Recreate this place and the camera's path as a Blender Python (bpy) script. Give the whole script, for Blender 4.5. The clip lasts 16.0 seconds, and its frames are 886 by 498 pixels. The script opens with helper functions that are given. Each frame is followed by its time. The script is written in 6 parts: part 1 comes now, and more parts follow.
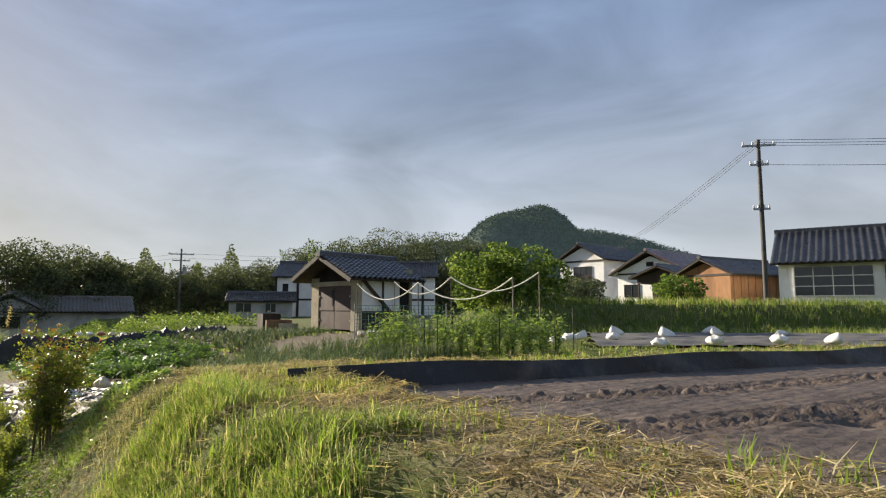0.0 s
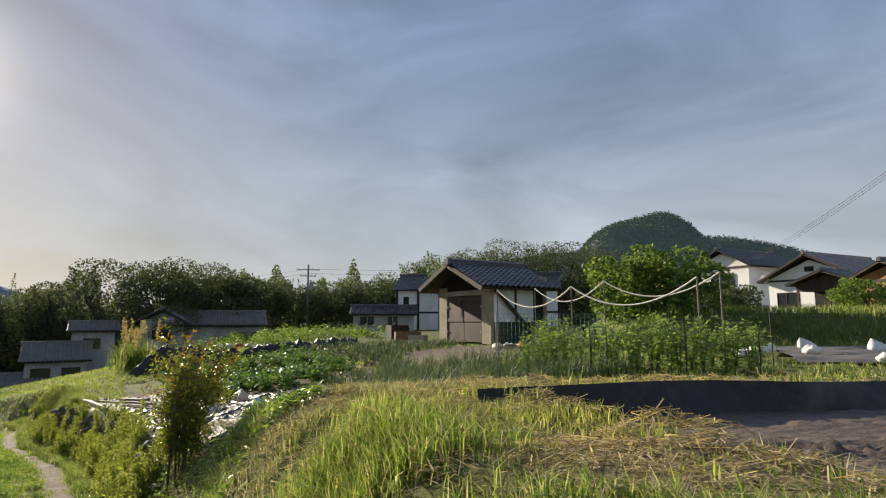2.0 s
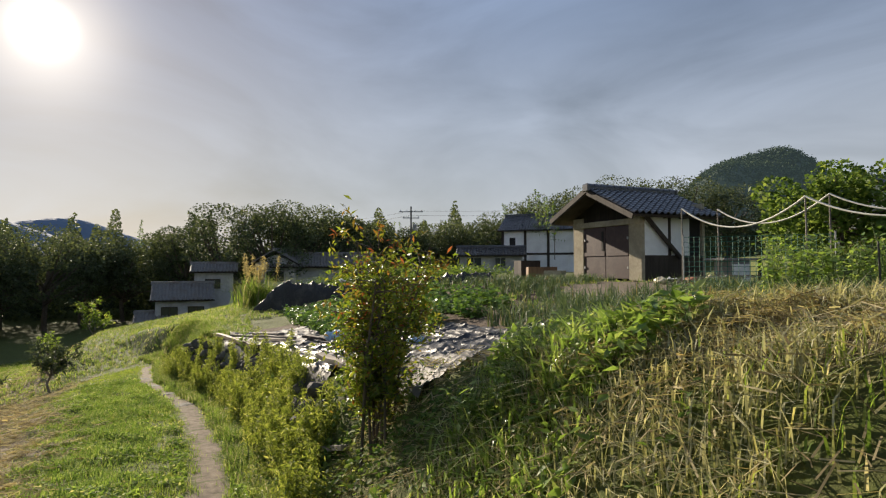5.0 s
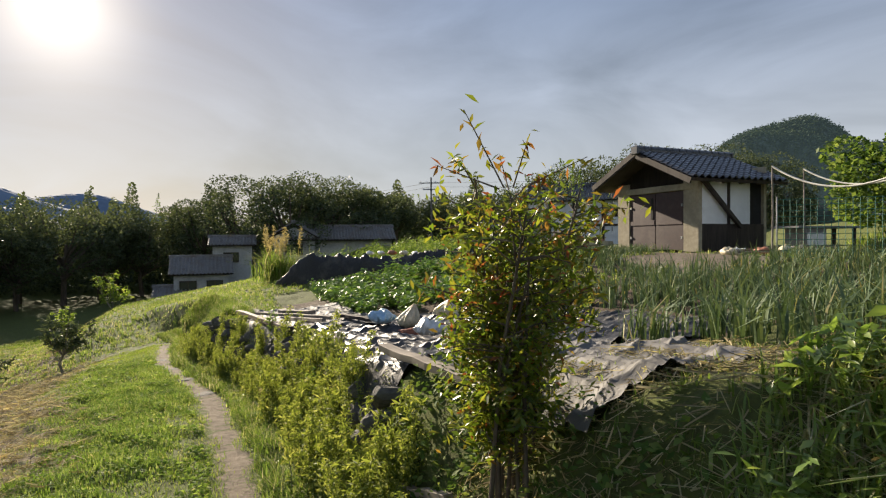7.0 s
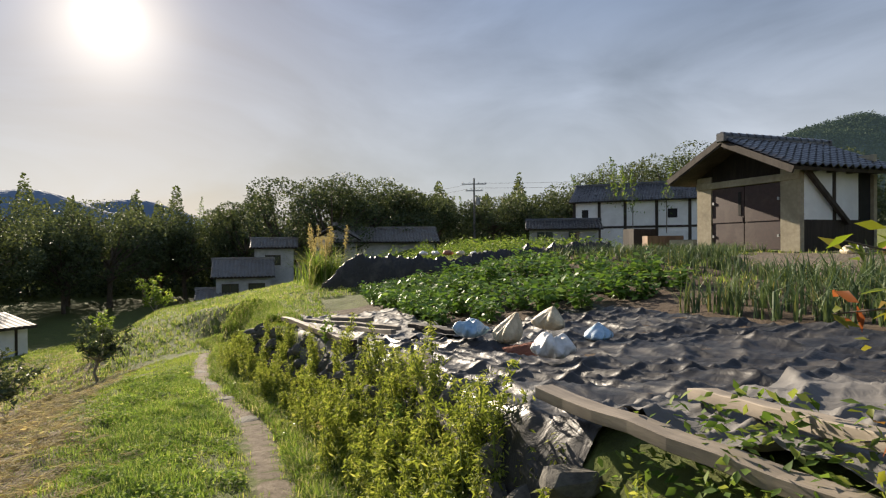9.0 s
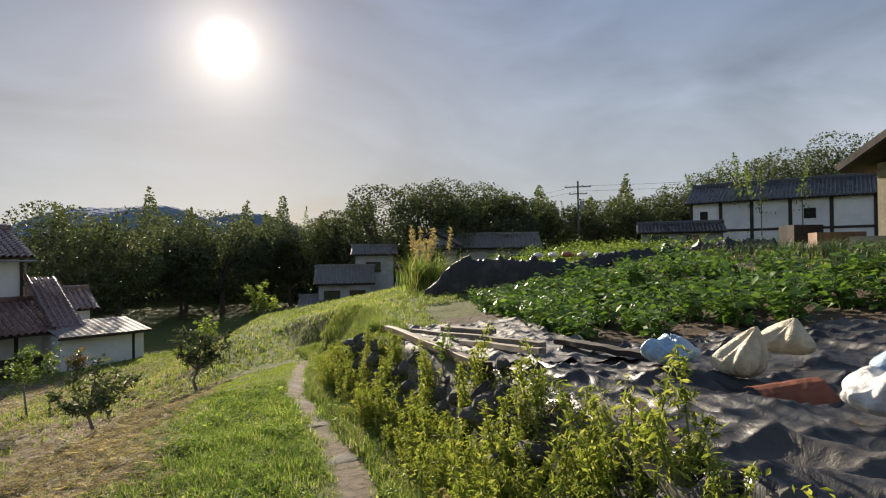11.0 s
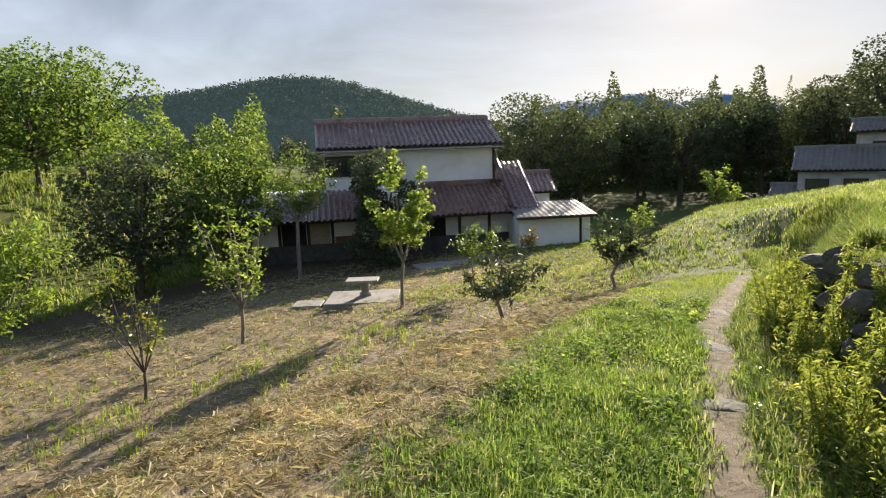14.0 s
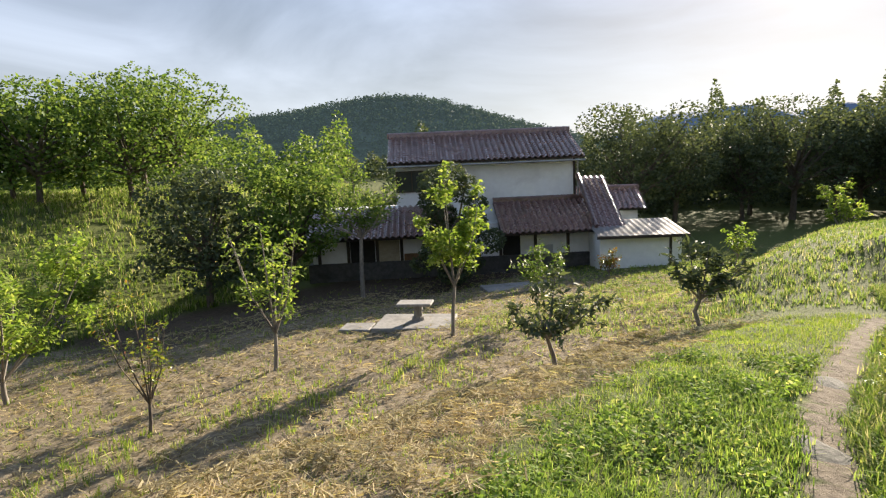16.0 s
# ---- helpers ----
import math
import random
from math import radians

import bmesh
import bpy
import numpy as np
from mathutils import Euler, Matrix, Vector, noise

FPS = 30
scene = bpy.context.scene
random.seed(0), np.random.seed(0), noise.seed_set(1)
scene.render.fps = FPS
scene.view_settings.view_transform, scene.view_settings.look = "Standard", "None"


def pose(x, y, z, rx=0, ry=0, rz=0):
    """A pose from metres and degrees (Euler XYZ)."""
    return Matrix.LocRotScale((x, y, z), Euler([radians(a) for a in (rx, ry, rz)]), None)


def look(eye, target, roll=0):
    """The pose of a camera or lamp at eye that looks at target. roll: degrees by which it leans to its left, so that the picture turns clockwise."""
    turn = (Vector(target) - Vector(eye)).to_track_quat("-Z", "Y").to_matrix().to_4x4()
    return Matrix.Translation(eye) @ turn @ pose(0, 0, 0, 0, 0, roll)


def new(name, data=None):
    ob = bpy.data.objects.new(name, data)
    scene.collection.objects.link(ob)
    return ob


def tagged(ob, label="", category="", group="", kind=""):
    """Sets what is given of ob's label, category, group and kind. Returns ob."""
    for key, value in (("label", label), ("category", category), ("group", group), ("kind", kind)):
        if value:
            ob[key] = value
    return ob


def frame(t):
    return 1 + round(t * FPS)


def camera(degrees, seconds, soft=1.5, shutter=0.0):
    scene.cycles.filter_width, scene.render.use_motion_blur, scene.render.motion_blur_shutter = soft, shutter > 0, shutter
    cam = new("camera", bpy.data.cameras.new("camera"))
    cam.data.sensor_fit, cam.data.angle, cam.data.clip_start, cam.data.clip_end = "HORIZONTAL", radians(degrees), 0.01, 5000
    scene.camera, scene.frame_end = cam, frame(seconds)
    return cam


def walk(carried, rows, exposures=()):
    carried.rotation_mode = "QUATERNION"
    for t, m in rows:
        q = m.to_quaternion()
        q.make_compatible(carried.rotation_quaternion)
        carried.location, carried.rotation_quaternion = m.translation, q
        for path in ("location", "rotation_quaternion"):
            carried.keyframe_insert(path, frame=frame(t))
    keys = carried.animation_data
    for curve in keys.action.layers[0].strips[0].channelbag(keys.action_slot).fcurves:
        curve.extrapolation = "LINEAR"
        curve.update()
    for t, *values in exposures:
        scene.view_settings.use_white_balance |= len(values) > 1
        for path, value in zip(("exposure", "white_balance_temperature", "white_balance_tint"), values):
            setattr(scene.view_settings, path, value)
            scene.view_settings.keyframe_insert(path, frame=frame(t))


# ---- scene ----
cam = camera(75.4, 16.0, soft=1.2)
METRES, EYE, TILT, LEAN, TURN = 15.0, 1.5, 0.0, 0.0, 0.0
ROWS = [
    (0.0, 0.0, 0.0, 0.0, -0.02, 5.75, -0.18),
    (0.5, -0.0131, 0.0228, -0.0025, 1.97, 5.9, -0.09),
    (1.0, -0.0264, 0.0505, -0.0026, 5.68, 6.67, 0.01),
    (1.5, -0.0433, 0.0794, -0.0062, 8.88, 7.32, 0.05),
    (2.0, -0.0639, 0.109, -0.0089, 11.2, 7.12, 0.07),
    (2.5, -0.0861, 0.1386, -0.0102, 13.8, 5.87, 0.1),
    (3.0, -0.109, 0.1653, -0.0143, 16.79, 3.74, 0.12),
    (3.5, -0.1328, 0.1904, -0.0203, 18.95, 2.18, 0.13),
    (4.0, -0.1594, 0.2069, -0.028, 19.92, 1.98, 0.18),
    (6.5, -0.2582, 0.3007, -0.0413, 20.79, 0.18, 0.36),
    (7.0, -0.2799, 0.3205, -0.0432, 21.8, -0.85, 0.38),
    (7.5, -0.302, 0.3429, -0.0468, 23.21, -1.43, 0.43),
    (8.0, -0.324, 0.3634, -0.0488, 24.44, -1.17, 0.48),
    (10.5, -0.4264, 0.4755, -0.0615, 29.22, 1.16, 0.7),
    (11.0, -0.4496, 0.4986, -0.0655, 35.02, 0.55, 0.77),
    (11.5, -0.4719, 0.5221, -0.0685, 40.36, -1.08, 0.93),
    (12.0, -0.4978, 0.5492, -0.0719, 45.71, -2.89, 1.1),
    (12.5, -0.5242, 0.574, -0.077, 53.09, -4.87, 1.14),
    (13.0, -0.543, 0.6032, -0.0803, 62.91, -6.92, 1.49),
    (13.5, -0.5583, 0.6309, -0.081, 72.49, -8.52, 1.98),
    (14.0, -0.582, 0.6517, -0.0843, 79.27, -9.44, 2.22),
    (14.5, -0.6039, 0.6725, -0.0863, 83.37, -9.42, 2.36),
    (15.0, -0.6251, 0.69, -0.0885, 85.58, -8.87, 2.44),
    (15.5, -0.6487, 0.7045, -0.0901, 86.95, -8.3, 2.46),
    (16.0, -0.6704, 0.7212, -0.0913, 88.41, -7.52, 2.5),
]
walk(cam, [(t, pose(METRES * x, METRES * y, EYE + METRES * z, 90 + pitch, roll, yaw)) for t, x, y, z, yaw, pitch, roll in ROWS],
     exposures=((0.0, 1.22, 6600, 11), (3.0, 0.96, 6600, 11), (6.5, 1.12, 6700, 12), (8.0, 1.2, 6700, 12), (10.5, 1.0, 6650, 12), (12.0, 1.05, 6600, 12), (14.0, 1.54, 6550, 12), (16.0, 1.66, 6550, 12)))

# ---- world, sun ----
SUN_YAW, SUN_UP = 55.5, 19.0
SUN_DIR = Vector((-math.sin(radians(SUN_YAW)) * math.cos(radians(SUN_UP)), math.cos(radians(SUN_YAW)) * math.cos(radians(SUN_UP)), math.sin(radians(SUN_UP))))

world = bpy.data.worlds.new("evening_sky")
scene.world = world
world.use_nodes = True
wn, wl = world.node_tree.nodes, world.node_tree.links
wn.clear()


def wnode(kind, **values):
    n = wn.new(kind)
    for k, v in values.items():
        if k.startswith("i_"):
            n.inputs[int(k[2:])].default_value = v
        else:
            setattr(n, k, v)
    return n


sky = wnode("ShaderNodeTexSky", sky_type="NISHITA", sun_disc=False, sun_elevation=radians(SUN_UP), sun_rotation=radians(-SUN_YAW), air_density=1.2, dust_density=0.4, ozone_density=1.2)
coord = wnode("ShaderNodeTexCoord")
# thin streaked cloud veil
cmap = wnode("ShaderNodeMapping")
cmap.inputs["Scale"].default_value = (1.2, 1.2, 3.4)
cmap.inputs["Rotation"].default_value = (0.25, 0.35, 0.6)
wl.new(coord.outputs["Generated"], cmap.inputs["Vector"])
cloud = wnode("ShaderNodeTexNoise")
cloud.inputs["Scale"].default_value = 1.7
cloud.inputs["Detail"].default_value = 7
cloud.inputs["Roughness"].default_value = 0.52
cloud.inputs["Distortion"].default_value = 0.7
wl.new(cmap.outputs[0], cloud.inputs["Vector"])
cr = wnode("ShaderNodeValToRGB")
cr.color_ramp.elements[0].position, cr.color_ramp.elements[0].color = 0.3, (0.9, 0.9, 0.9, 1)
cr.color_ramp.elements[1].position, cr.color_ramp.elements[1].color = 0.7, (0.97, 0.97, 0.97, 1)
wl.new(cloud.outputs["Fac"], cr.inputs["Fac"])
# height above the horizon: the veil is brighter low down
sep = wnode("ShaderNodeSeparateXYZ")
wl.new(coord.outputs["Generated"], sep.inputs[0])
hz = wnode("ShaderNodeMapRange", interpolation_type="SMOOTHSTEP")
hz.inputs[1].default_value, hz.inputs[2].default_value = 0.0, 0.5
wl.new(sep.outputs["Z"], hz.inputs[0])
veil = wnode("ShaderNodeMix", data_type="RGBA")
veil.inputs[6].default_value = (2.8, 3.05, 3.3, 1)
veil.inputs[7].default_value = (1.3, 1.78, 2.7, 1)
wl.new(hz.outputs[0], veil.inputs[0])
skymix = wnode("ShaderNodeMix", data_type="RGBA")
wl.new(cr.outputs["Color"], skymix.inputs[0])
wl.new(sky.outputs[0], skymix.inputs[6])
streak = wnode("ShaderNodeMapRange")
streak.inputs[1].default_value, streak.inputs[2].default_value = 0.34, 0.68
streak.inputs[3].default_value, streak.inputs[4].default_value = 0.74, 1.32
wl.new(cloud.outputs["Fac"], streak.inputs[0])
veiled = wnode("ShaderNodeVectorMath", operation="SCALE")
wl.new(veil.outputs[2], veiled.inputs[0])
wl.new(streak.outputs[0], veiled.inputs["Scale"])
wl.new(veiled.outputs[0], skymix.inputs[7])
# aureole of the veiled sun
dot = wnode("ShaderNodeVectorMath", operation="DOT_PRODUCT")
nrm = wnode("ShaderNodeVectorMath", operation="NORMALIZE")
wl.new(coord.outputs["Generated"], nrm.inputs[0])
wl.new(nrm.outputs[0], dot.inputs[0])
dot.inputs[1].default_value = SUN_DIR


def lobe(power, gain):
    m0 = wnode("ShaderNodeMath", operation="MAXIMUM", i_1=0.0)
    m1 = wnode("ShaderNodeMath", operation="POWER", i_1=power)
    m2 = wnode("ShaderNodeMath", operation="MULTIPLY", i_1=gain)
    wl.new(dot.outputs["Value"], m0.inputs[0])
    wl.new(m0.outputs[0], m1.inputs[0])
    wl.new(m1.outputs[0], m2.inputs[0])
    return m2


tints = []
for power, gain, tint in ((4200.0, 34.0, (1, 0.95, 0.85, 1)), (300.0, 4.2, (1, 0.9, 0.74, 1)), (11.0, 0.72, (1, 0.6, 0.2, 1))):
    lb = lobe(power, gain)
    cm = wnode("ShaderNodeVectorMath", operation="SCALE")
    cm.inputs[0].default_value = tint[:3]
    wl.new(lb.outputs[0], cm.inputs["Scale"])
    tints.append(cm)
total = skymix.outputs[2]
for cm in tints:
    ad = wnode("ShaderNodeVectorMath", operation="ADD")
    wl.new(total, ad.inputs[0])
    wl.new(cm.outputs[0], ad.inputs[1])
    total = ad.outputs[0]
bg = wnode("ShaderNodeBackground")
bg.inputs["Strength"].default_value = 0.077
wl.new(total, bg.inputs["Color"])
wo = wnode("ShaderNodeOutputWorld")
wl.new(bg.outputs[0], wo.inputs["Surface"])

sun = new("sun", bpy.data.lights.new("sun", "SUN"))
sun.data.energy, sun.data.angle, sun.data.color = 5.0, radians(0.8), (1.0, 0.88, 0.70)
sun.matrix_world = look((0, 0, 40), Vector((0, 0, 40)) - SUN_DIR)

# ---- materials ----
def nodes_of(name):
    m = bpy.data.materials.new(name)
    m.use_nodes = True
    nt = m.node_tree
    nt.nodes.clear()
    out = nt.nodes.new("ShaderNodeOutputMaterial")
    return m, nt, out


def ramp(nt, source, stops):
    r = nt.nodes.new("ShaderNodeValToRGB")
    while len(r.color_ramp.elements) < len(stops):
        r.color_ramp.elements.new(0.5)
    for e, (p, c) in zip(r.color_ramp.elements, stops):
        e.position, e.color = p, (*c, 1)
    nt.links.new(source, r.inputs["Fac"])
    return r.outputs["Color"]


def noise_of(nt, scale, detail=5.0, rough=0.6, stretch=(1, 1, 1), distort=0.0, space="Object"):
    tc = nt.nodes.new("ShaderNodeTexCoord")
    mp = nt.nodes.new("ShaderNodeMapping")
    mp.inputs["Scale"].default_value = stretch
    nt.links.new(tc.outputs[space], mp.inputs["Vector"])
    n = nt.nodes.new("ShaderNodeTexNoise")
    n.inputs["Scale"].default_value, n.inputs["Detail"].default_value = scale, detail
    n.inputs["Roughness"].default_value, n.inputs["Distortion"].default_value = rough, distort
    nt.links.new(mp.outputs[0], n.inputs["Vector"])
    return n.outputs["Fac"]


def mixed(nt, fac, a, b, blend="MIX"):
    mx = nt.nodes.new("ShaderNodeMix")
    mx.data_type, mx.blend_type = "RGBA", blend
    for socket, v in ((0, fac), (6, a), (7, b)):
        if hasattr(v, "links"):
            nt.links.new(v, mx.inputs[socket])
        elif socket == 0:
            mx.inputs[0].default_value = v
        else:
            mx.inputs[socket].default_value = (*v, 1)
    return mx.outputs[2]


def bumped(nt, height, strength, distance, bsdf):
    b = nt.nodes.new("ShaderNodeBump")
    b.inputs["Strength"].default_value, b.inputs["Distance"].default_value = strength, distance
    nt.links.new(height, b.inputs["Height"])
    nt.links.new(b.outputs[0], bsdf.inputs["Normal"])


def surface(name, light, dark, scale=6.0, rough=0.8, bump=0.3, depth=0.01, metal=0.0, stain=None, stretch=(1, 1, 1), vary=0.0, glaze=0.0):
    """A solid surface: fine grain between two colours, larger stains, and relief."""
    m, nt, out = nodes_of(name)
    p = nt.nodes.new("ShaderNodeBsdfPrincipled")
    fine = noise_of(nt, scale, 8, 0.65, stretch)
    broad = noise_of(nt, scale * 0.13, 4, 0.6, stretch, 0.6)
    col = ramp(nt, fine, ((0.3, dark), (0.7, light)))
    st = stain or tuple(c * 0.55 for c in dark)
    fac = ramp(nt, broad, ((0.48, (0, 0, 0)), (0.72, (0.75, 0.75, 0.75))))
    col = mixed(nt, fac, col, st)
    if vary:
        oi = nt.nodes.new("ShaderNodeObjectInfo")
        v = ramp(nt, oi.outputs["Random"], ((0, (1 - vary,) * 3), (1, (1 + vary,) * 3)))
        col = mixed(nt, 1.0, col, v, "MULTIPLY")
    nt.links.new(col, p.inputs["Base Color"])
    rr = nt.nodes.new("ShaderNodeMapRange")
    rr.inputs[3].default_value, rr.inputs[4].default_value = max(0.05, rough - 0.14), min(1, rough + 0.12)
    nt.links.new(broad, rr.inputs[0])
    nt.links.new(rr.outputs[0], p.inputs["Roughness"])
    p.inputs["Metallic"].default_value = metal
    p.inputs["Coat Weight"].default_value, p.inputs["Coat Roughness"].default_value = glaze, 0.22
    bumped(nt, fine, bump, depth, p)
    nt.links.new(p.outputs[0], out.inputs["Surface"])
    return m


def foliage(name, stops, through_light=0.45, rough=0.6, patch=0.25, gloss=0.1, haze=None):
    """Leaves and blades: each island its own tone, light passing through; haze adds a faint glow."""
    m, nt, out = nodes_of(name)
    geo = nt.nodes.new("ShaderNodeNewGeometry")
    col = ramp(nt, geo.outputs["Random Per Island"], stops)
    big = noise_of(nt, patch, 3, 0.6)
    dim = ramp(nt, big, ((0.3, (0.62, 0.66, 0.62)), (0.7, (1.2, 1.15, 1.0))))
    col = mixed(nt, 1.0, col, dim, "MULTIPLY")
    p = nt.nodes.new("ShaderNodeBsdfPrincipled")
    p.inputs["Roughness"].default_value = rough
    p.inputs["Specular IOR Level"].default_value = gloss
    if haze:
        p.inputs["Emission Color"].default_value, p.inputs["Emission Strength"].default_value = (*haze, 1), 1.0
    tr = nt.nodes.new("ShaderNodeBsdfTranslucent")
    warm = mixed(nt, 1.0, col, (1.22, 1.18, 0.68), "MULTIPLY")
    nt.links.new(col, p.inputs["Base Color"])
    nt.links.new(warm, tr.inputs["Color"])
    ms = nt.nodes.new("ShaderNodeMixShader")
    ms.inputs[0].default_value = through_light
    nt.links.new(p.outputs[0], ms.inputs[1])
    nt.links.new(tr.outputs[0], ms.inputs[2])
    nt.links.new(ms.outputs[0], out.inputs["Surface"])
    return m


def glass(name, tint=(0.02, 0.024, 0.028)):
    """An opaque glossy pane; the unlit room behind it is put into its colour."""
    m, nt, out = nodes_of(name)
    p = nt.nodes.new("ShaderNodeBsdfPrincipled")
    col = mixed(nt, noise_of(nt, 1.5, 3), tint, tuple(c * 2.2 for c in tint))
    nt.links.new(col, p.inputs["Base Color"])
    p.inputs["Roughness"].default_value = 0.06
    nt.links.new(p.outputs[0], out.inputs["Surface"])
    return m


def ground_material():
    """Soil, grass roots, dry straw and trodden path, chosen by masks laid on the mesh."""
    m, nt, out = nodes_of("ground_soil")
    p = nt.nodes.new("ShaderNodeBsdfPrincipled")
    p.inputs["Roughness"].default_value = 0.95
    p.inputs["Specular IOR Level"].default_value = 0.15
    fine = noise_of(nt, 9.0, 10, 0.7)
    mid = noise_of(nt, 1.3, 6, 0.65, distort=0.4)
    grass = mixed(nt, mid, (0.08, 0.115, 0.028), (0.155, 0.18, 0.045))
    grass = mixed(nt, ramp(nt, fine, ((0.35, (0.7, 0.7, 0.7)), (0.7, (0, 0, 0)))), grass, (0.05, 0.045, 0.025))
    straw = ramp(nt, fine, ((0.3, (0.075, 0.058, 0.038)), (0.5, (0.20, 0.16, 0.105)), (0.72, (0.36, 0.30, 0.20))))
    path = ramp(nt, fine, ((0.3, (0.09, 0.072, 0.052)), (0.7, (0.25, 0.205, 0.155))))
    soil = ramp(nt, fine, ((0.3, (0.05, 0.036, 0.026)), (0.7, (0.14, 0.105, 0.075))))
    at = nt.nodes.new("ShaderNodeAttribute")
    at.attribute_name = "cover"
    sp = nt.nodes.new("ShaderNodeSeparateColor")
    nt.links.new(at.outputs["Color"], sp.inputs[0])

    def edge(mask):
        ma = nt.nodes.new("ShaderNodeMath")
        ma.operation = "MULTIPLY_ADD"
        ma.inputs[1].default_value = 0.9
        nt.links.new(fine, ma.inputs[0])
        nt.links.new(mask, ma.inputs[2])
        return ramp(nt, ma.outputs[0], ((0.72, (0, 0, 0)), (1.0, (1, 1, 1))))

    col = mixed(nt, edge(sp.outputs[1]), grass, straw)
    col = mixed(nt, edge(sp.outputs[2]), col, soil)
    col = mixed(nt, edge(sp.outputs[0]), col, path)
    nt.links.new(col, p.inputs["Base Color"])
    bumped(nt, fine, 0.7, 0.05, p)
    nt.links.new(p.outputs[0], out.inputs["Surface"])
    return m


def plastic_film(name, base, rough=0.28):
    """Crumpled agricultural film with dust on it."""
    m, nt, out = nodes_of(name)
    p = nt.nodes.new("ShaderNodeBsdfPrincipled")
    wr = noise_of(nt, 5.0, 6, 0.6, distort=1.2)
    dust = noise_of(nt, 1.6, 5, 0.65)
    fac = ramp(nt, dust, ((0.5, (0, 0, 0)), (0.8, (0.6, 0.6, 0.6))))
    col = mixed(nt, fac, base, (0.16, 0.14, 0.115))
    nt.links.new(col, p.inputs["Base Color"])
    rr = nt.nodes.new("ShaderNodeMapRange")
    rr.inputs[3].default_value, rr.inputs[4].default_value = rough, rough + 0.35
    nt.links.new(dust, rr.inputs[0])
    nt.links.new(rr.outputs[0], p.inputs["Roughness"])
    p.inputs["Specular IOR Level"].default_value = 0.42
    bumped(nt, wr, 0.35, 0.05, p)
    nt.links.new(p.outputs[0], out.inputs["Surface"])
    return m


GROUND = ground_material()
GRASS = foliage("lawn_grass", ((0.0, (0.12, 0.19, 0.041)), (0.5, (0.22, 0.32, 0.065)), (0.85, (0.34, 0.42, 0.106)), (1.0, (0.48, 0.43, 0.26))), 0.5)
TALLGRASS = foliage("rank_grass", ((0.0, (0.11, 0.19, 0.049)), (0.55, (0.22, 0.32, 0.081)), (0.8, (0.36, 0.40, 0.179)), (1.0, (0.52, 0.46, 0.423))), 0.55)
PALEGRASS = foliage("ripening_grass", ((0.0, (0.17, 0.25, 0.06)), (0.55, (0.31, 0.37, 0.12)), (1.0, (0.54, 0.50, 0.29))), 0.55, 0.7, 0.8)
DRYBLADE = foliage("withered_blade", ((0.0, (0.20, 0.22, 0.12)), (0.5, (0.38, 0.37, 0.25)), (1.0, (0.62, 0.60, 0.48))), 0.42, 0.8, 0.9, 0.08)
STRAW = foliage("dry_straw", ((0.0, (0.19, 0.15, 0.098)), (0.5, (0.39, 0.325, 0.215)), (1.0, (0.62, 0.55, 0.40))), 0.45, 0.8, 0.9, 0.08)
WEED = foliage("weed_leaf", ((0.0, (0.07, 0.13, 0.033)), (0.6, (0.15, 0.24, 0.065)), (1.0, (0.29, 0.34, 0.114))), 0.45)
GARLIC = foliage("garlic_leaf", ((0.0, (0.07, 0.12, 0.065)), (0.6, (0.12, 0.175, 0.095)), (0.93, (0.19, 0.25, 0.13)), (1.0, (0.42, 0.36, 0.18))), 0.2, 0.6, gloss=0.18)
POTATO = foliage("potato_leaf", ((0.0, (0.085, 0.17, 0.041)), (0.6, (0.16, 0.29, 0.065)), (1.0, (0.25, 0.38, 0.13))), 0.36, 0.45, gloss=0.3)
# leaf tones are lifted and blued to carry haze over the far woods
DARKLEAF = foliage("evergreen_leaf", ((0.0, (0.062, 0.086, 0.058)), (0.6, (0.105, 0.135, 0.082)), (1.0, (0.155, 0.185, 0.098))), 0.3, 0.6, 0.12, 0.15)
MIDLEAF = foliage("broad_leaf", ((0.0, (0.075, 0.14, 0.033)), (0.6, (0.15, 0.23, 0.065)), (1.0, (0.27, 0.34, 0.114))), 0.48, 0.5, 0.15)
LIGHTLEAF = foliage("spring_leaf", ((0.0, (0.13, 0.22, 0.041)), (0.6, (0.26, 0.37, 0.081)), (1.0, (0.42, 0.48, 0.163))), 0.5)
NANDINA = foliage("nandina_leaf", ((0.0, (0.08, 0.14, 0.02)), (0.55, (0.19, 0.25, 0.035)), (0.88, (0.27, 0.27, 0.05)), (0.97, (0.30, 0.19, 0.05)), (1.0, (0.26, 0.07, 0.035))), 0.58, 0.35, 1.5, gloss=0.55)
NANDRED = foliage("nandina_red_leaf", ((0.0, (0.14, 0.19, 0.03)), (0.55, (0.24, 0.22, 0.05)), (0.75, (0.30, 0.13, 0.05)), (1.0, (0.30, 0.08, 0.05))), 0.45, 0.35)
PAMPAS = foliage("pampas_plume", ((0.0, (0.42, 0.34, 0.22)), (1.0, (0.66, 0.56, 0.40))), 0.4, 0.8)
# distance haze is painted in: bluish tones and a faint emission
HILLLEAF = foliage("hazed_hill_forest_leaf", ((0.0, (0.06, 0.088, 0.07)), (0.6, (0.085, 0.12, 0.082)), (1.0, (0.13, 0.17, 0.095))), 0.08, 0.9, 0.02, 0.05, haze=(0.011, 0.016, 0.018))
BARK = surface("bark", (0.17, 0.135, 0.10), (0.06, 0.045, 0.035), 14, 0.9, 0.8, 0.02, stretch=(1, 1, 0.3))
GREYBARK = surface("grey_bark", (0.30, 0.27, 0.23), (0.12, 0.10, 0.085), 18, 0.9, 0.7, 0.01, stretch=(1, 1, 0.4))
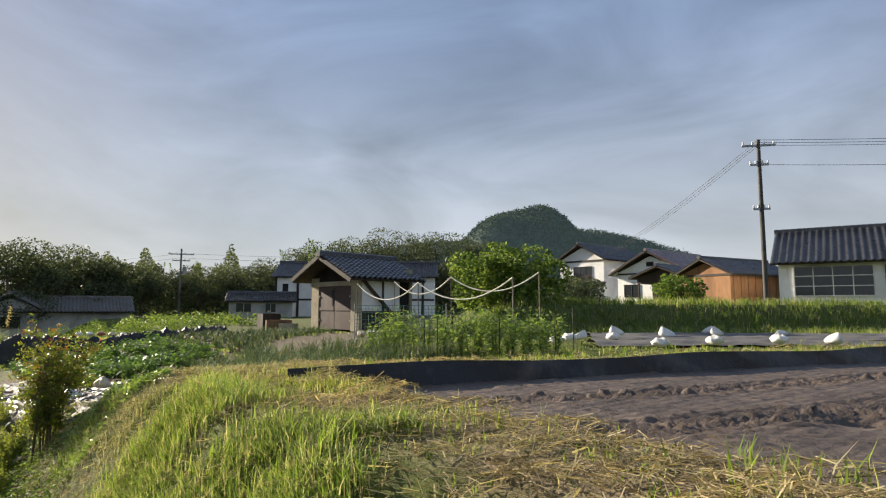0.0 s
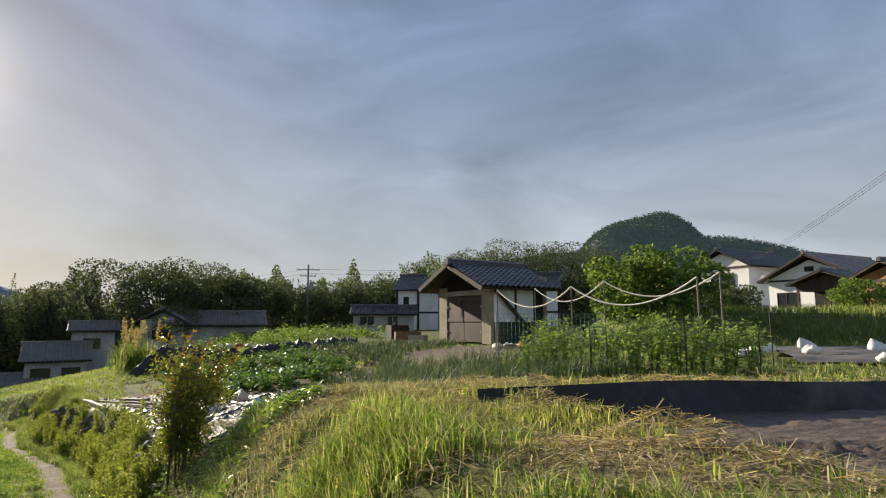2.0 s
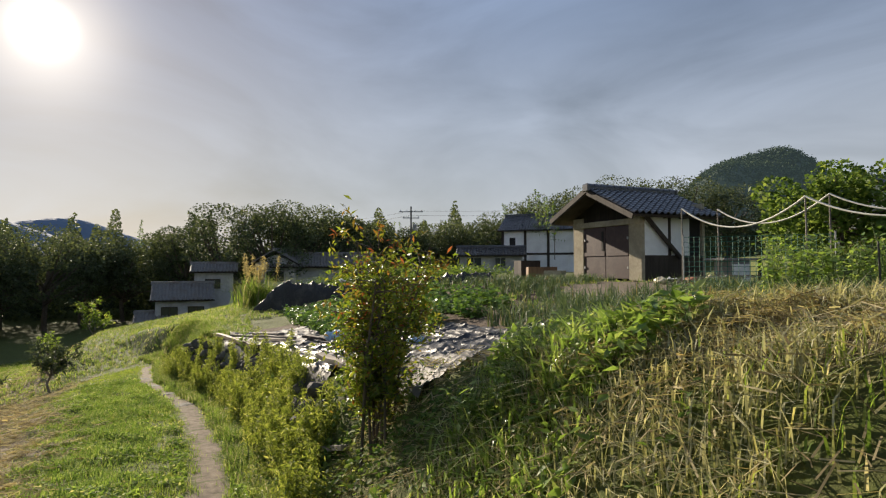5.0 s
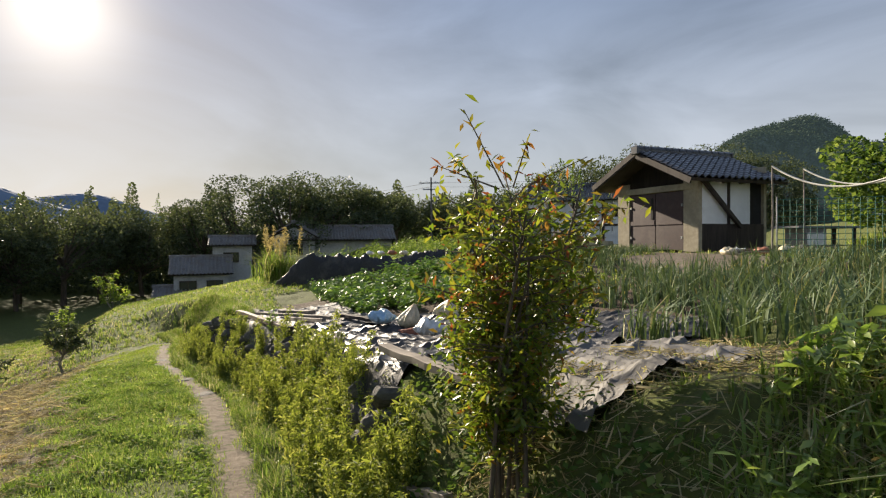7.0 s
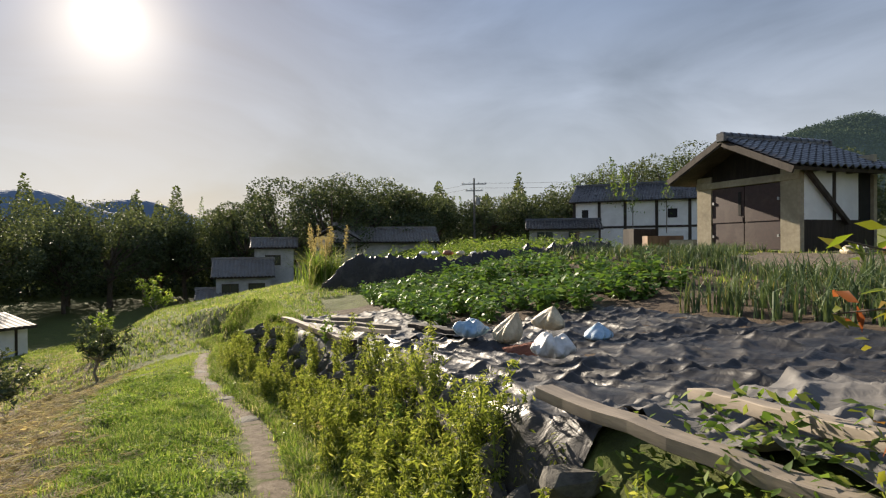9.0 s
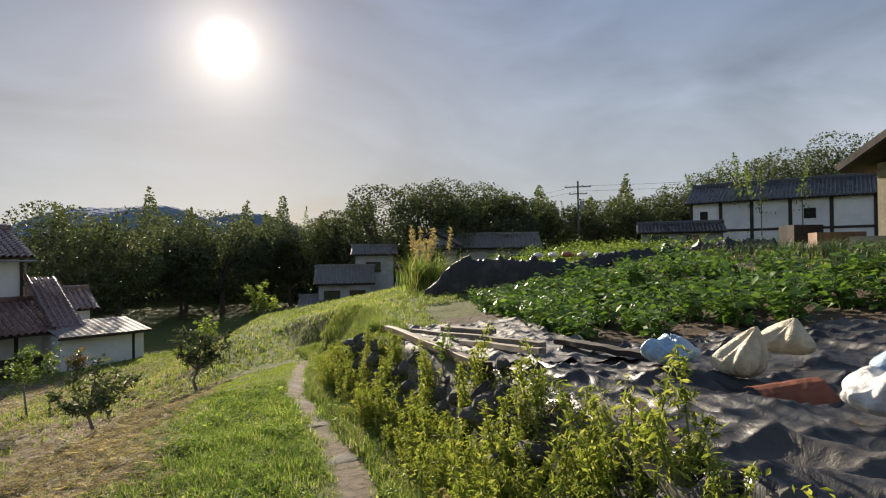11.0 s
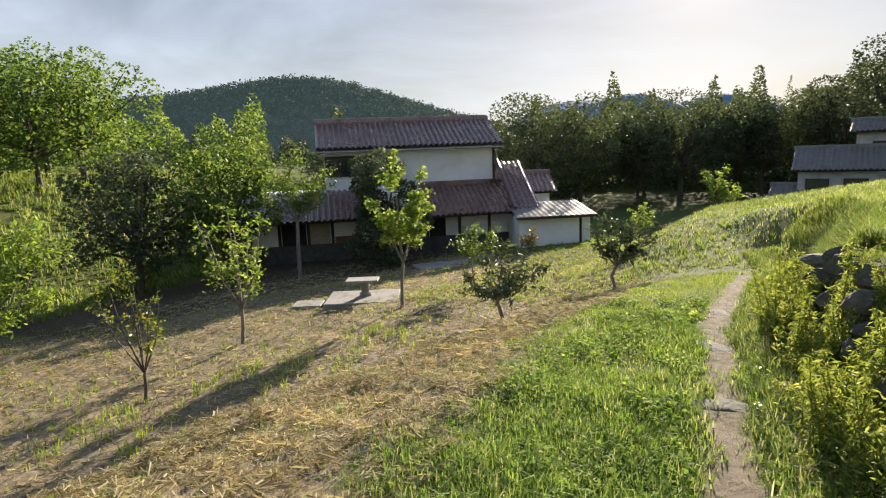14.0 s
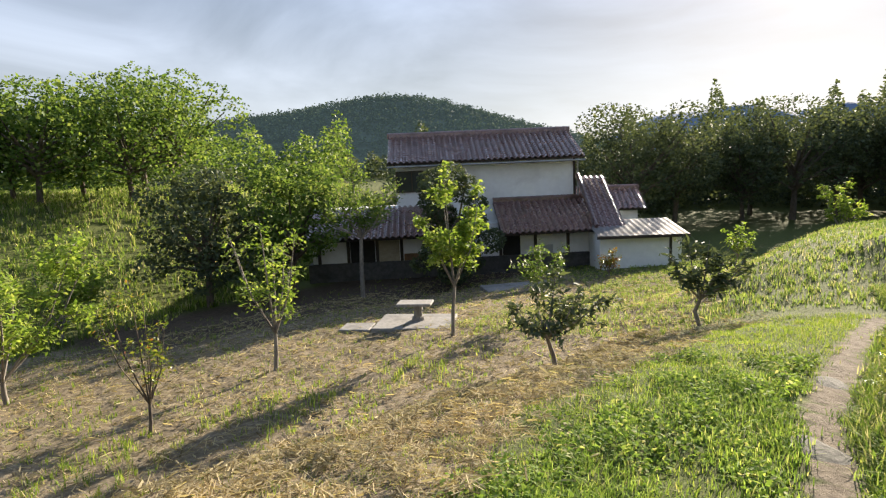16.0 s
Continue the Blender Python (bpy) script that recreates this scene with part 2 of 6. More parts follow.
TILE_RED = surface("glazed_brown_tile", (0.25, 0.15, 0.135), (0.13, 0.07, 0.062), 11, 0.3, 0.12, 0.004, vary=0.25, glaze=1.0)
TILE_BLACK = surface("black_clay_tile", (0.075, 0.075, 0.083), (0.03, 0.03, 0.035), 10, 0.32, 0.15, 0.004, vary=0.25, glaze=0.4)
PLASTER = surface("white_plaster", (0.85, 0.85, 0.84), (0.76, 0.76, 0.75), 4, 0.85, 0.1, 0.003, stain=(0.62, 0.61, 0.59))
CREAM = surface("cream_mortar", (0.44, 0.385, 0.28), (0.30, 0.255, 0.18), 9, 0.9, 0.35, 0.006, stain=(0.22, 0.19, 0.14))
DARKWOOD = surface("dark_weathered_wood", (0.062, 0.045, 0.034), (0.025, 0.018, 0.014), 16, 0.8, 0.4, 0.006, stretch=(1, 1, 0.12))
MIDWOOD = surface("brown_board", (0.27, 0.15, 0.075), (0.13, 0.07, 0.035), 14, 0.75, 0.3, 0.005, stretch=(1, 1, 0.15))
GREYWOOD = surface("silvered_plank", (0.28, 0.235, 0.185), (0.12, 0.10, 0.078), 22, 0.85, 0.5, 0.006, stretch=(0.12, 1, 1))
PLANK = surface("wet_brown_plank", (0.125, 0.075, 0.048), (0.055, 0.033, 0.022), 22, 0.6, 0.5, 0.006, stretch=(0.12, 1, 1))
REDPAINT = surface("maroon_painted_door", (0.055, 0.023, 0.022), (0.03, 0.013, 0.013), 12, 0.55, 0.25, 0.003, stain=(0.09, 0.06, 0.05))
STONE = surface("field_stone", (0.125, 0.115, 0.095), (0.045, 0.041, 0.035), 7, 0.92, 0.6, 0.02, vary=0.3, stain=(0.10, 0.11, 0.07))
CONCRETE = surface("concrete", (0.30, 0.285, 0.26), (0.17, 0.162, 0.15), 12, 0.92, 0.35, 0.006, vary=0.15)
MUD = surface("wet_paddy_mud", (0.155, 0.118, 0.092), (0.065, 0.048, 0.037), 5, 0.55, 0.8, 0.05, stain=(0.04, 0.031, 0.027))
SHEET = surface("corrugated_sheet", (0.24, 0.23, 0.22), (0.14, 0.135, 0.13), 8, 0.75, 0.15, 0.003, stain=(0.16, 0.12, 0.09))
METAL = surface("galvanised_steel", (0.42, 0.43, 0.44), (0.27, 0.28, 0.29), 20, 0.45, 0.1, 0.002, metal=0.8)
IRON = surface("dark_iron", (0.07, 0.065, 0.06), (0.03, 0.028, 0.026), 20, 0.6, 0.2, 0.002, metal=0.4)
WHITEPLASTIC = surface("white_polythene", (0.80, 0.79, 0.76), (0.62, 0.61, 0.58), 6, 0.42, 0.6, 0.03)
CREAMBAG = surface("cream_sack", (0.72, 0.62, 0.43), (0.50, 0.42, 0.28), 7, 0.55, 0.6, 0.03)
BLUEBAG = surface("pale_blue_sack", (0.38, 0.56, 0.70), (0.20, 0.36, 0.52), 5, 0.45, 0.6, 0.03, stain=(0.68, 0.70, 0.70))
TERRACOTTA = surface("orange_clay", (0.42, 0.16, 0.085), (0.24, 0.085, 0.045), 10, 0.6, 0.3, 0.006)
ROPE = surface("white_rope", (0.82, 0.80, 0.72), (0.6, 0.58, 0.5), 60, 0.8, 0.3, 0.002)
FILM_BLACK = plastic_film("black_mulch_film", (0.016, 0.016, 0.018))
FILM_GREY = plastic_film("silver_film", (0.13, 0.125, 0.12), 0.55)
GLASS = glass("dark_room_glass")
NETGREEN = surface("green_net", (0.02, 0.16, 0.11), (0.012, 0.10, 0.07), 40, 0.6, 0.1, 0.001)
ORANGEWALL = surface("ochre_board_wall", (0.36, 0.18, 0.075), (0.22, 0.105, 0.045), 6, 0.8, 0.2, 0.004, stretch=(1, 1, 0.2))
GREYWALL = surface("grey_siding", (0.50, 0.50, 0.49), (0.36, 0.36, 0.355), 5, 0.75, 0.1, 0.003)
# near-black colour stands in for shade inside openings, a vent and the carport
INNERSHADE = surface("painted_inner_shade", (0.03, 0.028, 0.026), (0.015, 0.014, 0.013), 5, 0.95, 0.1, 0.003)
DARKSTONE = surface("dark_stone_base", (0.11, 0.105, 0.10), (0.05, 0.048, 0.045), 6, 0.9, 0.5, 0.02)
POLEGREY = surface("weathered_pole", (0.20, 0.19, 0.175), (0.11, 0.105, 0.10), 10, 0.9, 0.3, 0.004)
CLOVER = foliage("clover_leaf", ((0.0, (0.10, 0.18, 0.041)), (0.5, (0.20, 0.31, 0.081)), (0.85, (0.32, 0.42, 0.139)), (1.0, (0.48, 0.47, 0.293))), 0.5, 0.65, 0.9, 0.06)
LUSH = foliage("lush_weed_leaf", ((0.0, (0.14, 0.23, 0.057)), (0.6, (0.24, 0.36, 0.098)), (1.0, (0.38, 0.46, 0.179))), 0.5, 0.34, 0.8, 0.5)
YELLOWWEED = foliage("yellowish_weed_leaf", ((0.0, (0.15, 0.20, 0.045)), (0.6, (0.28, 0.34, 0.085)), (1.0, (0.48, 0.49, 0.19))), 0.5, 0.5, 0.9)

# ---- helpers for meshes ----
rng = np.random.default_rng(7)


def np_mesh(name, verts, faces, smooth=False):
    """A mesh from arrays: verts (n, 3), faces (m, k) of one size or a list of such arrays."""
    groups = faces if isinstance(faces, list) else [faces]
    groups = [np.asarray(f) for f in groups if len(f)]
    me = bpy.data.meshes.new(name)
    me.vertices.add(len(verts))
    me.vertices.foreach_set("co", np.ascontiguousarray(verts, dtype=np.float32).ravel())
    loops = np.concatenate([f.ravel() for f in groups]).astype(np.int32)
    counts = np.concatenate([np.full(len(f), f.shape[1]) for f in groups]).astype(np.int32)
    starts = np.concatenate([[0], np.cumsum(counts)[:-1]]).astype(np.int32)
    me.loops.add(len(loops))
    me.loops.foreach_set("vertex_index", loops)
    me.polygons.add(len(counts))
    me.polygons.foreach_set("loop_start", starts)
    me.polygons.foreach_set("loop_total", counts)
    if smooth:
        me.polygons.foreach_set("use_smooth", np.ones(len(counts), dtype=bool))
    me.update(calc_edges=True)
    return me


def part(name, data, material, parent=None, label=""):
    """Links a bmesh or mesh as one object under a thing or a part."""
    if isinstance(data, bmesh.types.BMesh):
        me = bpy.data.meshes.new(name)
        bmesh.ops.recalc_face_normals(data, faces=data.faces)
        data.to_mesh(me)
        data.free()
        data = me
    if not data.materials:
        data.materials.append(material)
    ob = new(name, data)
    if parent is not None:
        ob.parent = parent
    if label:
        ob["label"] = label
    return ob


def thing(name, m, label, category, group="", kind=""):
    e = new(name)
    e.empty_display_size = 0.2
    e.matrix_world = m
    return tagged(e, label, category, group, kind)


def box(bm, x0, x1, y0, y1, z0, z1, bevel=0.0, m=None):
    g = bmesh.ops.create_cube(bm, size=1.0)
    mm = Matrix.Translation(((x0 + x1) / 2, (y0 + y1) / 2, (z0 + z1) / 2)) @ Matrix.Diagonal((x1 - x0, y1 - y0, z1 - z0, 1))
    bmesh.ops.transform(bm, matrix=(m @ mm) if m else mm, verts=g["verts"])
    if bevel:
        edges = list({e for v in g["verts"] for e in v.link_edges})
        bmesh.ops.bevel(bm, geom=edges, offset=bevel, segments=1, affect="EDGES")
    return bm


def boxed(x0, x1, y0, y1, z0, z1, bevel=0.0):
    return box(bmesh.new(), x0, x1, y0, y1, z0, z1, bevel)


def tube_arrays(points, radii, sides=6):
    """Verts and quads of a tube along points."""
    pts = np.asarray(points, float)
    n = len(pts)
    tan = np.gradient(pts, axis=0)
    tan /= np.linalg.norm(tan, axis=1)[:, None] + 1e-9
    ref = np.where(np.abs(tan[:, 2:3]) > 0.9, np.array([[1.0, 0, 0]]), np.array([[0, 0, 1.0]]))
    a = np.cross(tan, ref)
    a /= np.linalg.norm(a, axis=1)[:, None] + 1e-9
    b = np.cross(tan, a)
    ang = np.arange(sides) * 2 * np.pi / sides
    ring = pts[:, None, :] + np.asarray(radii, float)[:, None, None] * (a[:, None, :] * np.cos(ang)[None, :, None] + b[:, None, :] * np.sin(ang)[None, :, None])
    v = ring.reshape(-1, 3)
    i, j = np.meshgrid(np.arange(n - 1), np.arange(sides), indexing="ij")
    jn = (j + 1) % sides
    q = np.stack([i * sides + j, i * sides + jn, (i + 1) * sides + jn, (i + 1) * sides + j], -1).reshape(-1, 4)
    return v, q


def joined(pieces):
    """Joins (verts, quads) pairs."""
    vs, fs, k = [], [], 0
    for v, f in pieces:
        vs.append(v)
        fs.append(f + k)
        k += len(v)
    return np.concatenate(vs), np.concatenate(fs)


def tube_mesh(name, strands, sides=6):
    v, f = joined([tube_arrays(p, r, sides) for p, r in strands])
    return np_mesh(name, v, f, True)


def blades(base, height, width, lean=0.35, droop=0.3, r=rng):
    """Grass blades as bent strips: one quad and a tip each."""
    n = len(base)
    ang = r.uniform(0, 2 * np.pi, n)
    out = np.stack([np.cos(ang), np.sin(ang), np.zeros(n)], 1)
    side = np.stack([-np.sin(ang), np.cos(ang), np.zeros(n)], 1)
    h = np.broadcast_to(height, (n,)) * r.uniform(0.55, 1.25, n)
    w = np.broadcast_to(width, (n,)) * r.uniform(0.7, 1.3, n)
    ln = np.abs(r.normal(0, lean, n))
    dr = np.abs(r.normal(0, droop, n))
    up = np.array([0, 0, 1.0])
    p0 = base
    p1 = base + up * (h * 0.55)[:, None] + out * (ln * h * 0.4)[:, None]
    p2 = base + up * (h * (1 - 0.3 * np.minimum(dr, 1.5)))[:, None] + out * ((ln + dr) * h)[:, None]
    v = np.stack([p0 - side * w[:, None] / 2, p0 + side * w[:, None] / 2, p1 + side * w[:, None] * 0.42, p1 - side * w[:, None] * 0.42, p2], 1).reshape(-1, 3)
    k = np.arange(n)[:, None] * 5
    return v, [k + np.array([[0, 1, 2, 3]]), k + np.array([[3, 2, 4]])]


def leaves(pts, size, r=rng, aspect=0.5, flat=0.0, fold=0.25):
    """Pointed leaves, folded along the midrib, turned at random; flat draws the normals upwards."""
    n = len(pts)
    nor = r.normal(size=(n, 3))
    nor[:, 2] = np.abs(nor[:, 2]) + flat * 2
    nor /= np.linalg.norm(nor, axis=1)[:, None]
    t = r.normal(size=(n, 3))
    t -= nor * np.sum(t * nor, 1)[:, None]
    t /= np.linalg.norm(t, axis=1)[:, None] + 1e-9
    b = np.cross(nor, t)
    s = (np.broadcast_to(size, (n,)) * r.uniform(0.6, 1.35, n))[:, None]
    v = np.stack([pts - t * s * 0.5, pts + b * s * aspect * 0.5 + nor * s * fold * 0.3, pts + t * s * 0.5, pts - b * s * aspect * 0.5 + nor * s * fold * 0.3], 1).reshape(-1, 3)
    k = np.arange(n)[:, None] * 4
    return v, [k + np.array([[0, 1, 2]]), k + np.array([[0, 2, 3]])]


def merge(sets):
    """Joins (verts, [face groups]) sets of the same make."""
    vs, groups, k = [], {}, 0
    for v, fs in sets:
        vs.append(v)
        for f in fs:
            groups.setdefault(f.shape[1], []).append(f + k)
        k += len(v)
    return np.concatenate(vs), [np.concatenate(g) for g in groups.values()]


def smooth01(a, b, x):
    t = np.clip((x - a) / (b - a), 0, 1)
    return t * t * (3 - 2 * t)


def wav(x, y, f, k=0.0):
    """Cheap smooth unevenness, about -1 to 1."""
    return (np.sin(f * (x * 1.3 + 0.7 * y) + 1.3 + k) + np.sin(f * (-0.8 * x + 1.1 * y) * 1.7 + 4.1 + k) + np.sin(f * (0.4 * x + 1.9 * y) * 2.9 + 0.4 - k)) / 3


# ---- lie of the land: along is measured down the footpath, across to its downhill side ----
def frame_of(x, y):
    return -0.681 * x + 0.732 * y, -0.732 * x - 0.681 * y


def from_frame(s, d):
    return -0.681 * s - 0.732 * d, 0.732 * s - 0.681 * d


PATH_S = (-40, -5, 0, 3.9, 7.3, 11.1, 14.8, 18.3, 21.3, 24, 30, 40)
PATH_Z = (3.0, 0.4, 0.0, -0.42, -0.73, -1.08, -1.37, -1.58, -1.78, -2.0, -2.6, -3.4)


def path_centre(s):
    return np.interp(s, (-10, 0, 4, 10, 12, 14, 15.2, 16.8, 18.2, 19.2, 22, 24, 26, 29), (-0.3, -0.1, -0.25, -0.3, -0.3, -0.12, -0.03, 0.36, 0.62, 0.92, 1.18, 1.25, 1.9, 3.4))


MUD_CORNERS = ((-1.2, 5.95), (9.0, 9.95), (13.0, 3.0), (2.3, 0.9))


def mud_distance(x, y):
    """Metres outside the flooded-field rectangle (negative inside)."""
    worst = np.full(np.shape(x), -1e9)
    c = MUD_CORNERS
    for i in range(4):
        (ax, ay), (bx, by) = c[i], c[(i + 1) % 4]
        l = math.hypot(bx - ax, by - ay)
        worst = np.maximum(worst, ((x - ax) * -(by - ay) + (y - ay) * (bx - ax)) / l)
    return worst


def ground(x, y):
    x, y = np.asarray(x, float), np.asarray(y, float)
    s, d = frame_of(x, y)
    zp = np.interp(s, PATH_S, PATH_Z)
    dd = d - path_centre(s)
    narrow = np.interp(s, (16, 20, 25, 30), (1.0, 1.3, 1.7, 2.0))
    de = dd * narrow
    # downhill: mown bank, brow, orchard floor
    bank = np.interp(de, (0, 0.6, 2, 3.5, 5, 9), (0, 0.02, 0.2, 0.55, 0.9, 1.6))
    floor = np.interp(d, (4, 7, 10, 16, 20, 60), (-3.05, -3.35, -3.65, -4.1, -4.6, -4.9))
    left = zp - bank + (floor - zp + bank) * smooth01(4.2, 6.6, de)
    # uphill: bank or wall, then the terrace
    q = -dd
    near = np.interp(s, (-20, -5, 0, 4, 6.7, 8, 10, 12, 14, 16.5, 19, 22), (2.0, 1.15, 0.9, 0.8, 0.5, 0.3, 0.0, -0.2, -0.34, -0.55, -0.7, -0.85))
    plateau = 0.42 + 0.02 * wav(x, y, 0.6)
    terrace = near + (plateau - near) * smooth01(2.4, 9.0, q)
    steep = np.interp(s, (8.5, 10.5, 18.5, 20.5), (1.6, 0.98, 0.98, 1.6))
    foot = np.interp(s, (8.5, 10.5, 18.5, 20.5), (0.48, 0.62, 0.62, 0.48))
    right = zp + (terrace - zp) * smooth01(foot, steep, q)
    z = np.where(dd > 0, left, right)
    # raised levee round the paddy
    md = mud_distance(x, y)
    lev = smooth01(2.0, 0.7, md) * smooth01(0.5, 1.7, q)
    z = z + (np.maximum(z, 0.8) - z) * lev
    z = np.where(md < 0.0, 0.42, z)
    # knoll past the end of the garden wall
    knoll = np.interp(d, (-12, -6, -2, 2, 4, 5.5, 7, 12, 16), (0.35, -0.05, -0.8, -1.55, -1.95, -2.9, -3.5, -4.1, -4.5))
    z = z + (knoll - z) * smooth01(23.5, 31, s) * smooth01(-14, -7, d)
    z = z + (-4.6 - z) * smooth01(34, 47, s) * smooth01(-12, -4, d)
    # rise towards the neighbours' houses
    z = z + (1.62 - z) * smooth01(22.0, 24.2, y - 0.06 * x) * smooth01(0.5, 3.5, x)
    # hillside above the orchard
    k = -0.5 * (x + 30) - 0.85 * (y + 0.5)
    z = z + np.interp(k, (0, 8, 14, 60), (0, 3.9, 4.6, 5.0)) * smooth01(14, 18, d)
    near_cam = smooth01(60, 25, np.hypot(x + 8, y - 10))
    z = z + near_cam * (0.035 * wav(x, y, 1.9) + 0.02 * wav(x, y, 4.3, 2.0)) * smooth01(0.25, 0.9, np.abs(dd))
    return z


def cover_masks(x, y):
    """Path, straw and bare-soil masks."""
    s, d = frame_of(x, y)
    dd = d - path_centre(s)
    path = smooth01(0.19, 0.03, np.abs(dd + 0.06 * wav(x, y, 2.2))) * smooth01(24.6, 23.4, s)
    shed_yard = smooth01(1.6, 0.8, np.hypot((x + 3.6) / 1.3, (y - 19.0) / 3.4))
    path = np.maximum(path, shed_yard)
    brow = smooth01(1.25, 2.3, dd + 0.5 * wav(x, y, 0.9)) * (0.86 + 0.3 * wav(x, y, 2.7, 1.0)) * smooth01(5.4, 4.3, dd * np.interp(s, (19, 25), (1.0, 1.6))) * smooth01(5, 9, s) * smooth01(26, 21, s)
    md = mud_distance(x, y)
    levee = smooth01(2.1, 1.2, md) * (0.6 + 0.3 * wav(x, y, 1.1)) * smooth01(1.2, 1.8, -dd)
    orchard = smooth01(3.6, 4.8, d) * (0.62 + 0.38 * smooth01(-0.5, 0.2, wav(x, y, 0.75))) * smooth01(40, 29, s) * smooth01(24, 16, d) * smooth01(6, 10, s) * 0.92
    straw = np.clip(np.maximum.reduce([brow, levee, orchard]), 0, 1)
    q = -dd
    garden = smooth01(1.15, 1.5, q) * smooth01(9.6, 10.4, s) * smooth01(22.5, 21, s) * smooth01(12, 10, q)
    court = smooth01(14.0, 16.5, d) * smooth01(12, 9, np.abs(s - 29)) * smooth01(23, 20, d) * 0.9
    soil = np.clip(np.maximum(garden, court), 0, 1)
    return path, straw, soil


def spread(lo, hi, fine_lo, fine_hi, step, grow=1.16):
    a = list(np.arange(fine_lo, fine_hi, step))
    g, p = step, fine_hi
    while p < hi:
        a.append(p)
        g *= grow
        p += g
    a.append(hi)
    g, p, b = step, fine_lo, []
    while p > lo:
        g *= grow
        p -= g
        b.append(max(p, lo))
    return np.array(sorted(set(b + a)))


gx, gy = spread(-1800, 1800, -27, 10, 0.16), spread(-1800, 1800, -1, 26, 0.16)
GX, GY = np.meshgrid(gx, gy, indexing="ij")
gv = np.stack([GX, GY, ground(GX, GY)], -1).reshape(-1, 3)
gi, gj = np.meshgrid(np.arange(len(gx) - 1), np.arange(len(gy) - 1), indexing="ij")
gk = len(gy)
gf = np.stack([gi * gk + gj, (gi + 1) * gk + gj, (gi + 1) * gk + gj + 1, gi * gk + gj + 1], -1).reshape(-1, 4)
ground_mesh = np_mesh("ground", gv, gf, True)
mp, ms_, mo = cover_masks(gv[:, 0], gv[:, 1])
att = ground_mesh.color_attributes.new("cover", "FLOAT_COLOR", "POINT")
att.data.foreach_set("color", np.stack([mp, ms_, mo, np.ones_like(mp)], 1).astype(np.float32).ravel())
tagged(part("ground", ground_mesh, GROUND), "grassy terraced ground with a trodden footpath and mown straw", "ground", kind="structure")


def scatter(n, s0, s1, d0, d1, r=rng):
    """Random ground points in a stretch of the plan."""
    s, d = r.uniform(s0, s1, n), r.uniform(d0, d1, n)
    x, y = from_frame(s, d)
    return x, y, s, d


def on_ground(x, y, lift=-0.01):
    return np.stack([x, y, ground(x, y) + lift], 1)

# ---- buildings ----
def tile_field(name, width, length, tile_w=0.27, course=0.235, seed=1):
    """Pantiles laid in courses on a slope: x along the eave, y up the slope, z off it."""
    r = np.random.default_rng(seed)
    cols, rows = max(2, round(width / tile_w)), max(2, round(length / course))
    tw, cl = width / cols, length / rows
    u = np.linspace(0, 1, 6)
    lips = np.arange(5)[:, None]
    wave = 0.055 * np.sin(u * 2 * np.pi - 0.6) + 0.04
    vs, fs = [], []
    k = 0
    quad = np.concatenate([lips + np.array([[0, 1, 7, 6]]), lips + np.array([[19, 18, 12, 13]])])
    for row in range(rows):
        for c in range(cols):
            jit = r.normal(0, 0.004)
            x = (c + u * 1.04) * tw
            y0, y1 = row * cl - 0.02 + jit, (row + 1) * cl + 0.03
            low = np.stack([x, np.full(6, y0), wave + 0.045 + jit], 1)
            high = np.stack([x, np.full(6, y1), wave + 0.012], 1)
            lip = np.stack([x, np.full(6, y0), wave + 0.012], 1)
            vs.append(np.concatenate([low, high, lip, low]))
            fs.append(quad + k)
            k += 24
    return np_mesh(name, np.concatenate(vs), np.concatenate(fs), True)


def slope_matrix(eave_left, eave_right, ridge_left):
    o, x = Vector(eave_left), (Vector(eave_right) - Vector(eave_left)).normalized()
    up = Vector(ridge_left) - o
    up = (up - x * up.dot(x)).normalized()
    n = x.cross(up)
    return Matrix((x, up, n)).transposed().to_4x4(), o


def tiled_slope(parent, eave_left, eave_right, ridge_left, material, seed=1, board=DARKWOOD, tile_w=0.27):
    """One roof plane: boarding with thickness, and tiles on it."""
    m, o = slope_matrix(eave_left, eave_right, ridge_left)
    w = (Vector(eave_right) - o).length
    up = Vector(ridge_left) - o
    x = (Vector(eave_right) - o).normalized()
    l = (up - x * up.dot(x)).length
    b = part("roof_boarding", boxed(0, w, 0, l, -0.09, -0.004), board, parent)
    b.matrix_local = Matrix.Translation(o) @ m
    t = tagged(part("roof_tiles", tile_field("roof_tiles", w, l, tile_w, seed=seed), material, parent), kind="stuff")
    t.matrix_local = Matrix.Translation(o) @ m
    return t


def ridge_cap(parent, a, b, material, r=0.11, ends=True):
    """Stacked ridge tiles with a round cap and end ornaments."""
    a, b = Vector(a), Vector(b)
    bm = bmesh.new()
    l = (b - a).length
    n = max(2, round(l / 0.3))
    x = (b - a).normalized()
    side = x.cross(Vector((0, 0, 1))).normalized()
    m = Matrix((x, side, side.cross(x) * -1 if side.cross(x).z < 0 else side.cross(x))).transposed().to_4x4()
    box(bm, 0, l, -r, r, -0.06, 0.1, 0.01)
    for i in range(n):
        g = bmesh.ops.create_cone(bm, cap_ends=True, segments=10, radius1=r * 0.95, radius2=r * 0.8, depth=l / n * 1.02)
        bmesh.ops.transform(bm, matrix=Matrix.Translation(((i + 0.5) * l / n, 0, 0.12)) @ Matrix.Rotation(radians(90), 4, "Y"), verts=g["verts"])
    if ends:
        for e in (-0.03, l + 0.03):
            box(bm, e - 0.04, e + 0.04, -r * 1.35, r * 1.35, -0.08, 0.2, 0.03)
    ob = part("ridge", bm, material, parent)
    ob.matrix_local = Matrix.Translation(a) @ m
    return ob


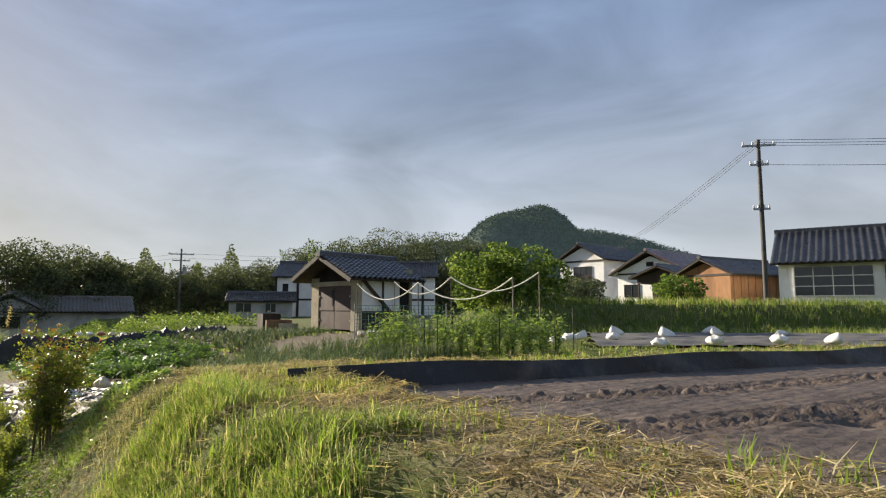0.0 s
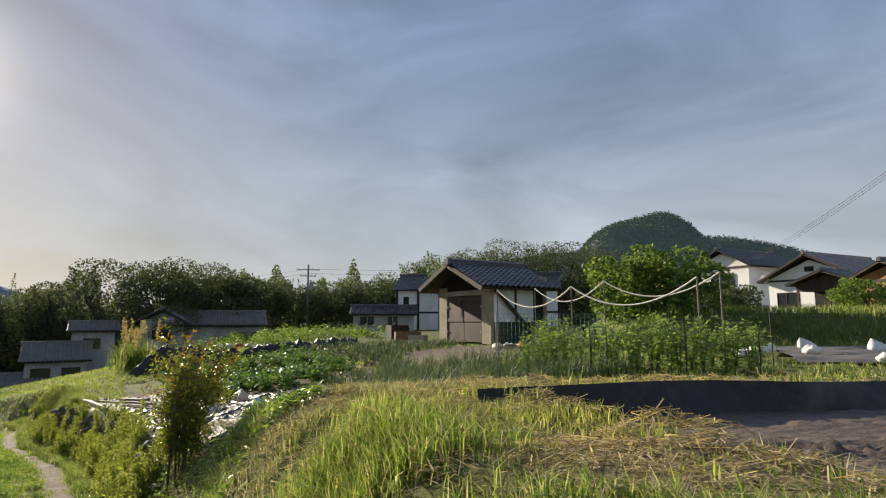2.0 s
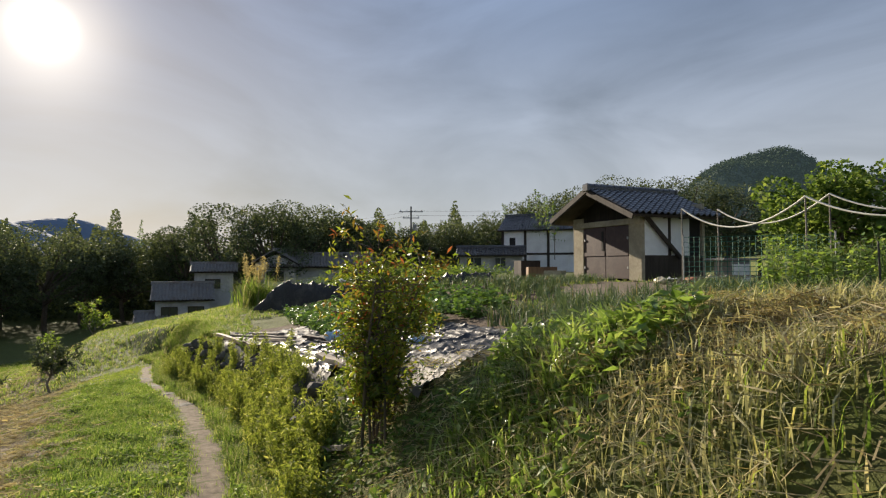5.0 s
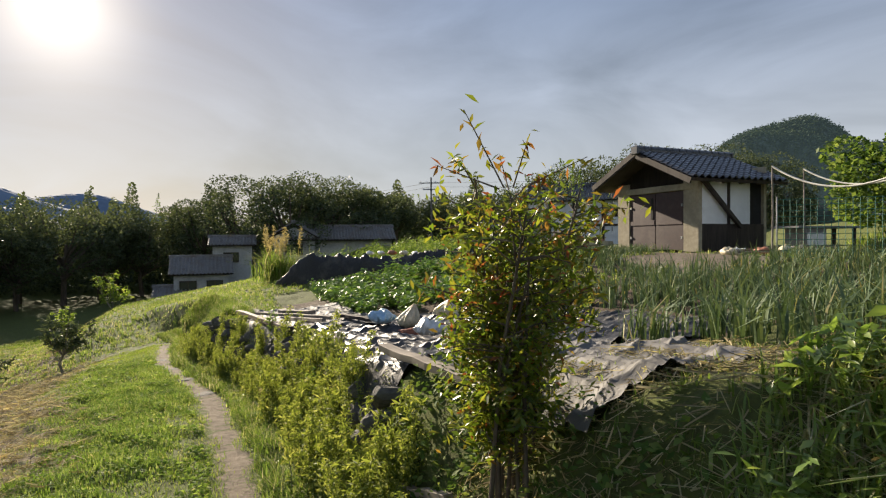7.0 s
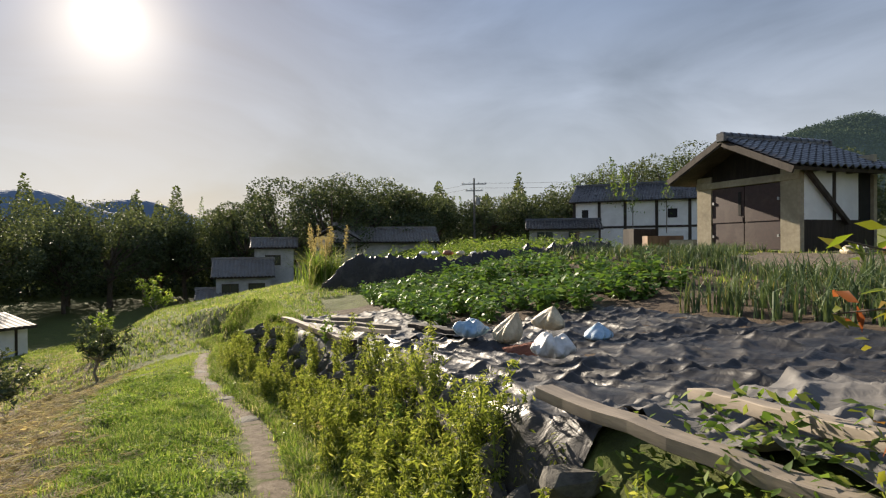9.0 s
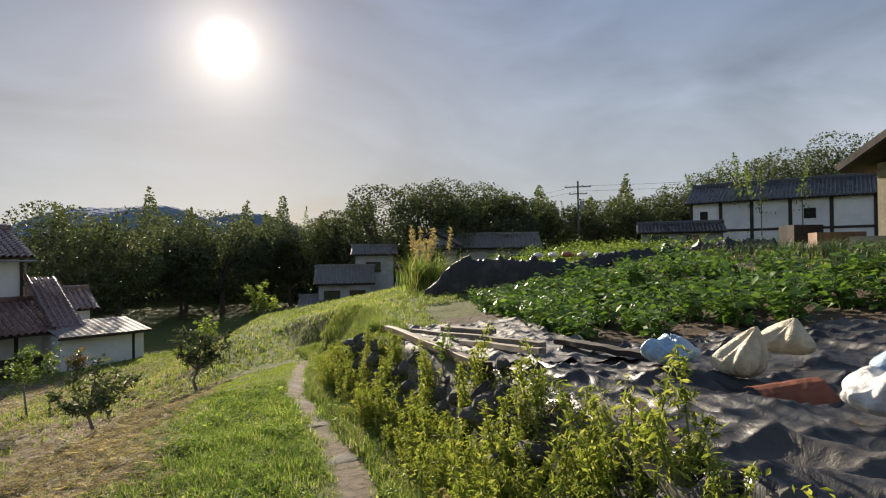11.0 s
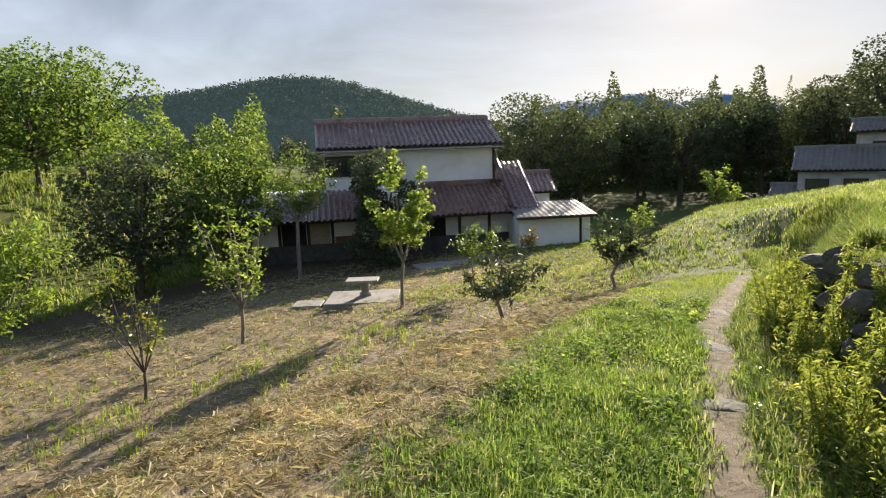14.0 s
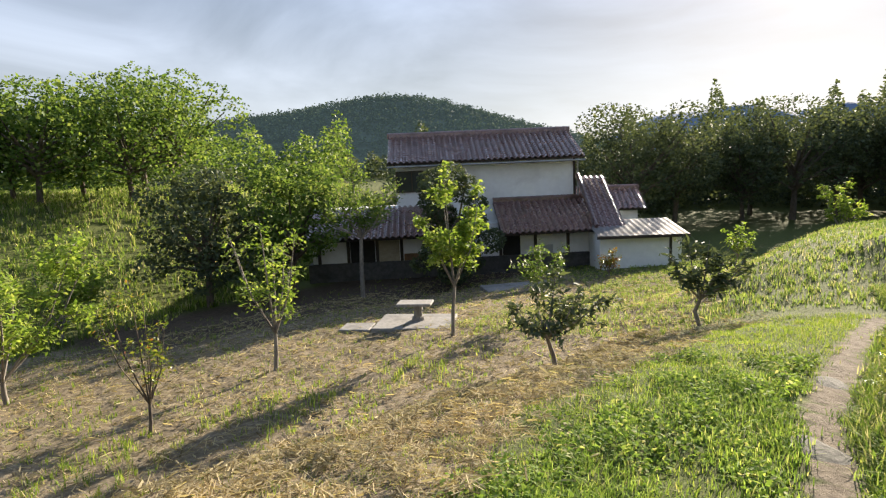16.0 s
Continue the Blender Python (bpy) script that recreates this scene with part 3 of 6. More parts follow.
def gable_body(parent, x0, x1, y0, y1, z0, h, rise, material, name="wall"):
    """Walls with gable ends across x0 and x1, ridge along x."""
    bm = bmesh.new()
    ym = (y0 + y1) / 2
    prof = [(y0, z0), (y1, z0), (y1, z0 + h), (ym, z0 + h + rise), (y0, z0 + h)]
    a = [bm.verts.new((x0, y, z)) for y, z in prof]
    b = [bm.verts.new((x1, y, z)) for y, z in prof]
    bm.faces.new(a[::-1])
    bm.faces.new(b)
    for i in range(5):
        bm.faces.new((a[i], a[(i + 1) % 5], b[(i + 1) % 5], b[i]))
    return part(name, bm, material, parent)


def window(parent, cx, z0, z1, w, y, cols=2, rows=1, frame_mat=METAL, pane_mat=GLASS, axis="y", out=-1):
    """A window set on a wall: frame bars and single panes. axis: the wall's normal."""
    bm = bmesh.new()
    t = 0.05
    box(bm, -w / 2, w / 2, -0.05, 0.03, 0, t)
    box(bm, -w / 2, w / 2, -0.05, 0.03, z1 - z0 - t, z1 - z0)
    for i in range(cols + 1):
        xx = -w / 2 + t / 2 + i * (w - t) / cols
        box(bm, xx - t / 2, xx + t / 2, -0.046, 0.03, t, z1 - z0 - t)
    for i in range(1, rows):
        zz = i * (z1 - z0) / rows
        box(bm, -w / 2 + t, w / 2 - t, -0.04, 0.02, zz - t / 2, zz + t / 2)
    m = Matrix.Translation((cx, y, z0)) if axis == "y" else Matrix.Translation((y, cx, z0)) @ Matrix.Rotation(radians(90 if out > 0 else -90), 4, "Z")
    if axis == "y" and out > 0:
        m = m @ Matrix.Rotation(radians(180), 4, "Z")
    f = part("window", bm, frame_mat, parent)
    f.matrix_local = m
    for i in range(cols):
        a = -w / 2 + t + i * (w - t) / cols
        p = part("pane", boxed(a, a + (w - t) / cols - t, -0.012, -0.004, t, z1 - z0 - t), pane_mat, f)
    return f


def gable_house(name, m, label, x0, x1, half, base_h, h, rise, over, roof_mat, wall_mat, seed=1, ends=0.35, tile_w=0.27, group=""):
    """Walls, two tiled slopes and a ridge. Ridge along local x."""
    e = thing(name, m, label, "building", group)
    gable_body(e, x0, x1, -half, half, base_h, h, rise * half / (half + over) * 0.96, wall_mat)
    k = rise / half
    ze, zr = base_h + h - over * k + 0.12, base_h + h + rise + 0.12
    tiled_slope(e, (x0 - ends, -half - over, ze), (x1 + ends, -half - over, ze), (x0 - ends, 0, zr), roof_mat, seed, tile_w=tile_w)
    tiled_slope(e, (x1 + ends, half + over, ze), (x0 - ends, half + over, ze), (x1 + ends, 0, zr), roof_mat, seed + 1, tile_w=tile_w)
    ridge_cap(e, (x0 - ends, 0, zr + 0.02), (x1 + ends, 0, zr + 0.02), roof_mat)
    return e


# the farmhouse below the path
FARM_Z = -4.6
farm = gable_house("farmhouse", pose(-39.8, 13.65, FARM_Z, 0, 0, 91), "two-storey white farmhouse with glazed brown tile roofs", -4.35, 4.15, 2.3, 3.1, 2.35, 1.05, 0.7, TILE_RED, PLASTER, 3)
part("ground_floor_wall", boxed(-8.2, 4.9, -3.9, -2.32, 0.9, 2.4), PLASTER, farm)
part("ground_floor_wall", boxed(-8.2, 4.9, -2.32, 2.28, 0.9, 3.1), PLASTER, farm)
part("foundation", boxed(-8.4, 5.1, -4.05, 2.3, -0.2, 0.9, 0.02), DARKSTONE, farm)
tiled_slope(farm, (0.2, -5.2, 2.0), (5.1, -5.2, 2.0), (0.2, -2.32, 3.25), TILE_RED, 5)
tiled_slope(farm, (-8.6, -5.0, 2.05), (-1.7, -5.0, 2.05), (-8.6, -2.32, 3.2), TILE_RED, 6)
tiled_slope(farm, (4.3, -5.3, 2.0), (5.6, -5.3, 2.0), (4.3, -2.3, 4.25), TILE_RED, 7)
gable_body(farm, 4.35, 5.5, -4.6, 0.0, 0.9, 1.1, 1.35, PLASTER, "gable_wing")
ridge_cap(farm, (4.3, -5.3, 2.12), (4.3, -2.3, 4.37), TILE_RED, 0.08, False)
ridge_cap(farm, (0.2, -2.4, 3.3), (5.0, -2.4, 3.3), TILE_RED, 0.07, False)
part("beam", boxed(4.12, 4.2, -2.42, -2.28, 3.1, 5.4), DARKWOOD, farm)
part("downpipe", tube_mesh("downpipe", [([(4.35, -2.6, 5.3), (4.3, -2.45, 5.0), (4.3, -2.45, 3.4)], [0.04] * 3)]), METAL, farm)
part("gutter", tube_mesh("gutter", [([(-4.7, -3.06, 5.1), (0, -3.06, 5.09), (4.5, -3.06, 5.08)], [0.05] * 3)]), METAL, farm)
window(farm, -3.6, 3.9, 4.9, 1.5, -2.34, 2, 1, DARKWOOD)
for px in (-7.9, -6.6, -5.3, -4.2, -2.9, -1.5, 0.3, 1.9, 3.4, 4.8):
    part("post", boxed(px - 0.07, px + 0.07, -3.96, -3.84, 0.5, 2.5, 0.01), DARKWOOD, farm)
# the near-black panels paint shaded openings onto the solid wall
for a, b, z0, z1, mt in ((-4.1, -3.0, 0.52, 1.2, MIDWOOD), (-2.8, -1.6, 0.55, 1.25, PLASTER), (-6.5, -5.4, 0.55, 2.2, INNERSHADE), (-2.8, -1.6, 1.3, 2.2, INNERSHADE), (0.4, 1.2, 0.55, 2.3, INNERSHADE), (2.0, 2.7, 0.6, 1.3, GREYWALL)):
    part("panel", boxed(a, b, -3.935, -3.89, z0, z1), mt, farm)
part("paper_door", boxed(-5.25, -4.3, -3.94, -3.895, 0.55, 1.95), CREAM, farm, "ochre sliding panel")

wing = gable_house("side_wing", pose(-41.6, 21.0, FARM_Z, 0, 0, 84.5), "small brown-tiled wing behind the farmhouse", -1.9, 1.0, 1.4, 0.0, 2.6, 0.75, 0.45, TILE_RED, PLASTER, 9)
annex = thing("annex_shed", pose(-34.4, 19.6, FARM_Z, 0, 0, 84.5), "low white annex with a corrugated lean-to roof", "shed")
part("wall", boxed(-1.65, 1.65, -1.1, 1.3, 0, 1.85), PLASTER, annex)
part("post", boxed(1.15, 1.25, -1.14, -1.1, 0, 1.95), DARKWOOD, annex)
bm = bmesh.new()
for i in range(28):
    x = -1.8 + i * 0.13
    v = [bm.verts.new(p) for p in ((x, -1.5, 1.9 + 0.02 * (i % 2)), (x + 0.13, -1.5, 1.9 + 0.02 * ((i + 1) % 2)), (x + 0.13, 1.5, 2.3 + 0.02 * ((i + 1) % 2)), (x, 1.5, 2.3 + 0.02 * (i % 2)))]
    bm.faces.new(v)
bmesh.ops.remove_doubles(bm, verts=bm.verts[:], dist=0.001)
bmesh.ops.solidify(bm, geom=bm.faces[:], thickness=0.02)
part("corrugated_roof", bm, SHEET, annex)
part("fascia", boxed(-1.85, 1.85, -1.54, -1.5, 1.78, 1.9), DARKWOOD, annex)

# the tool shed by the garden
SHED_Z = 0.46
shed = thing("tool_shed", pose(-3.5, 26.3, SHED_Z, 0, 0, 45), "cream plastered tool shed with maroon doors and black tiles", "shed")
HW, HL, HB, EH = 1.8, 1.75, 1.2, 2.3
part("front_wall", boxed(-HL, -HL + 0.15, 1.22, HW, 0, EH), CREAM, shed)
part("front_wall", boxed(-HL, -HL + 0.15, -HW, -1.22, 0, EH), CREAM, shed)
part("lintel", boxed(-HL - 0.03, -HL + 0.16, -HW - 0.01, HW + 0.01, 1.92, 2.12, 0.01), CREAM, shed, "pale plastered lintel band")
bm = bmesh.new()
va = [bm.verts.new(p) for p in ((-HL + 0.05, -HW, 2.12), (-HL + 0.05, HW, 2.12), (-HL + 0.05, HW, EH), (-HL + 0.05, 0, EH + 0.82), (-HL + 0.05, -HW, EH))]
bm.faces.new(va)
bmesh.ops.solidify(bm, geom=bm.faces[:], thickness=0.1)
part("gable", bm, DARKWOOD, shed)
part("side_wall", boxed(-HL + 0.15, HB, HW - 0.12, HW, 0, EH), CREAM, shed)
part("back_wall", boxed(HB - 0.12, HB, -HW, HW - 0.12, 0, EH + 0.4), CREAM, shed)
part("side_wall", boxed(-HL + 0.15, HB - 0.12, -HW, -HW + 0.1, 0, 0.85), DARKWOOD, shed, "dark board lower side")
part("side_wall", boxed(-HL + 0.15, -0.55, -HW, -HW + 0.1, 0.85, EH), PLASTER, shed, "grey plaster panel")
part("side_wall", boxed(-0.45, 0.45, -HW, -HW + 0.1, 0.85, EH), PLASTER, shed, "grey plaster panel")
# gap in the side wall, backed by a sheet painted as inner shade
part("opening_shade", boxed(0.45, HB - 0.12, -HW + 0.1, -HW + 0.16, 0.85, EH), INNERSHADE, shed)
part("brace", boxed(-0.55, -0.45, -HW - 0.03, -HW + 0.1, 0.85, EH), DARKWOOD, shed)
bm = box(bmesh.new(), -0.06, 0.06, -0.06, 0.06, 0, 2.2, 0.01, pose(-0.1, -HW - 0.12, 0.75, 0, -48, 0))
part("brace", bm, DARKWOOD, shed, "slanting dark timber")
for sgn in (0, 1):
    y0 = 1.21 * (sgn - 1) + 0.012
    dr = part("door", boxed(-HL + 0.03, -HL + 0.08, y0, y0 + 1.186, 0.05, 1.9, 0.006), REDPAINT, shed)
    part("rail", boxed(-HL + 0.01, -HL + 0.03, y0 + 0.03, y0 + 1.156, 0.86, 1.0), REDPAINT, dr)
    part("hinge", boxed(-HL + 0.0, -HL + 0.03, y0 + (0.02 if not sgn else 1.1), y0 + (0.08 if not sgn else 1.16), 1.42, 1.5), METAL, dr, "pale steel hinge")
    part("hinge", boxed(-HL + 0.0, -HL + 0.03, y0 + (0.02 if not sgn else 1.1), y0 + (0.08 if not sgn else 1.16), 0.4, 0.48), METAL, dr, "pale steel hinge")
part("door_window", boxed(-HL + 0.015, -HL + 0.03, 0.1, 0.2, 1.05, 1.75), INNERSHADE, shed)
kk = 0.82 / HW
for a in (-1, 1):
    ze, zr = EH - 0.45 * kk + 0.08, EH + 0.9
    ya = a * (HW + 0.45)
    if a < 0:
        tiled_slope(shed, (-HL - 0.75, ya, ze), (HB + 0.4, ya, ze), (-HL - 0.75, 0, zr), TILE_BLACK, 11)
    else:
        tiled_slope(shed, (HB + 0.4, ya, ze), (-HL - 0.75, ya, ze), (HB + 0.4, 0, zr), TILE_BLACK, 12)
    bm = box(bmesh.new(), -0.03, 0.03, 0, math.hypot(HW + 0.45, zr - ze), -0.16, 0.02, 0.0, Matrix.Translation((-HL - 0.74, ya, ze - 0.02)) @ Matrix.Rotation(math.atan2(zr - ze, -ya), 4, "X"))
    part("bargeboard", bm, DARKWOOD, shed)
ridge_cap(shed, (-HL - 0.8, 0, EH + 0.92), (HB + 0.45, 0, EH + 0.92), TILE_BLACK, 0.12)
for a in (-HW - 0.05, HW + 0.05, 0):
    part("purlin", boxed(-HL - 0.7, -HL + 0.05, a - 0.06, a + 0.06, EH - 0.02 if a else EH + 0.64, EH + 0.12 if a else EH + 0.78), DARKWOOD, shed)
for a in range(4):
    part("rafter", boxed(-HL + 0.2 + a * 0.75, -HL + 0.26 + a * 0.75, -HW - 0.4, -HW - 0.02, EH - 0.2, EH - 0.1), DARKWOOD, shed)

# the long white barn behind
barn = gable_house("long_barn", pose(-11.4, 63.2, 0.35, 0, 0, 0), "long white barn with grey roof and dark posts", -6.2, 10.5, 3.0, 0.0, 4.3, 1.5, 0.45, TILE_BLACK, PLASTER, 15)
for px in (-6.1, -3.8, -1.5, 1.2, 3.9, 6.6, 9.3):
    part("post", boxed(px - 0.13, px + 0.13, -3.06, -3.0, 0, 4.2), DARKWOOD, barn)
part("rail", boxed(-6.2, 10.5, -3.04, -3.0, 1.75, 1.95), DARKWOOD, barn)
# thin sheets on the solid wall, painted as the shade inside openings
part("opening_shade", boxed(-5.4, -4.8, -3.02, -3.0, 2.6, 3.5), INNERSHADE, barn)
part("opening_shade", boxed(2.1, 2.9, -3.02, -3.0, 2.6, 3.4), INNERSHADE, barn)
hut = gable_house("garden_hut", pose(-17.6, 55.8, -0.1, 0, 0, 16), "low dark hut with a grey roof", -2.8, 2.9, 1.8, 0.0, 2.1, 0.6, 0.5, TILE_BLACK, GREYWALL, 17)
window(hut, -1.5, 1.0, 1.9, 1.4, -1.84, 2)
window(hut, 0.9, 1.0, 1.9, 1.0, -1.84, 2)
low = gable_house("low_barn", pose(-31.9, 49.6, -0.9, 0, 0, 33), "low barn with a pale grey metal roof", -4.2, 4.2, 2.2, 0.0, 2.0, 0.9, 0.6, SHEET, GREYWALL, 19)
far1 = gable_house("valley_house", pose(-35.3, 48.3, -4.4, 0, 0, 112), "pale two-storey valley house with a grey gable roof", -3.0, 3.0, 1.75, 0.0, 5.7, 1.0, 0.45, SHEET, GREYWALL, 21)
for cy in (-1.6, 1.3):
    window(far1, cy, 4.1, 5.0, 1.1, -1.79, 2, 1, DARKWOOD)
part("storey_band", boxed(-3.04, -3.0, -1.75, 1.75, 3.1, 3.25), DARKWOOD, far1)
window(far1, 0.0, 4.1, 5.0, 1.5, -3.04, 2, 1, DARKWOOD, axis="x", out=-1)
far4 = gable_house("valley_house", pose(-38.4, 42.7, -4.4, 0, 0, 41), "pale lower wing of a valley house with a grey roof", -1.4, 1.6, 1.4, 0.0, 5.0, 0.5, 0.4, SHEET, GREYWALL, 22)
window(far4, 0.0, 3.6, 4.4, 1.2, -1.44, 2, 1, DARKWOOD)
far5 = gable_house("valley_shed", pose(-39.0, 40.1, -4.4, 0, 0, 44), "low valley shed with a wide pale grey roof", -2.0, 1.9, 1.8, 0.0, 2.9, 1.0, 0.4, SHEET, GREYWALL, 24)
for cx in (-1.0, 0.9):
    window(far5, cx, 1.3, 2.3, 1.2, -1.84, 2, 1, DARKWOOD)
far2 = gable_house("valley_house", pose(-38.81, 38.87, -4.5, 0, 0, 44), "low grey valley shed with a pale roof", -2.4, 2.4, 1.5, 0.0, 1.3, 0.5, 0.4, SHEET, GREYWALL, 23)
far3 = gable_house("valley_house", pose(-37.5, 52.0, -3.6, 0, 0, 30), "grey low house with a long roof", -4.5, 4.5, 2.4, 0.0, 3.2, 1.1, 0.7, SHEET, GREYWALL, 25)

# the neighbours on the rise
white = gable_house("white_house", pose(25.4, 33.5, 1.6, 0, 0, -35), "white single-storey house with a dark ribbed roof", -4.7, 10.0, 3.6, 0.0, 2.6, 1.9, 0.6, TILE_BLACK, PLASTER, 27, tile_w=0.36)
for cx in (-2.1, 2.0, 6.1):
    window(white, cx, 0.55, 2.25, 3.7, -3.64, 4, 3, WHITEPLASTIC)
hs2 = gable_house("neighbour_house", pose(18.9, 67.1, 1.5, 0, 0, 41), "white two-storey house with dark tiled gable roof", -4.5, 4.5, 2.9, 0.0, 5.3, 1.6, 0.55, TILE_BLACK, PLASTER, 29, 0.6)
window(hs2, -0.2, 3.1, 4.5, 2.4, -4.54, 3, 1, DARKWOOD, axis="x", out=-1)
part("balcony_rail", boxed(-5.3, -5.2, -1.8, 1.4, 2.9, 3.5), DARKWOOD, hs2)
part("balcony_floor", boxed(-5.3, -4.51, -1.8, 1.4, 2.75, 2.9), DARKWOOD, hs2)
part("gable_band", boxed(-4.56, -4.5, -2.9, 2.9, 5.0, 5.2), DARKWOOD, hs2)
tiled_slope(hs2, (-6.6, 3.0, 2.1), (-6.6, -3.2, 2.1), (-4.52, 3.0, 2.7), TILE_BLACK, 30)
part("lean_to_wall", boxed(-6.2, -4.51, -2.9, 2.7, 0.0, 2.1), GREYWALL, hs2)
hs3 = gable_house("neighbour_house", pose(22.0, 54.4, 1.5, 0, 0, 39), "pale gabled house with a brown tiled roof", -4.2, 4.2, 3.4, 0.0, 3.2, 1.75, 0.6, TILE_RED, PLASTER, 31, 0.7)
part("gable_vent", boxed(-4.26, -4.2, -0.35, 0.35, 3.7, 4.1), INNERSHADE, hs3)
part("gable_band", boxed(-4.25, -4.2, -3.4, 3.4, 3.0, 3.15), DARKWOOD, hs3)
window(hs3, 1.9, 0.9, 2.1, 1.6, -4.24, 2, 1, DARKWOOD, axis="x", out=-1)
dish = bmesh.new()
bmesh.ops.create_cone(dish, cap_ends=True, segments=16, radius1=0.38, radius2=0.3, depth=0.1)
part("satellite_dish", dish, WHITEPLASTIC, hs3, "round white satellite dish").matrix_local = pose(-4.5, 3.5, 3.3, 0, 70, 0)
porch = gable_house("carport", pose(17.4, 45.7, 1.5, 0, 0, 40), "open timber carport with a dark gable roof", -0.2, 2.2, 2.0, 1.9, 0.5, 0.75, 0.45, TILE_BLACK, DARKWOOD, 33, 0.6)
for py in (-1.9, -0.2, 1.9):
    part("post", boxed(-0.2, -0.08, py - 0.06, py + 0.06, 0, 1.95), DARKWOOD, porch)
# back wall coloured near black for the shade under the carport roof
part("back_wall", boxed(2.1, 2.2, -2.0, 2.0, 0, 1.9), INNERSHADE, porch)
part("side_wall", boxed(-0.1, 2.1, -2.0, -1.9, 0, 1.9), GREYWALL, porch)
part("low_wall", boxed(-0.5, -0.35, -1.6, 1.4, 0, 0.62), CONCRETE, porch)
part("gate_panel", boxed(-0.45, -0.38, -2.5, -1.7, 0, 1.7), GREYWALL, porch)
brown = gable_house("ochre_barn", pose(21.1, 41.6, 1.5, 0, 0, 29), "ochre boarded barn with a low dark roof", -3.3, 3.6, 2.0, 0.0, 2.3, 0.95, 0.45, TILE_BLACK, ORANGEWALL, 35, 0.45)
part("eave_board", boxed(-3.34, -3.3, -2.0, 2.0, 2.15, 2.3), DARKWOOD, brown)
for k in range(9):
    part("batten", boxed(-3.0 + k * 0.8, -2.94 + k * 0.8, -2.03, -2.0, 0.1, 2.2), MIDWOOD, brown)


def utility_pole(m, height, arms, label, transformer=True, mat=None):
    e = thing("utility_pole", m, label, "utility pole", "utility poles")
    part("pole", tube_mesh("pole", [([(0, 0, -0.3), (0, 0, height * 0.5), (0, 0, height)], [0.12, 0.11, 0.09])], 10), mat or POLEGREY, e)
    for z, w in arms:
        part("crossarm", boxed(-w, w, -0.05, 0.05, z - 0.05, z + 0.05), METAL, e)
        for i in (-0.9, -0.35, 0.35, 0.9):
            bm = bmesh.new()
            bmesh.ops.create_cone(bm, cap_ends=True, segments=8, radius1=0.05, radius2=0.035, depth=0.16)
            bmesh.ops.translate(bm, vec=(i * w, 0, z + 0.13), verts=bm.verts)
            part("insulator", bm, PLASTER, e)
    if transformer:
        bm = bmesh.new()
        bmesh.ops.create_cone(bm, cap_ends=True, segments=12, radius1=0.24, radius2=0.24, depth=0.8)
        bmesh.ops.translate(bm, vec=(0.38, 0, height - 2.4), verts=bm.verts)
        part("transformer", bm, METAL, e)
    return e


utility_pole(pose(16.2, 28.8, 1.6, 0, 0, -12), 8.5, ((8.2, 0.8), (7.2, 0.45), (4.9, 0.4)), "tall dark utility pole beside the white house", False, DARKSTONE)
utility_pole(pose(-28.5, 62.2, -0.5, 0, 0, 25), 8.2, ((7.6, 1.3), (6.9, 0.9)), "grey utility pole with crossarms beyond the garden")
utility_pole(pose(-75.4, 41.4, -6.0, 0, 0, 30), 8.0, ((7.6, 0.8),), "slim grey utility pole beside the road", False)
utility_pole(pose(-73.9, 43.6, -6.0, 0, 0, 30), 8.6, ((8.2, 1.0), (7.2, 0.7)), "dark utility pole with lamp beside the road", False)


def wire(name, a, b, sag, label, r=0.012):
    a, b = np.array(a, float), np.array(b, float)
    u = np.linspace(0, 1, 17)
    p = a + (b - a) * u[:, None] - np.array([0, 0, 1.0]) * (4 * sag * u * (1 - u))[:, None]
    return tagged(part(name, tube_mesh(name, [(p, np.full(17, r))], 5), IRON), label, "cable", "overhead cables")


for k in (-0.7, 0.0, 0.7):
    wire("power_line", (16.2 + k * 0.4, 28.8 + k * 0.7, 9.95), (60 + k, 26 + k, 12.5), 0.8, "black overhead power line from the pole")
    wire("power_line", (16.2 + k * 0.4, 28.8 + k * 0.7, 9.95), (20 + k, 110 + k, 9), 2.5, "black overhead power line towards the hill")
wire("power_line", (16.2, 28.8, 8.8), (60, 26, 11), 0.8, "black overhead power line from the pole")
for k in (0.0, 0.5):
    wire("power_line", (-28.5, 62.2, 7.2 - k), (-60, 80, 8.0 - k), 0.6, "thin overhead line past the garden")
    wire("power_line", (-28.5, 62.2, 7.2 - k), (6, 72, 8.5 - k), 0.6, "thin overhead line past the garden")
    wire("power_line", (-73.9, 43.6, 2.0 - k), (-38, 70, 1.6 - k), 0.5, "thin overhead line over the road")

# ---- trees ----
def crown_points(lobes, n, r):
    """Points near the surfaces of ellipsoid lobes (cx, cy, cz, rx, ry, rz)."""
    lobes = np.asarray(lobes, float)
    vol = lobes[:, 3] * lobes[:, 4] + lobes[:, 3] * lobes[:, 5]
    pick = r.choice(len(lobes), n, p=vol / vol.sum())
    v = r.normal(size=(n, 3))
    v /= np.linalg.norm(v, axis=1)[:, None]
    rad = r.uniform(0.55, 1.08, n) ** 0.6
    return lobes[pick, :3] + v * lobes[pick, 3:] * rad[:, None]


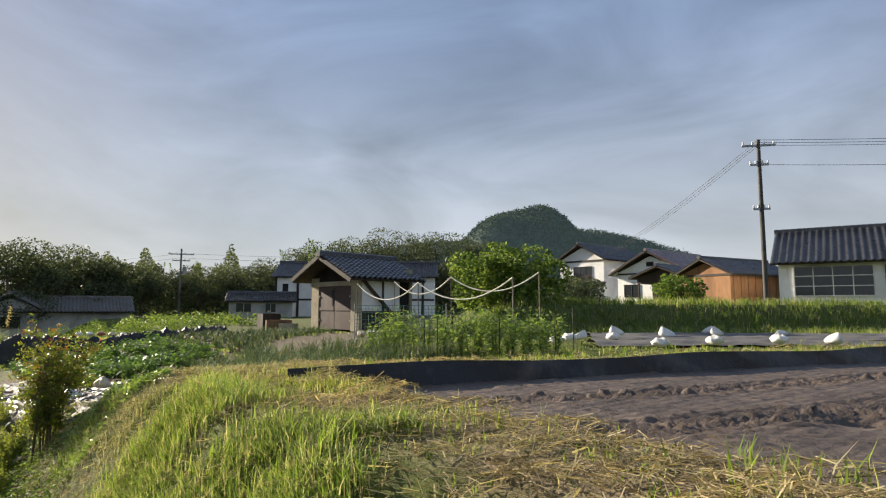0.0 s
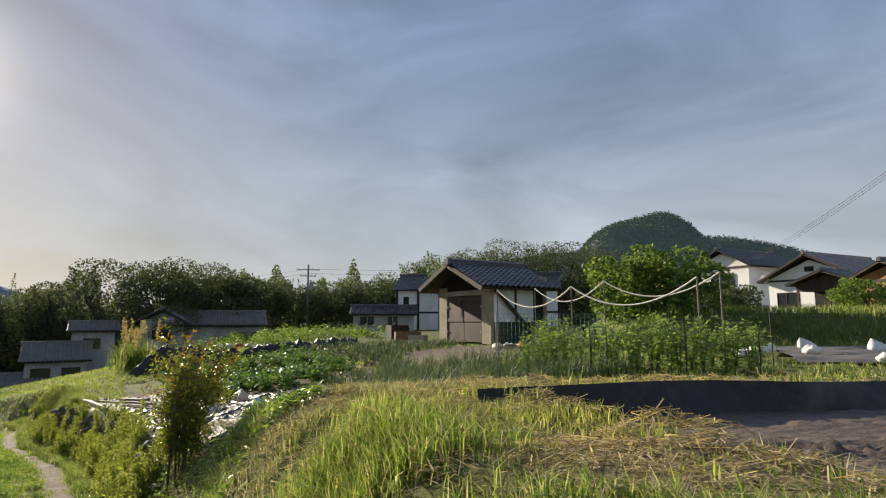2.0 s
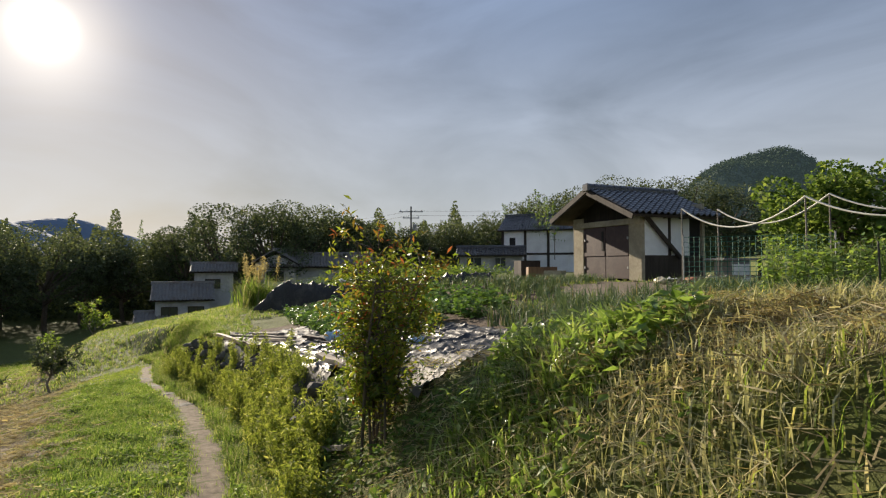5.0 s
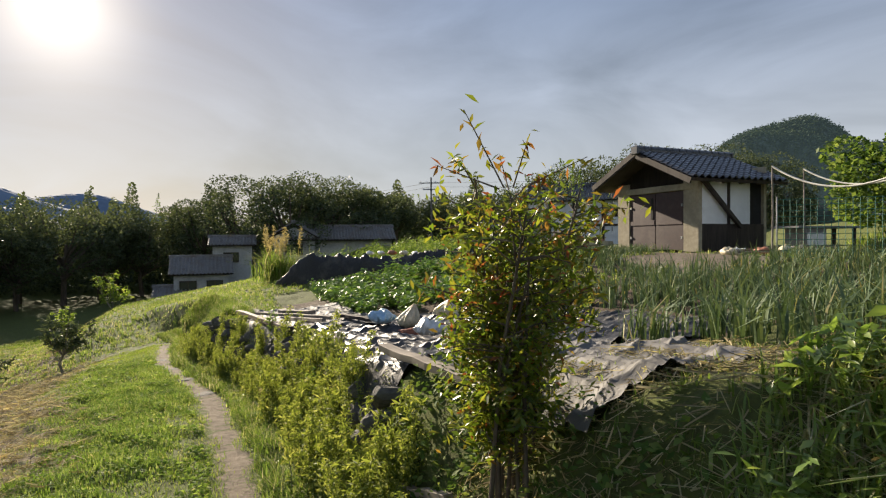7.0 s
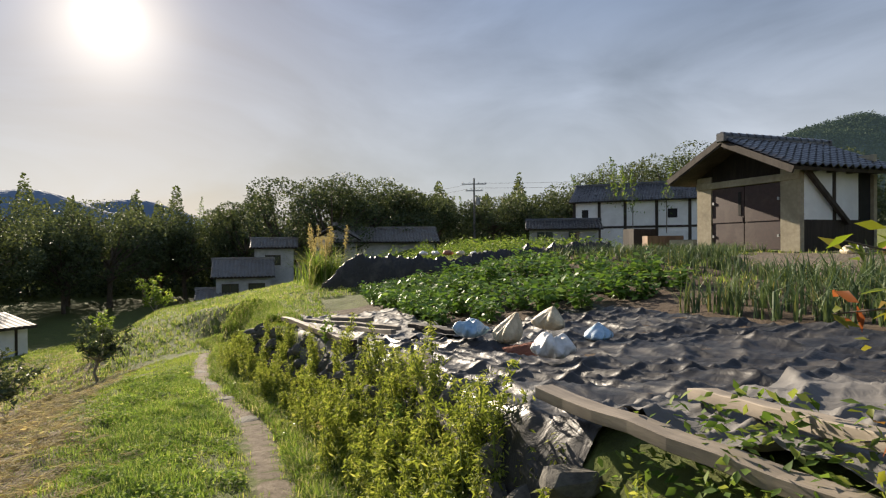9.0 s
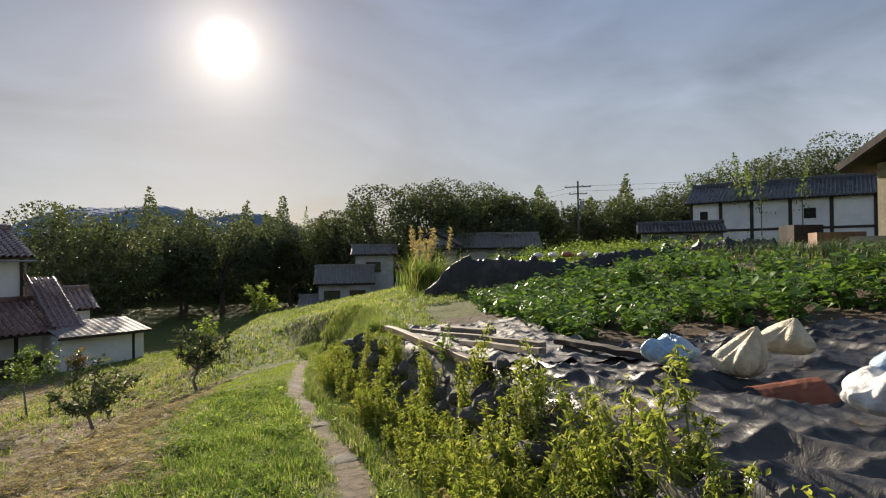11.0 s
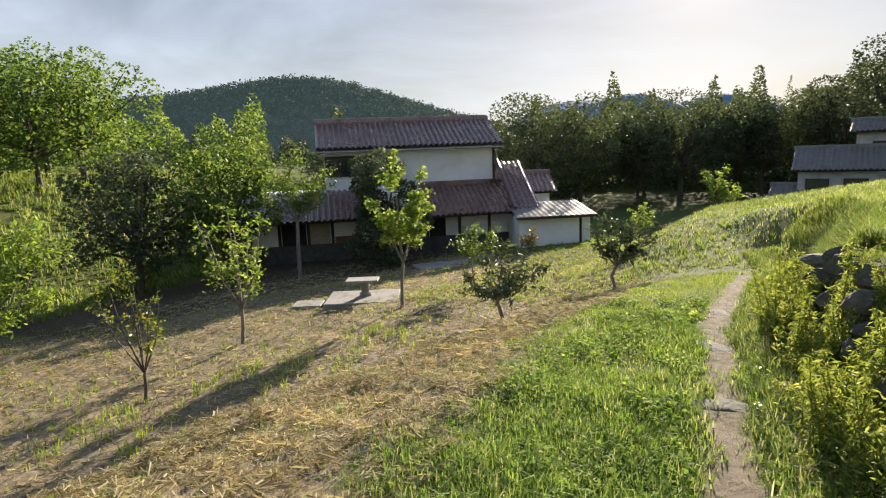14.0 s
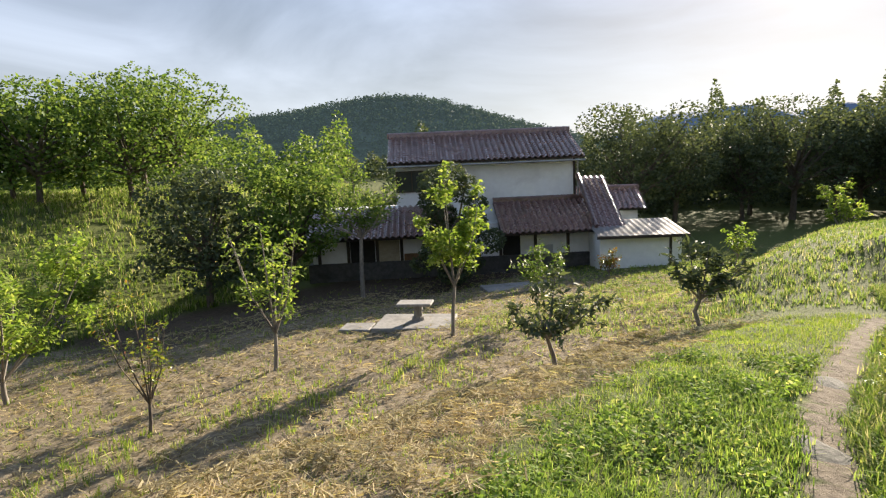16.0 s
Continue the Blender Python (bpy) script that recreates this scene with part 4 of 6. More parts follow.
def big_tree(x, y, top, width, material, label, seed, leaf=0.34, count=2600, base=None, group="woodland trees", squat=0.62):
    """A woodland tree: trunk, limbs to each lobe of the crown, a crown of leaf sprays with gaps."""
    r = np.random.default_rng(seed)
    z0 = float(ground(x, y)) if base is None else base
    h = top - z0
    e = thing("tree", pose(x, y, z0), label, "tree", group)
    n = 21
    lobes, limbs = [], [([(0, 0, -0.3), (r.normal(0, 0.1), r.normal(0, 0.1), h * 0.25), (r.normal(0, 0.2), r.normal(0, 0.2), h * 0.55)], [0.028 * h, 0.022 * h, 0.014 * h])]
    for i in range(n):
        a = i * 2.4 + r.uniform(-0.5, 0.5)
        u = (i + 0.5) / n
        rr = width * 0.5 * math.sqrt(1 - abs(u - 0.42) ** 1.6) * r.uniform(0.35, 0.92)
        cz = h * (1 - squat + squat * u * 0.88)
        sz = width * r.uniform(0.10, 0.19)
        c = (math.cos(a) * rr, math.sin(a) * rr, cz - sz * 0.2)
        lobes.append((*c, sz * 1.15, sz * 1.15, sz * 0.8))
        limbs.append(([(0, 0, h * 0.22 + 0.2 * h * u), (c[0] * 0.5, c[1] * 0.5, (h * 0.3 + c[2]) / 2), c], [0.013 * h, 0.009 * h, 0.004 * h]))
    lobes.append((0, 0, h - width * 0.18, width * 0.2, width * 0.2, width * 0.17))
    part("trunk", tube_mesh("trunk", limbs, 6), BARK, e)
    p = crown_points(lobes, count, r)
    v, f = leaves(p, leaf, r, 0.75, 0.2)
    part("crown", np_mesh("crown", v, f), material, e)
    return e


# x, y, height of the top, width
NORTH_WOOD = ((-36.2, 47.8, 7.0, 9), (-34.8, 52.3, 7.1, 10), (-33.4, 55.6, 6.1, 7), (-32.6, 61.9, 5.7, 8), (-27.8, 66, 5.9, 9), (-23.1, 68, 6.3, 9), (-18.0, 66, 6.6, 9), (-42.2, 48.6, 7.3, 9), (-38.6, 51.5, 6.5, 8), (-36.6, 57.7, 6.4, 9),
              (-9.5, 71.0, 10.0, 10), (-5.0, 73.0, 11.2, 11), (-0.2, 75.0, 11.4, 11), (4.8, 77.0, 10.4, 10), (-13.8, 75.0, 10.2, 10), (-18.0, 77.0, 9.3, 9))
WEST_WOOD = ((-53.6, 38.9, 5.0, 10), (-58.7, 38.4, 3.8, 9), (-54.4, 47.6, 4.3, 9), (-54.4, 53.5, 5.2, 8), (-52.9, 34.6, 2.4, 7), (-56.8, 46.7, 3.6, 8), (-55.4, 43.7, 3.9, 8), (-48.5, 50.0, 5.4, 8))
HOUSE_TREES = ((-49.7, 25.1, 4.2, 9.5), (-53.3, 29.5, 3.4, 8), (-50.5, 19.0, 1.6, 7), (-56.5, 12.0, 2.0, 9))
HILL_TREES = ((-43.4, -3.6, 6.3, 7.0), (-40.4, -4.5, 5.3, 7.5), (-37.8, -7.6, 5.5, 8), (-42.3, -8.1, 5.4, 7), (-36.4, -11.0, 5.8, 8), (-46.0, -6.5, 7.6, 7), (-39.0, -9.6, 4.6, 5))
for i, (x, y, t, w) in enumerate(NORTH_WOOD):
    big_tree(x, y, t, w, DARKLEAF, "dark evergreen tree at the edge of the wood", 100 + i, 0.21, 8500)
for i, (x, y, t, w) in enumerate(WEST_WOOD):
    big_tree(x, y, t, w, DARKLEAF, "dark broad tree in the valley wood", 140 + i, 0.21, 8500)
for i, (x, y, t, w) in enumerate(HOUSE_TREES):
    big_tree(x, y, t, w, DARKLEAF, "tall broadleaf tree behind the farmhouse", 160 + i, 0.21, 9500)
for i, (x, y, t, w) in enumerate(HILL_TREES):
    big_tree(x, y, t, w, MIDLEAF, "tall sunlit broadleaf tree on the hillside", 180 + i, 0.2, 4900, squat=0.7)


def far_wood(name, yaw0, yaw1, dist, z0, z1, n, leaf, material, label, seed):
    """Massed far woodland along an arc seen from the garden, with an uneven top."""
    r = np.random.default_rng(seed)
    yaw = np.radians(r.uniform(yaw0, yaw1, n))
    rad = dist * r.uniform(0.94, 1.12, n)
    crest = z1 + 0.16 * (z1 - z0) * (np.sin(yaw * 41 + seed) + np.sin(yaw * 97 + 2 * seed) + 0.6 * np.sin(yaw * 223))
    z = z0 + (crest - z0) * r.uniform(0, 1, n) ** 0.75
    p = np.stack([-5 - np.sin(yaw) * rad, 6 + np.cos(yaw) * rad, z], 1)
    v, f = leaves(p, leaf, r, 0.8, 0.2)
    return tagged(part(name, np_mesh(name, v, f), material), label, "woodland", kind="stuff")


far_wood("far_wood", -12, 30, 72, -1, 6.2, 42000, 0.36, DARKLEAF, "dense dark wood behind the garden", 1)
far_wood("far_wood", 28, 66, 74, -5, 4.6, 42000, 0.36, DARKLEAF, "dense dark wood across the valley", 2)
far_wood("far_wood", 64, 96, 66, -6, 2.4, 34000, 0.36, DARKLEAF, "dark valley thicket beyond the road", 3)


far_wood("far_wood", 92, 150, 56, -2, 3.6, 34000, 0.3, MIDLEAF, "green thicket behind the hillside trees", 4)


def thicket(yaw0, yaw1, dist, z0, top, seed):
    """A long uneven mass of undergrowth closing the wood behind its trees."""
    n, m = 160, 7
    yaw = np.radians(np.linspace(yaw0, yaw1, n))[:, None]
    w = np.linspace(0, 1, m)[None, :]
    crest = top + 0.5 * np.sin(yaw * 57 + seed) + 0.4 * np.sin(yaw * 131 + 2 * seed) + 0.3 * np.sin(yaw * 290)
    z = z0 + (crest - z0) * np.sin(np.pi * w) ** 0.45 + 0.25 * np.sin(yaw * 400 + 9 * w)
    rad = dist + 12 * w + 0.8 * np.sin(yaw * 210 + 5 * w)
    v = np.stack([-5 - np.sin(yaw) * rad, 6 + np.cos(yaw) * rad, z], -1).reshape(-1, 3)
    i, j = np.meshgrid(np.arange(n - 1), np.arange(m - 1), indexing="ij")
    f = np.stack([i * m + j, i * m + j + 1, (i + 1) * m + j + 1, (i + 1) * m + j], -1).reshape(-1, 4)
    tagged(part("thicket", np_mesh("thicket", v, f, True), UNDERWOOD), "dark undergrowth closing the wood", "woodland", kind="stuff")


UNDERWOOD = surface("woodland_undergrowth", (0.075, 0.1, 0.055), (0.04, 0.055, 0.03), 1.2, 0.95, 0.8, 0.3)
thicket(-14, 30, 82, -3, 4.6, 1)
thicket(28, 66, 84, -7, 3.0, 2)
thicket(62, 100, 78, -8, 0.8, 3)
thicket(96, 152, 66, -3, 2.2, 4)


def bamboo_stand(x, y, top, seed):
    r = np.random.default_rng(seed)
    z0 = top - 6.5
    e = thing("bamboo", pose(x, y, z0), "feathery pale bamboo rising over the wood", "bamboo", "bamboo stands")
    culms, pts = [], []
    for i in range(2):
        a, l = r.uniform(0, 6.28), r.uniform(0.2, 0.7)
        b = r.normal(0, 0.7, 2)
        h = 6.5 * r.uniform(0.82, 1.0)
        c = np.array([(b[0], b[1], 0), (b[0], b[1], h * 0.6), (b[0] + math.cos(a) * l, b[1] + math.sin(a) * l, h)])
        culms.append((c, [0.05, 0.04, 0.012]))
        u = r.uniform(0.3, 1.0, 130)
        q = np.stack([np.interp(u, (0, 0.6, 1), c[:, k]) for k in range(3)], 1)
        q += r.normal(0, 1, q.shape) * np.array([1, 1, 0.25]) * (0.62 * (1.04 - u))[:, None]
        pts.append(q)
    part("culms", tube_mesh("culms", culms, 5), GREYBARK, e)
    v, f = leaves(np.concatenate(pts), 0.3, r, 0.3, 0.1)
    part("leaves", np_mesh("leaves", v, f), MIDLEAF, e)


for i, (x, y, t) in enumerate(((-13.9, 60.4, 8.9), (-12.7, 62.7, 8.8), (-10.4, 59.1, 8.1), (-28.4, 74.0, 7.4), (-19.4, 70.3, 9.4), (-16.6, 68.7, 9.0), (-63.3, 59.1, 7.0), (-35.9, 76, 8.0), (-31.9, 78, 8.2), (-38.7, 75, 7.2))):
    bamboo_stand(x, y, t, 300 + i)


def hill(name, x, y, peak, rx, ry, material, label, seed, clumps=0, size=3.0, rot=0.0, power=1.0):
    """A wooded hill: uneven mound, with tree clumps along it."""
    r = np.random.default_rng(seed)
    u = np.linspace(-1.0, 1.0, 90)
    X, Y = np.meshgrid(u, u, indexing="ij")
    R = np.sqrt(X * X + Y * Y)

    def height(a, b):
        q = np.clip(1 - (a * a + b * b), 0, 1) ** power
        return peak * (q * (1 + 0.035 * np.sin(a * 9 + seed) + 0.05 * np.sin(b * 9 + a * 4)) + 0.014 * q * np.sin(a * 60) * np.sin(b * 55)) - 8

    co, si = math.cos(rot), math.sin(rot)

    def place(a, b):
        return x + co * a * rx - si * b * ry, y + si * a * rx + co * b * ry

    px, py = place(X, Y)
    v = np.stack([px, py, height(X, Y)], -1).reshape(-1, 3)
    i, j = np.meshgrid(np.arange(89), np.arange(89), indexing="ij")
    f = np.stack([i * 90 + j, (i + 1) * 90 + j, (i + 1) * 90 + j + 1, i * 90 + j + 1], -1).reshape(-1, 4)
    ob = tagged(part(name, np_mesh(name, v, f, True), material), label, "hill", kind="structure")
    if clumps:
        a, b = r.uniform(-1, 1, clumps), r.uniform(-1, 1, clumps)
        ok = a * a + b * b < 0.97
        a, b = a[ok], b[ok]
        qx, qy = place(a, b)
        c = np.stack([qx, qy, height(a, b)], 1)
        c = np.repeat(c, 7, 0)
        tall = np.repeat(r.uniform(0.6, 1.4, len(a)), 7)
        c += r.normal(0, 1, c.shape) * size * np.array([0.35, 0.35, 0.4]) + np.array([0, 0, 1.0]) * (size * 0.7 * tall)[:, None]
        lv, lf = leaves(c, size * 0.55, r, 0.8, 0.3)
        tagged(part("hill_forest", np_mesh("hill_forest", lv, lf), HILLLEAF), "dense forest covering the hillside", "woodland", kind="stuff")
    return ob


HILLMAT = surface("hazed_hill_undergrowth", (0.07, 0.10, 0.07), (0.045, 0.065, 0.045), 0.15, 0.95, 0.3, 0.5)
# haze over the hills, put in as a weak bluish glow of the surface
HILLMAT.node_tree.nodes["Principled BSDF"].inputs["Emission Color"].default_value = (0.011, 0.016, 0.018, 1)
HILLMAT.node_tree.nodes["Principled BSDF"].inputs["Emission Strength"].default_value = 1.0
# the ridges' base colour is blue to paint the air in front of them
RIDGEMAT = surface("haze_blue_ridge", (0.17, 0.25, 0.36), (0.14, 0.21, 0.32), 0.01, 0.95, 0.1, 0.5)
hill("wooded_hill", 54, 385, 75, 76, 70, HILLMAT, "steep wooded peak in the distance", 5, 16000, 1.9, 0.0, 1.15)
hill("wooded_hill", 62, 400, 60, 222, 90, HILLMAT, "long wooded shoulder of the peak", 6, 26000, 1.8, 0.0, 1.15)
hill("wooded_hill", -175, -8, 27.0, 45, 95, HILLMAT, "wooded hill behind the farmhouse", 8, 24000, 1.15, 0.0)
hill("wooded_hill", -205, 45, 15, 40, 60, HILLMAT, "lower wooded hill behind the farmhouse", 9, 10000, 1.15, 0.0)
hill("far_ridge", -900, 470, 92, 160, 260, RIDGEMAT, "far mountain ridge with blue haze in its colour", 10)
hill("far_ridge", -1000, 700, 95, 160, 330, RIDGEMAT, "far mountain ridge with blue haze in its colour", 11)
hill("far_ridge", -330, 1250, 75, 380, 160, RIDGEMAT, "far mountain ridge with blue haze in its colour", 12)
hill("wooded_hill", -40, 190, 18, 120, 50, HILLMAT, "wooded rise behind the garden", 13, 7000, 2.2)
hill("wooded_hill", 120, -190, 30, 190, 60, HILLMAT, "wooded rise behind the walker", 14, 1500, 4.0)

# ---- grass and weeds ----
def clear_of_path(x, y):
    s, d = frame_of(x, y)
    return (np.abs(d - path_centre(s)) > 0.14 + 0.08 * wav(x, y, 2.2)) | (s > 23.9)


def grass_patch(name, n, s0, s1, d0, d1, h, w, material, label, keep=None, lean=0.35, droop=0.35, tuft=1, spreadr=0.03, seed=1, beside=False):
    r = np.random.default_rng(seed)
    x, y, s, d = scatter(n // tuft, s0, s1, d0, d1, r)
    if beside:
        d = d + path_centre(s)
        x, y = from_frame(s, d)
    ok = clear_of_path(x, y) & (mud_distance(x, y) > 0.1)
    if keep is not None:
        ok &= keep(x, y, s, d, r)
    x, y = x[ok], y[ok]
    if tuft > 1:
        x, y = np.repeat(x, tuft), np.repeat(y, tuft)
        x, y = x + r.normal(0, spreadr, len(x)), y + r.normal(0, spreadr, len(y))
    hh = h * (1 + 0.4 * wav(x, y, 1.7)) if np.isscalar(h) else h
    v, f = blades(on_ground(x, y), hh, w, lean, droop, r)
    return tagged(part(name, np_mesh(name, v, f), material), label, "grass", kind="stuff")


def off(x, y, s, d, r):
    _, straw, soil = cover_masks(x, y)
    return r.uniform(size=len(x)) > np.maximum(straw * 0.9, soil)


def straw_litter(name, n, s0, s1, d0, d1, length, width, label, keep, seed):
    """Cut stalks lying on one another."""
    r = np.random.default_rng(seed)
    x, y, s, d = scatter(n, s0, s1, d0, d1, r)
    ok = clear_of_path(x, y) & (mud_distance(x, y) > 0.05) & keep(x, y, s, d, r)
    x, y = x[ok], y[ok]
    m = len(x)
    a = r.uniform(0, 2 * np.pi, m)
    t = np.stack([np.cos(a), np.sin(a), r.normal(0, 0.22, m)], 1)
    side = np.stack([-np.sin(a), np.cos(a), r.normal(0, 0.5, m)], 1)
    l = (length * r.uniform(0.4, 1.3, m))[:, None]
    w = (width * r.uniform(0.7, 1.3, m))[:, None]
    heap = 0.07 * np.maximum(0, wav(x, y, 2.6, seed)) + 0.06 * np.maximum(0, wav(x, y, 7.0, seed + 2.0)) + r.uniform(0.004, 0.03, m)
    p = on_ground(x, y, 0.0) + np.array([0, 0, 1.0]) * heap[:, None]
    e0, e1 = p - t * l / 2, p + t * l / 2
    g = np.stack([ground(e0[:, 0], e0[:, 1]), ground(e1[:, 0], e1[:, 1])], 1)
    e0[:, 2], e1[:, 2] = np.maximum(e0[:, 2], g[:, 0] + 0.003), np.maximum(e1[:, 2], g[:, 1] + 0.003)
    v = np.stack([e0 - side * w / 2, e0 + side * w / 2, e1 + side * w / 2, e1 - side * w / 2], 1).reshape(-1, 3)
    f = np.arange(m)[:, None] * 4 + np.array([[0, 1, 2, 3]])
    return tagged(part(name, np_mesh(name, v, f), STRAW), label, "straw", kind="stuff")


def strawy(x, y, s, d, r):
    return r.uniform(size=len(x)) < cover_masks(x, y)[1] * smooth01(-0.45, 0.1, wav(x, y, 5.5, 1.5))


def levee_strawy(x, y, s, d, r):
    return r.uniform(size=len(x)) < np.maximum(0.35, cover_masks(x, y)[1])


straw_litter("levee_straw", 150000, -3, 9, -5, -1.0, 0.11, 0.0042, "pale cut straw lying on the levee", levee_strawy, 6)
straw_litter("levee_straw", 30000, -3, 12, -13, -5, 0.16, 0.008, "pale cut straw lying on the levee", strawy, 16)
straw_litter("brow_straw", 150000, 6, 25, 1.0, 5.4, 0.13, 0.007, "dry mown straw lying on the bank", strawy, 5)
straw_litter("orchard_straw", 95000, 10, 36, 3.6, 18, 0.15, 0.012, "dry mown stalks in the orchard", strawy, 14)
# mown bank between path and brow
grass_patch("bank_grass", 200000, 3, 24, -0.6, 5, 0.055, 0.0055, GRASS, "short bright green grass beside the footpath", off, 0.4, 0.4, tuft=5, spreadr=0.04, seed=2)
grass_patch("lush_grass", 60000, 9, 20, 0.3, 2.2, 0.085, 0.008, CLOVER, "lush green clover and grass beside the footpath", lambda x, y, s, d, r: r.uniform(size=len(x)) < smooth01(-0.5, 0.3, wav(x, y, 0.8)) * smooth01(2.3, 1.0, d - path_centre(s)), 0.45, 0.45, tuft=7, spreadr=0.05, seed=3)
grass_patch("orchard_grass", 90000, 10, 40, 4.5, 20, 0.10, 0.014, GRASS, "patchy orchard grass", off, tuft=4, seed=4)
# levee and terrace edge near the paddy
grass_patch("levee_grass", 50000, -1, 9, -11, -0.4, 0.075, 0.007, TALLGRASS, "bright tufted grass on the levee", lambda x, y, s, d, r: r.uniform(size=len(x)) > 0.25 + 0.7 * cover_masks(x, y)[1], tuft=5, seed=7)
grass_patch("mud_edge_grass", 5000, -1, 7, -6, -1.5, 0.13, 0.009, TALLGRASS, "bright upright grass along the paddy edge", lambda x, y, s, d, r: (mud_distance(x, y) < 0.6) & (mud_distance(x, y) > 0.12), 0.2, 0.2, tuft=4, seed=17)
grass_patch("edge_grass", 34000, 2.0, 5.3, -2.1, -0.6, 0.17, 0.006, TALLGRASS, "long bright grass on the terrace edge", lambda x, y, s, d, r: r.uniform(size=len(x)) < smooth01(-0.15, 0.35, wav(x, y, 1.5)), 0.35, 0.6, tuft=10, spreadr=0.07, seed=8)
grass_patch("wall_weeds", 40000, 7.5, 26, -0.68, -0.2, 0.15, 0.010, TALLGRASS, "rank grass at the foot of the stone wall", None, 0.4, 0.5, tuft=6, seed=9, beside=True)
grass_patch("knoll_grass", 130000, 19, 46, -6, 10, 0.11, 0.013, TALLGRASS, "rough meadow grass on the knoll", lambda x, y, s, d, r: ((d > -1.6) & (d < -0.4)) | (s > 24.5), 0.4, 0.4, tuft=5, seed=10)
grass_patch("garden_grass", 40000, -2, 24, -26, -6, 0.12, 0.014, TALLGRASS, "grass round the vegetable garden", lambda x, y, s, d, r: (y < 23.5) & (r.uniform(size=len(x)) > cover_masks(x, y)[0]), tuft=5, seed=11)
grass_patch("rise_grass", 60000, -8, 24, -34, -17, 0.34, 0.022, TALLGRASS, "rough grass on the bank below the houses", lambda x, y, s, d, r: (y > 21.3) & (y < 27) & (x > 1), tuft=5, seed=12)
grass_patch("hillside_grass", 110000, 2, 42, 16, 44, 0.3, 0.032, TALLGRASS, "grass on the hillside above the orchard", lambda x, y, s, d, r: (-0.5 * (x + 30) - 0.85 * (y + 0.5)) > -1.5, tuft=5, seed=13)
grass_patch("orchard_tall_grass", 4500, 14, 22, 5.2, 9, 0.16, 0.011, GRASS, "long green grass below the brow", lambda x, y, s, d, r: r.uniform(size=len(x)) < smooth01(-0.1, 0.4, wav(x, y, 1.0)), tuft=6, seed=15)
grass_patch("lush_blades", 1200, 6.6, 7.6, -2.1, -1.3, 0.15, 0.012, LUSH, "broad lush blades on the terrace edge", None, 0.35, 0.7, tuft=7, spreadr=0.05, seed=18)
grass_patch("dry_bank_blades", 10000, 5.7, 7.5, -3.3, -1.35, 0.11, 0.006, DRYBLADE, "dry drooping blades on the bank", None, 0.5, 0.9, tuft=8, spreadr=0.06, seed=19)
grass_patch("mixed_bank_grass", 11000, 3.4, 5.9, -3.4, -0.9, 0.13, 0.006, PALEGRASS, "pale mixed grass on the terrace edge", lambda x, y, s, d, r: r.uniform(size=len(x)) < smooth01(-0.4, 0.2, wav(x, y, 1.3, 2.0)), 0.3, 0.5, tuft=8, spreadr=0.07, seed=23)
grass_patch("pale_bank_grass", 13000, 6.4, 9.2, -5.2, -2.3, 0.11, 0.008, PALEGRASS, "pale yellow upright grass beside the garlic", lambda x, y, s, d, r: s < 8.9 - 0.35 * (d + 5.2), 0.25, 0.3, tuft=7, spreadr=0.06, seed=20)
grass_patch("bank_weeds", 16000, 19, 26, -1.7, -0.9, 0.2, 0.011, TALLGRASS, "rank grass on the bank past the wall", None, 0.4, 0.5, tuft=6, seed=29, beside=True)

# ---- paddy, plastic film, wall ----
def plan(s, d, lift=0.0):
    x, y = from_frame(s, d)
    return Vector((x, y, float(ground(x, y)) + lift))


def wrinkle(x, y, k=0.0):
    """Creases of loose film: sharp folds in several directions."""
    w = 0.6 * np.sin(1.7 * x + 2.3 * y + k) + 0.5 * np.sin(3.1 * y - 1.1 * x + 2 * k)
    a = 1 - np.abs(np.sin(3.2 * x + 5.1 * y + 1.6 * w + k))
    b = 1 - np.abs(np.sin(-6.3 * x + 4.2 * y + 2.1 * w - k))
    c = 1 - np.abs(np.sin(10.7 * x + 12.9 * y + 2.7 * w + 3 * k))
    return 0.45 * a ** 2 + 0.3 * b ** 3 + 0.22 * c ** 2


def sheet(name, u, v, place, material, label, category="plastic film", kind="", thick=0.0):
    U, V = np.meshgrid(u, v, indexing="ij")
    pts = place(U, V).reshape(-1, 3)
    n, m = len(u), len(v)
    i, j = np.meshgrid(np.arange(n - 1), np.arange(m - 1), indexing="ij")
    f = np.stack([i * m + j, (i + 1) * m + j, (i + 1) * m + j + 1, i * m + j + 1], -1).reshape(-1, 4)
    return tagged(part(name, np_mesh(name, pts, f, True), material), label, category, kind=kind)


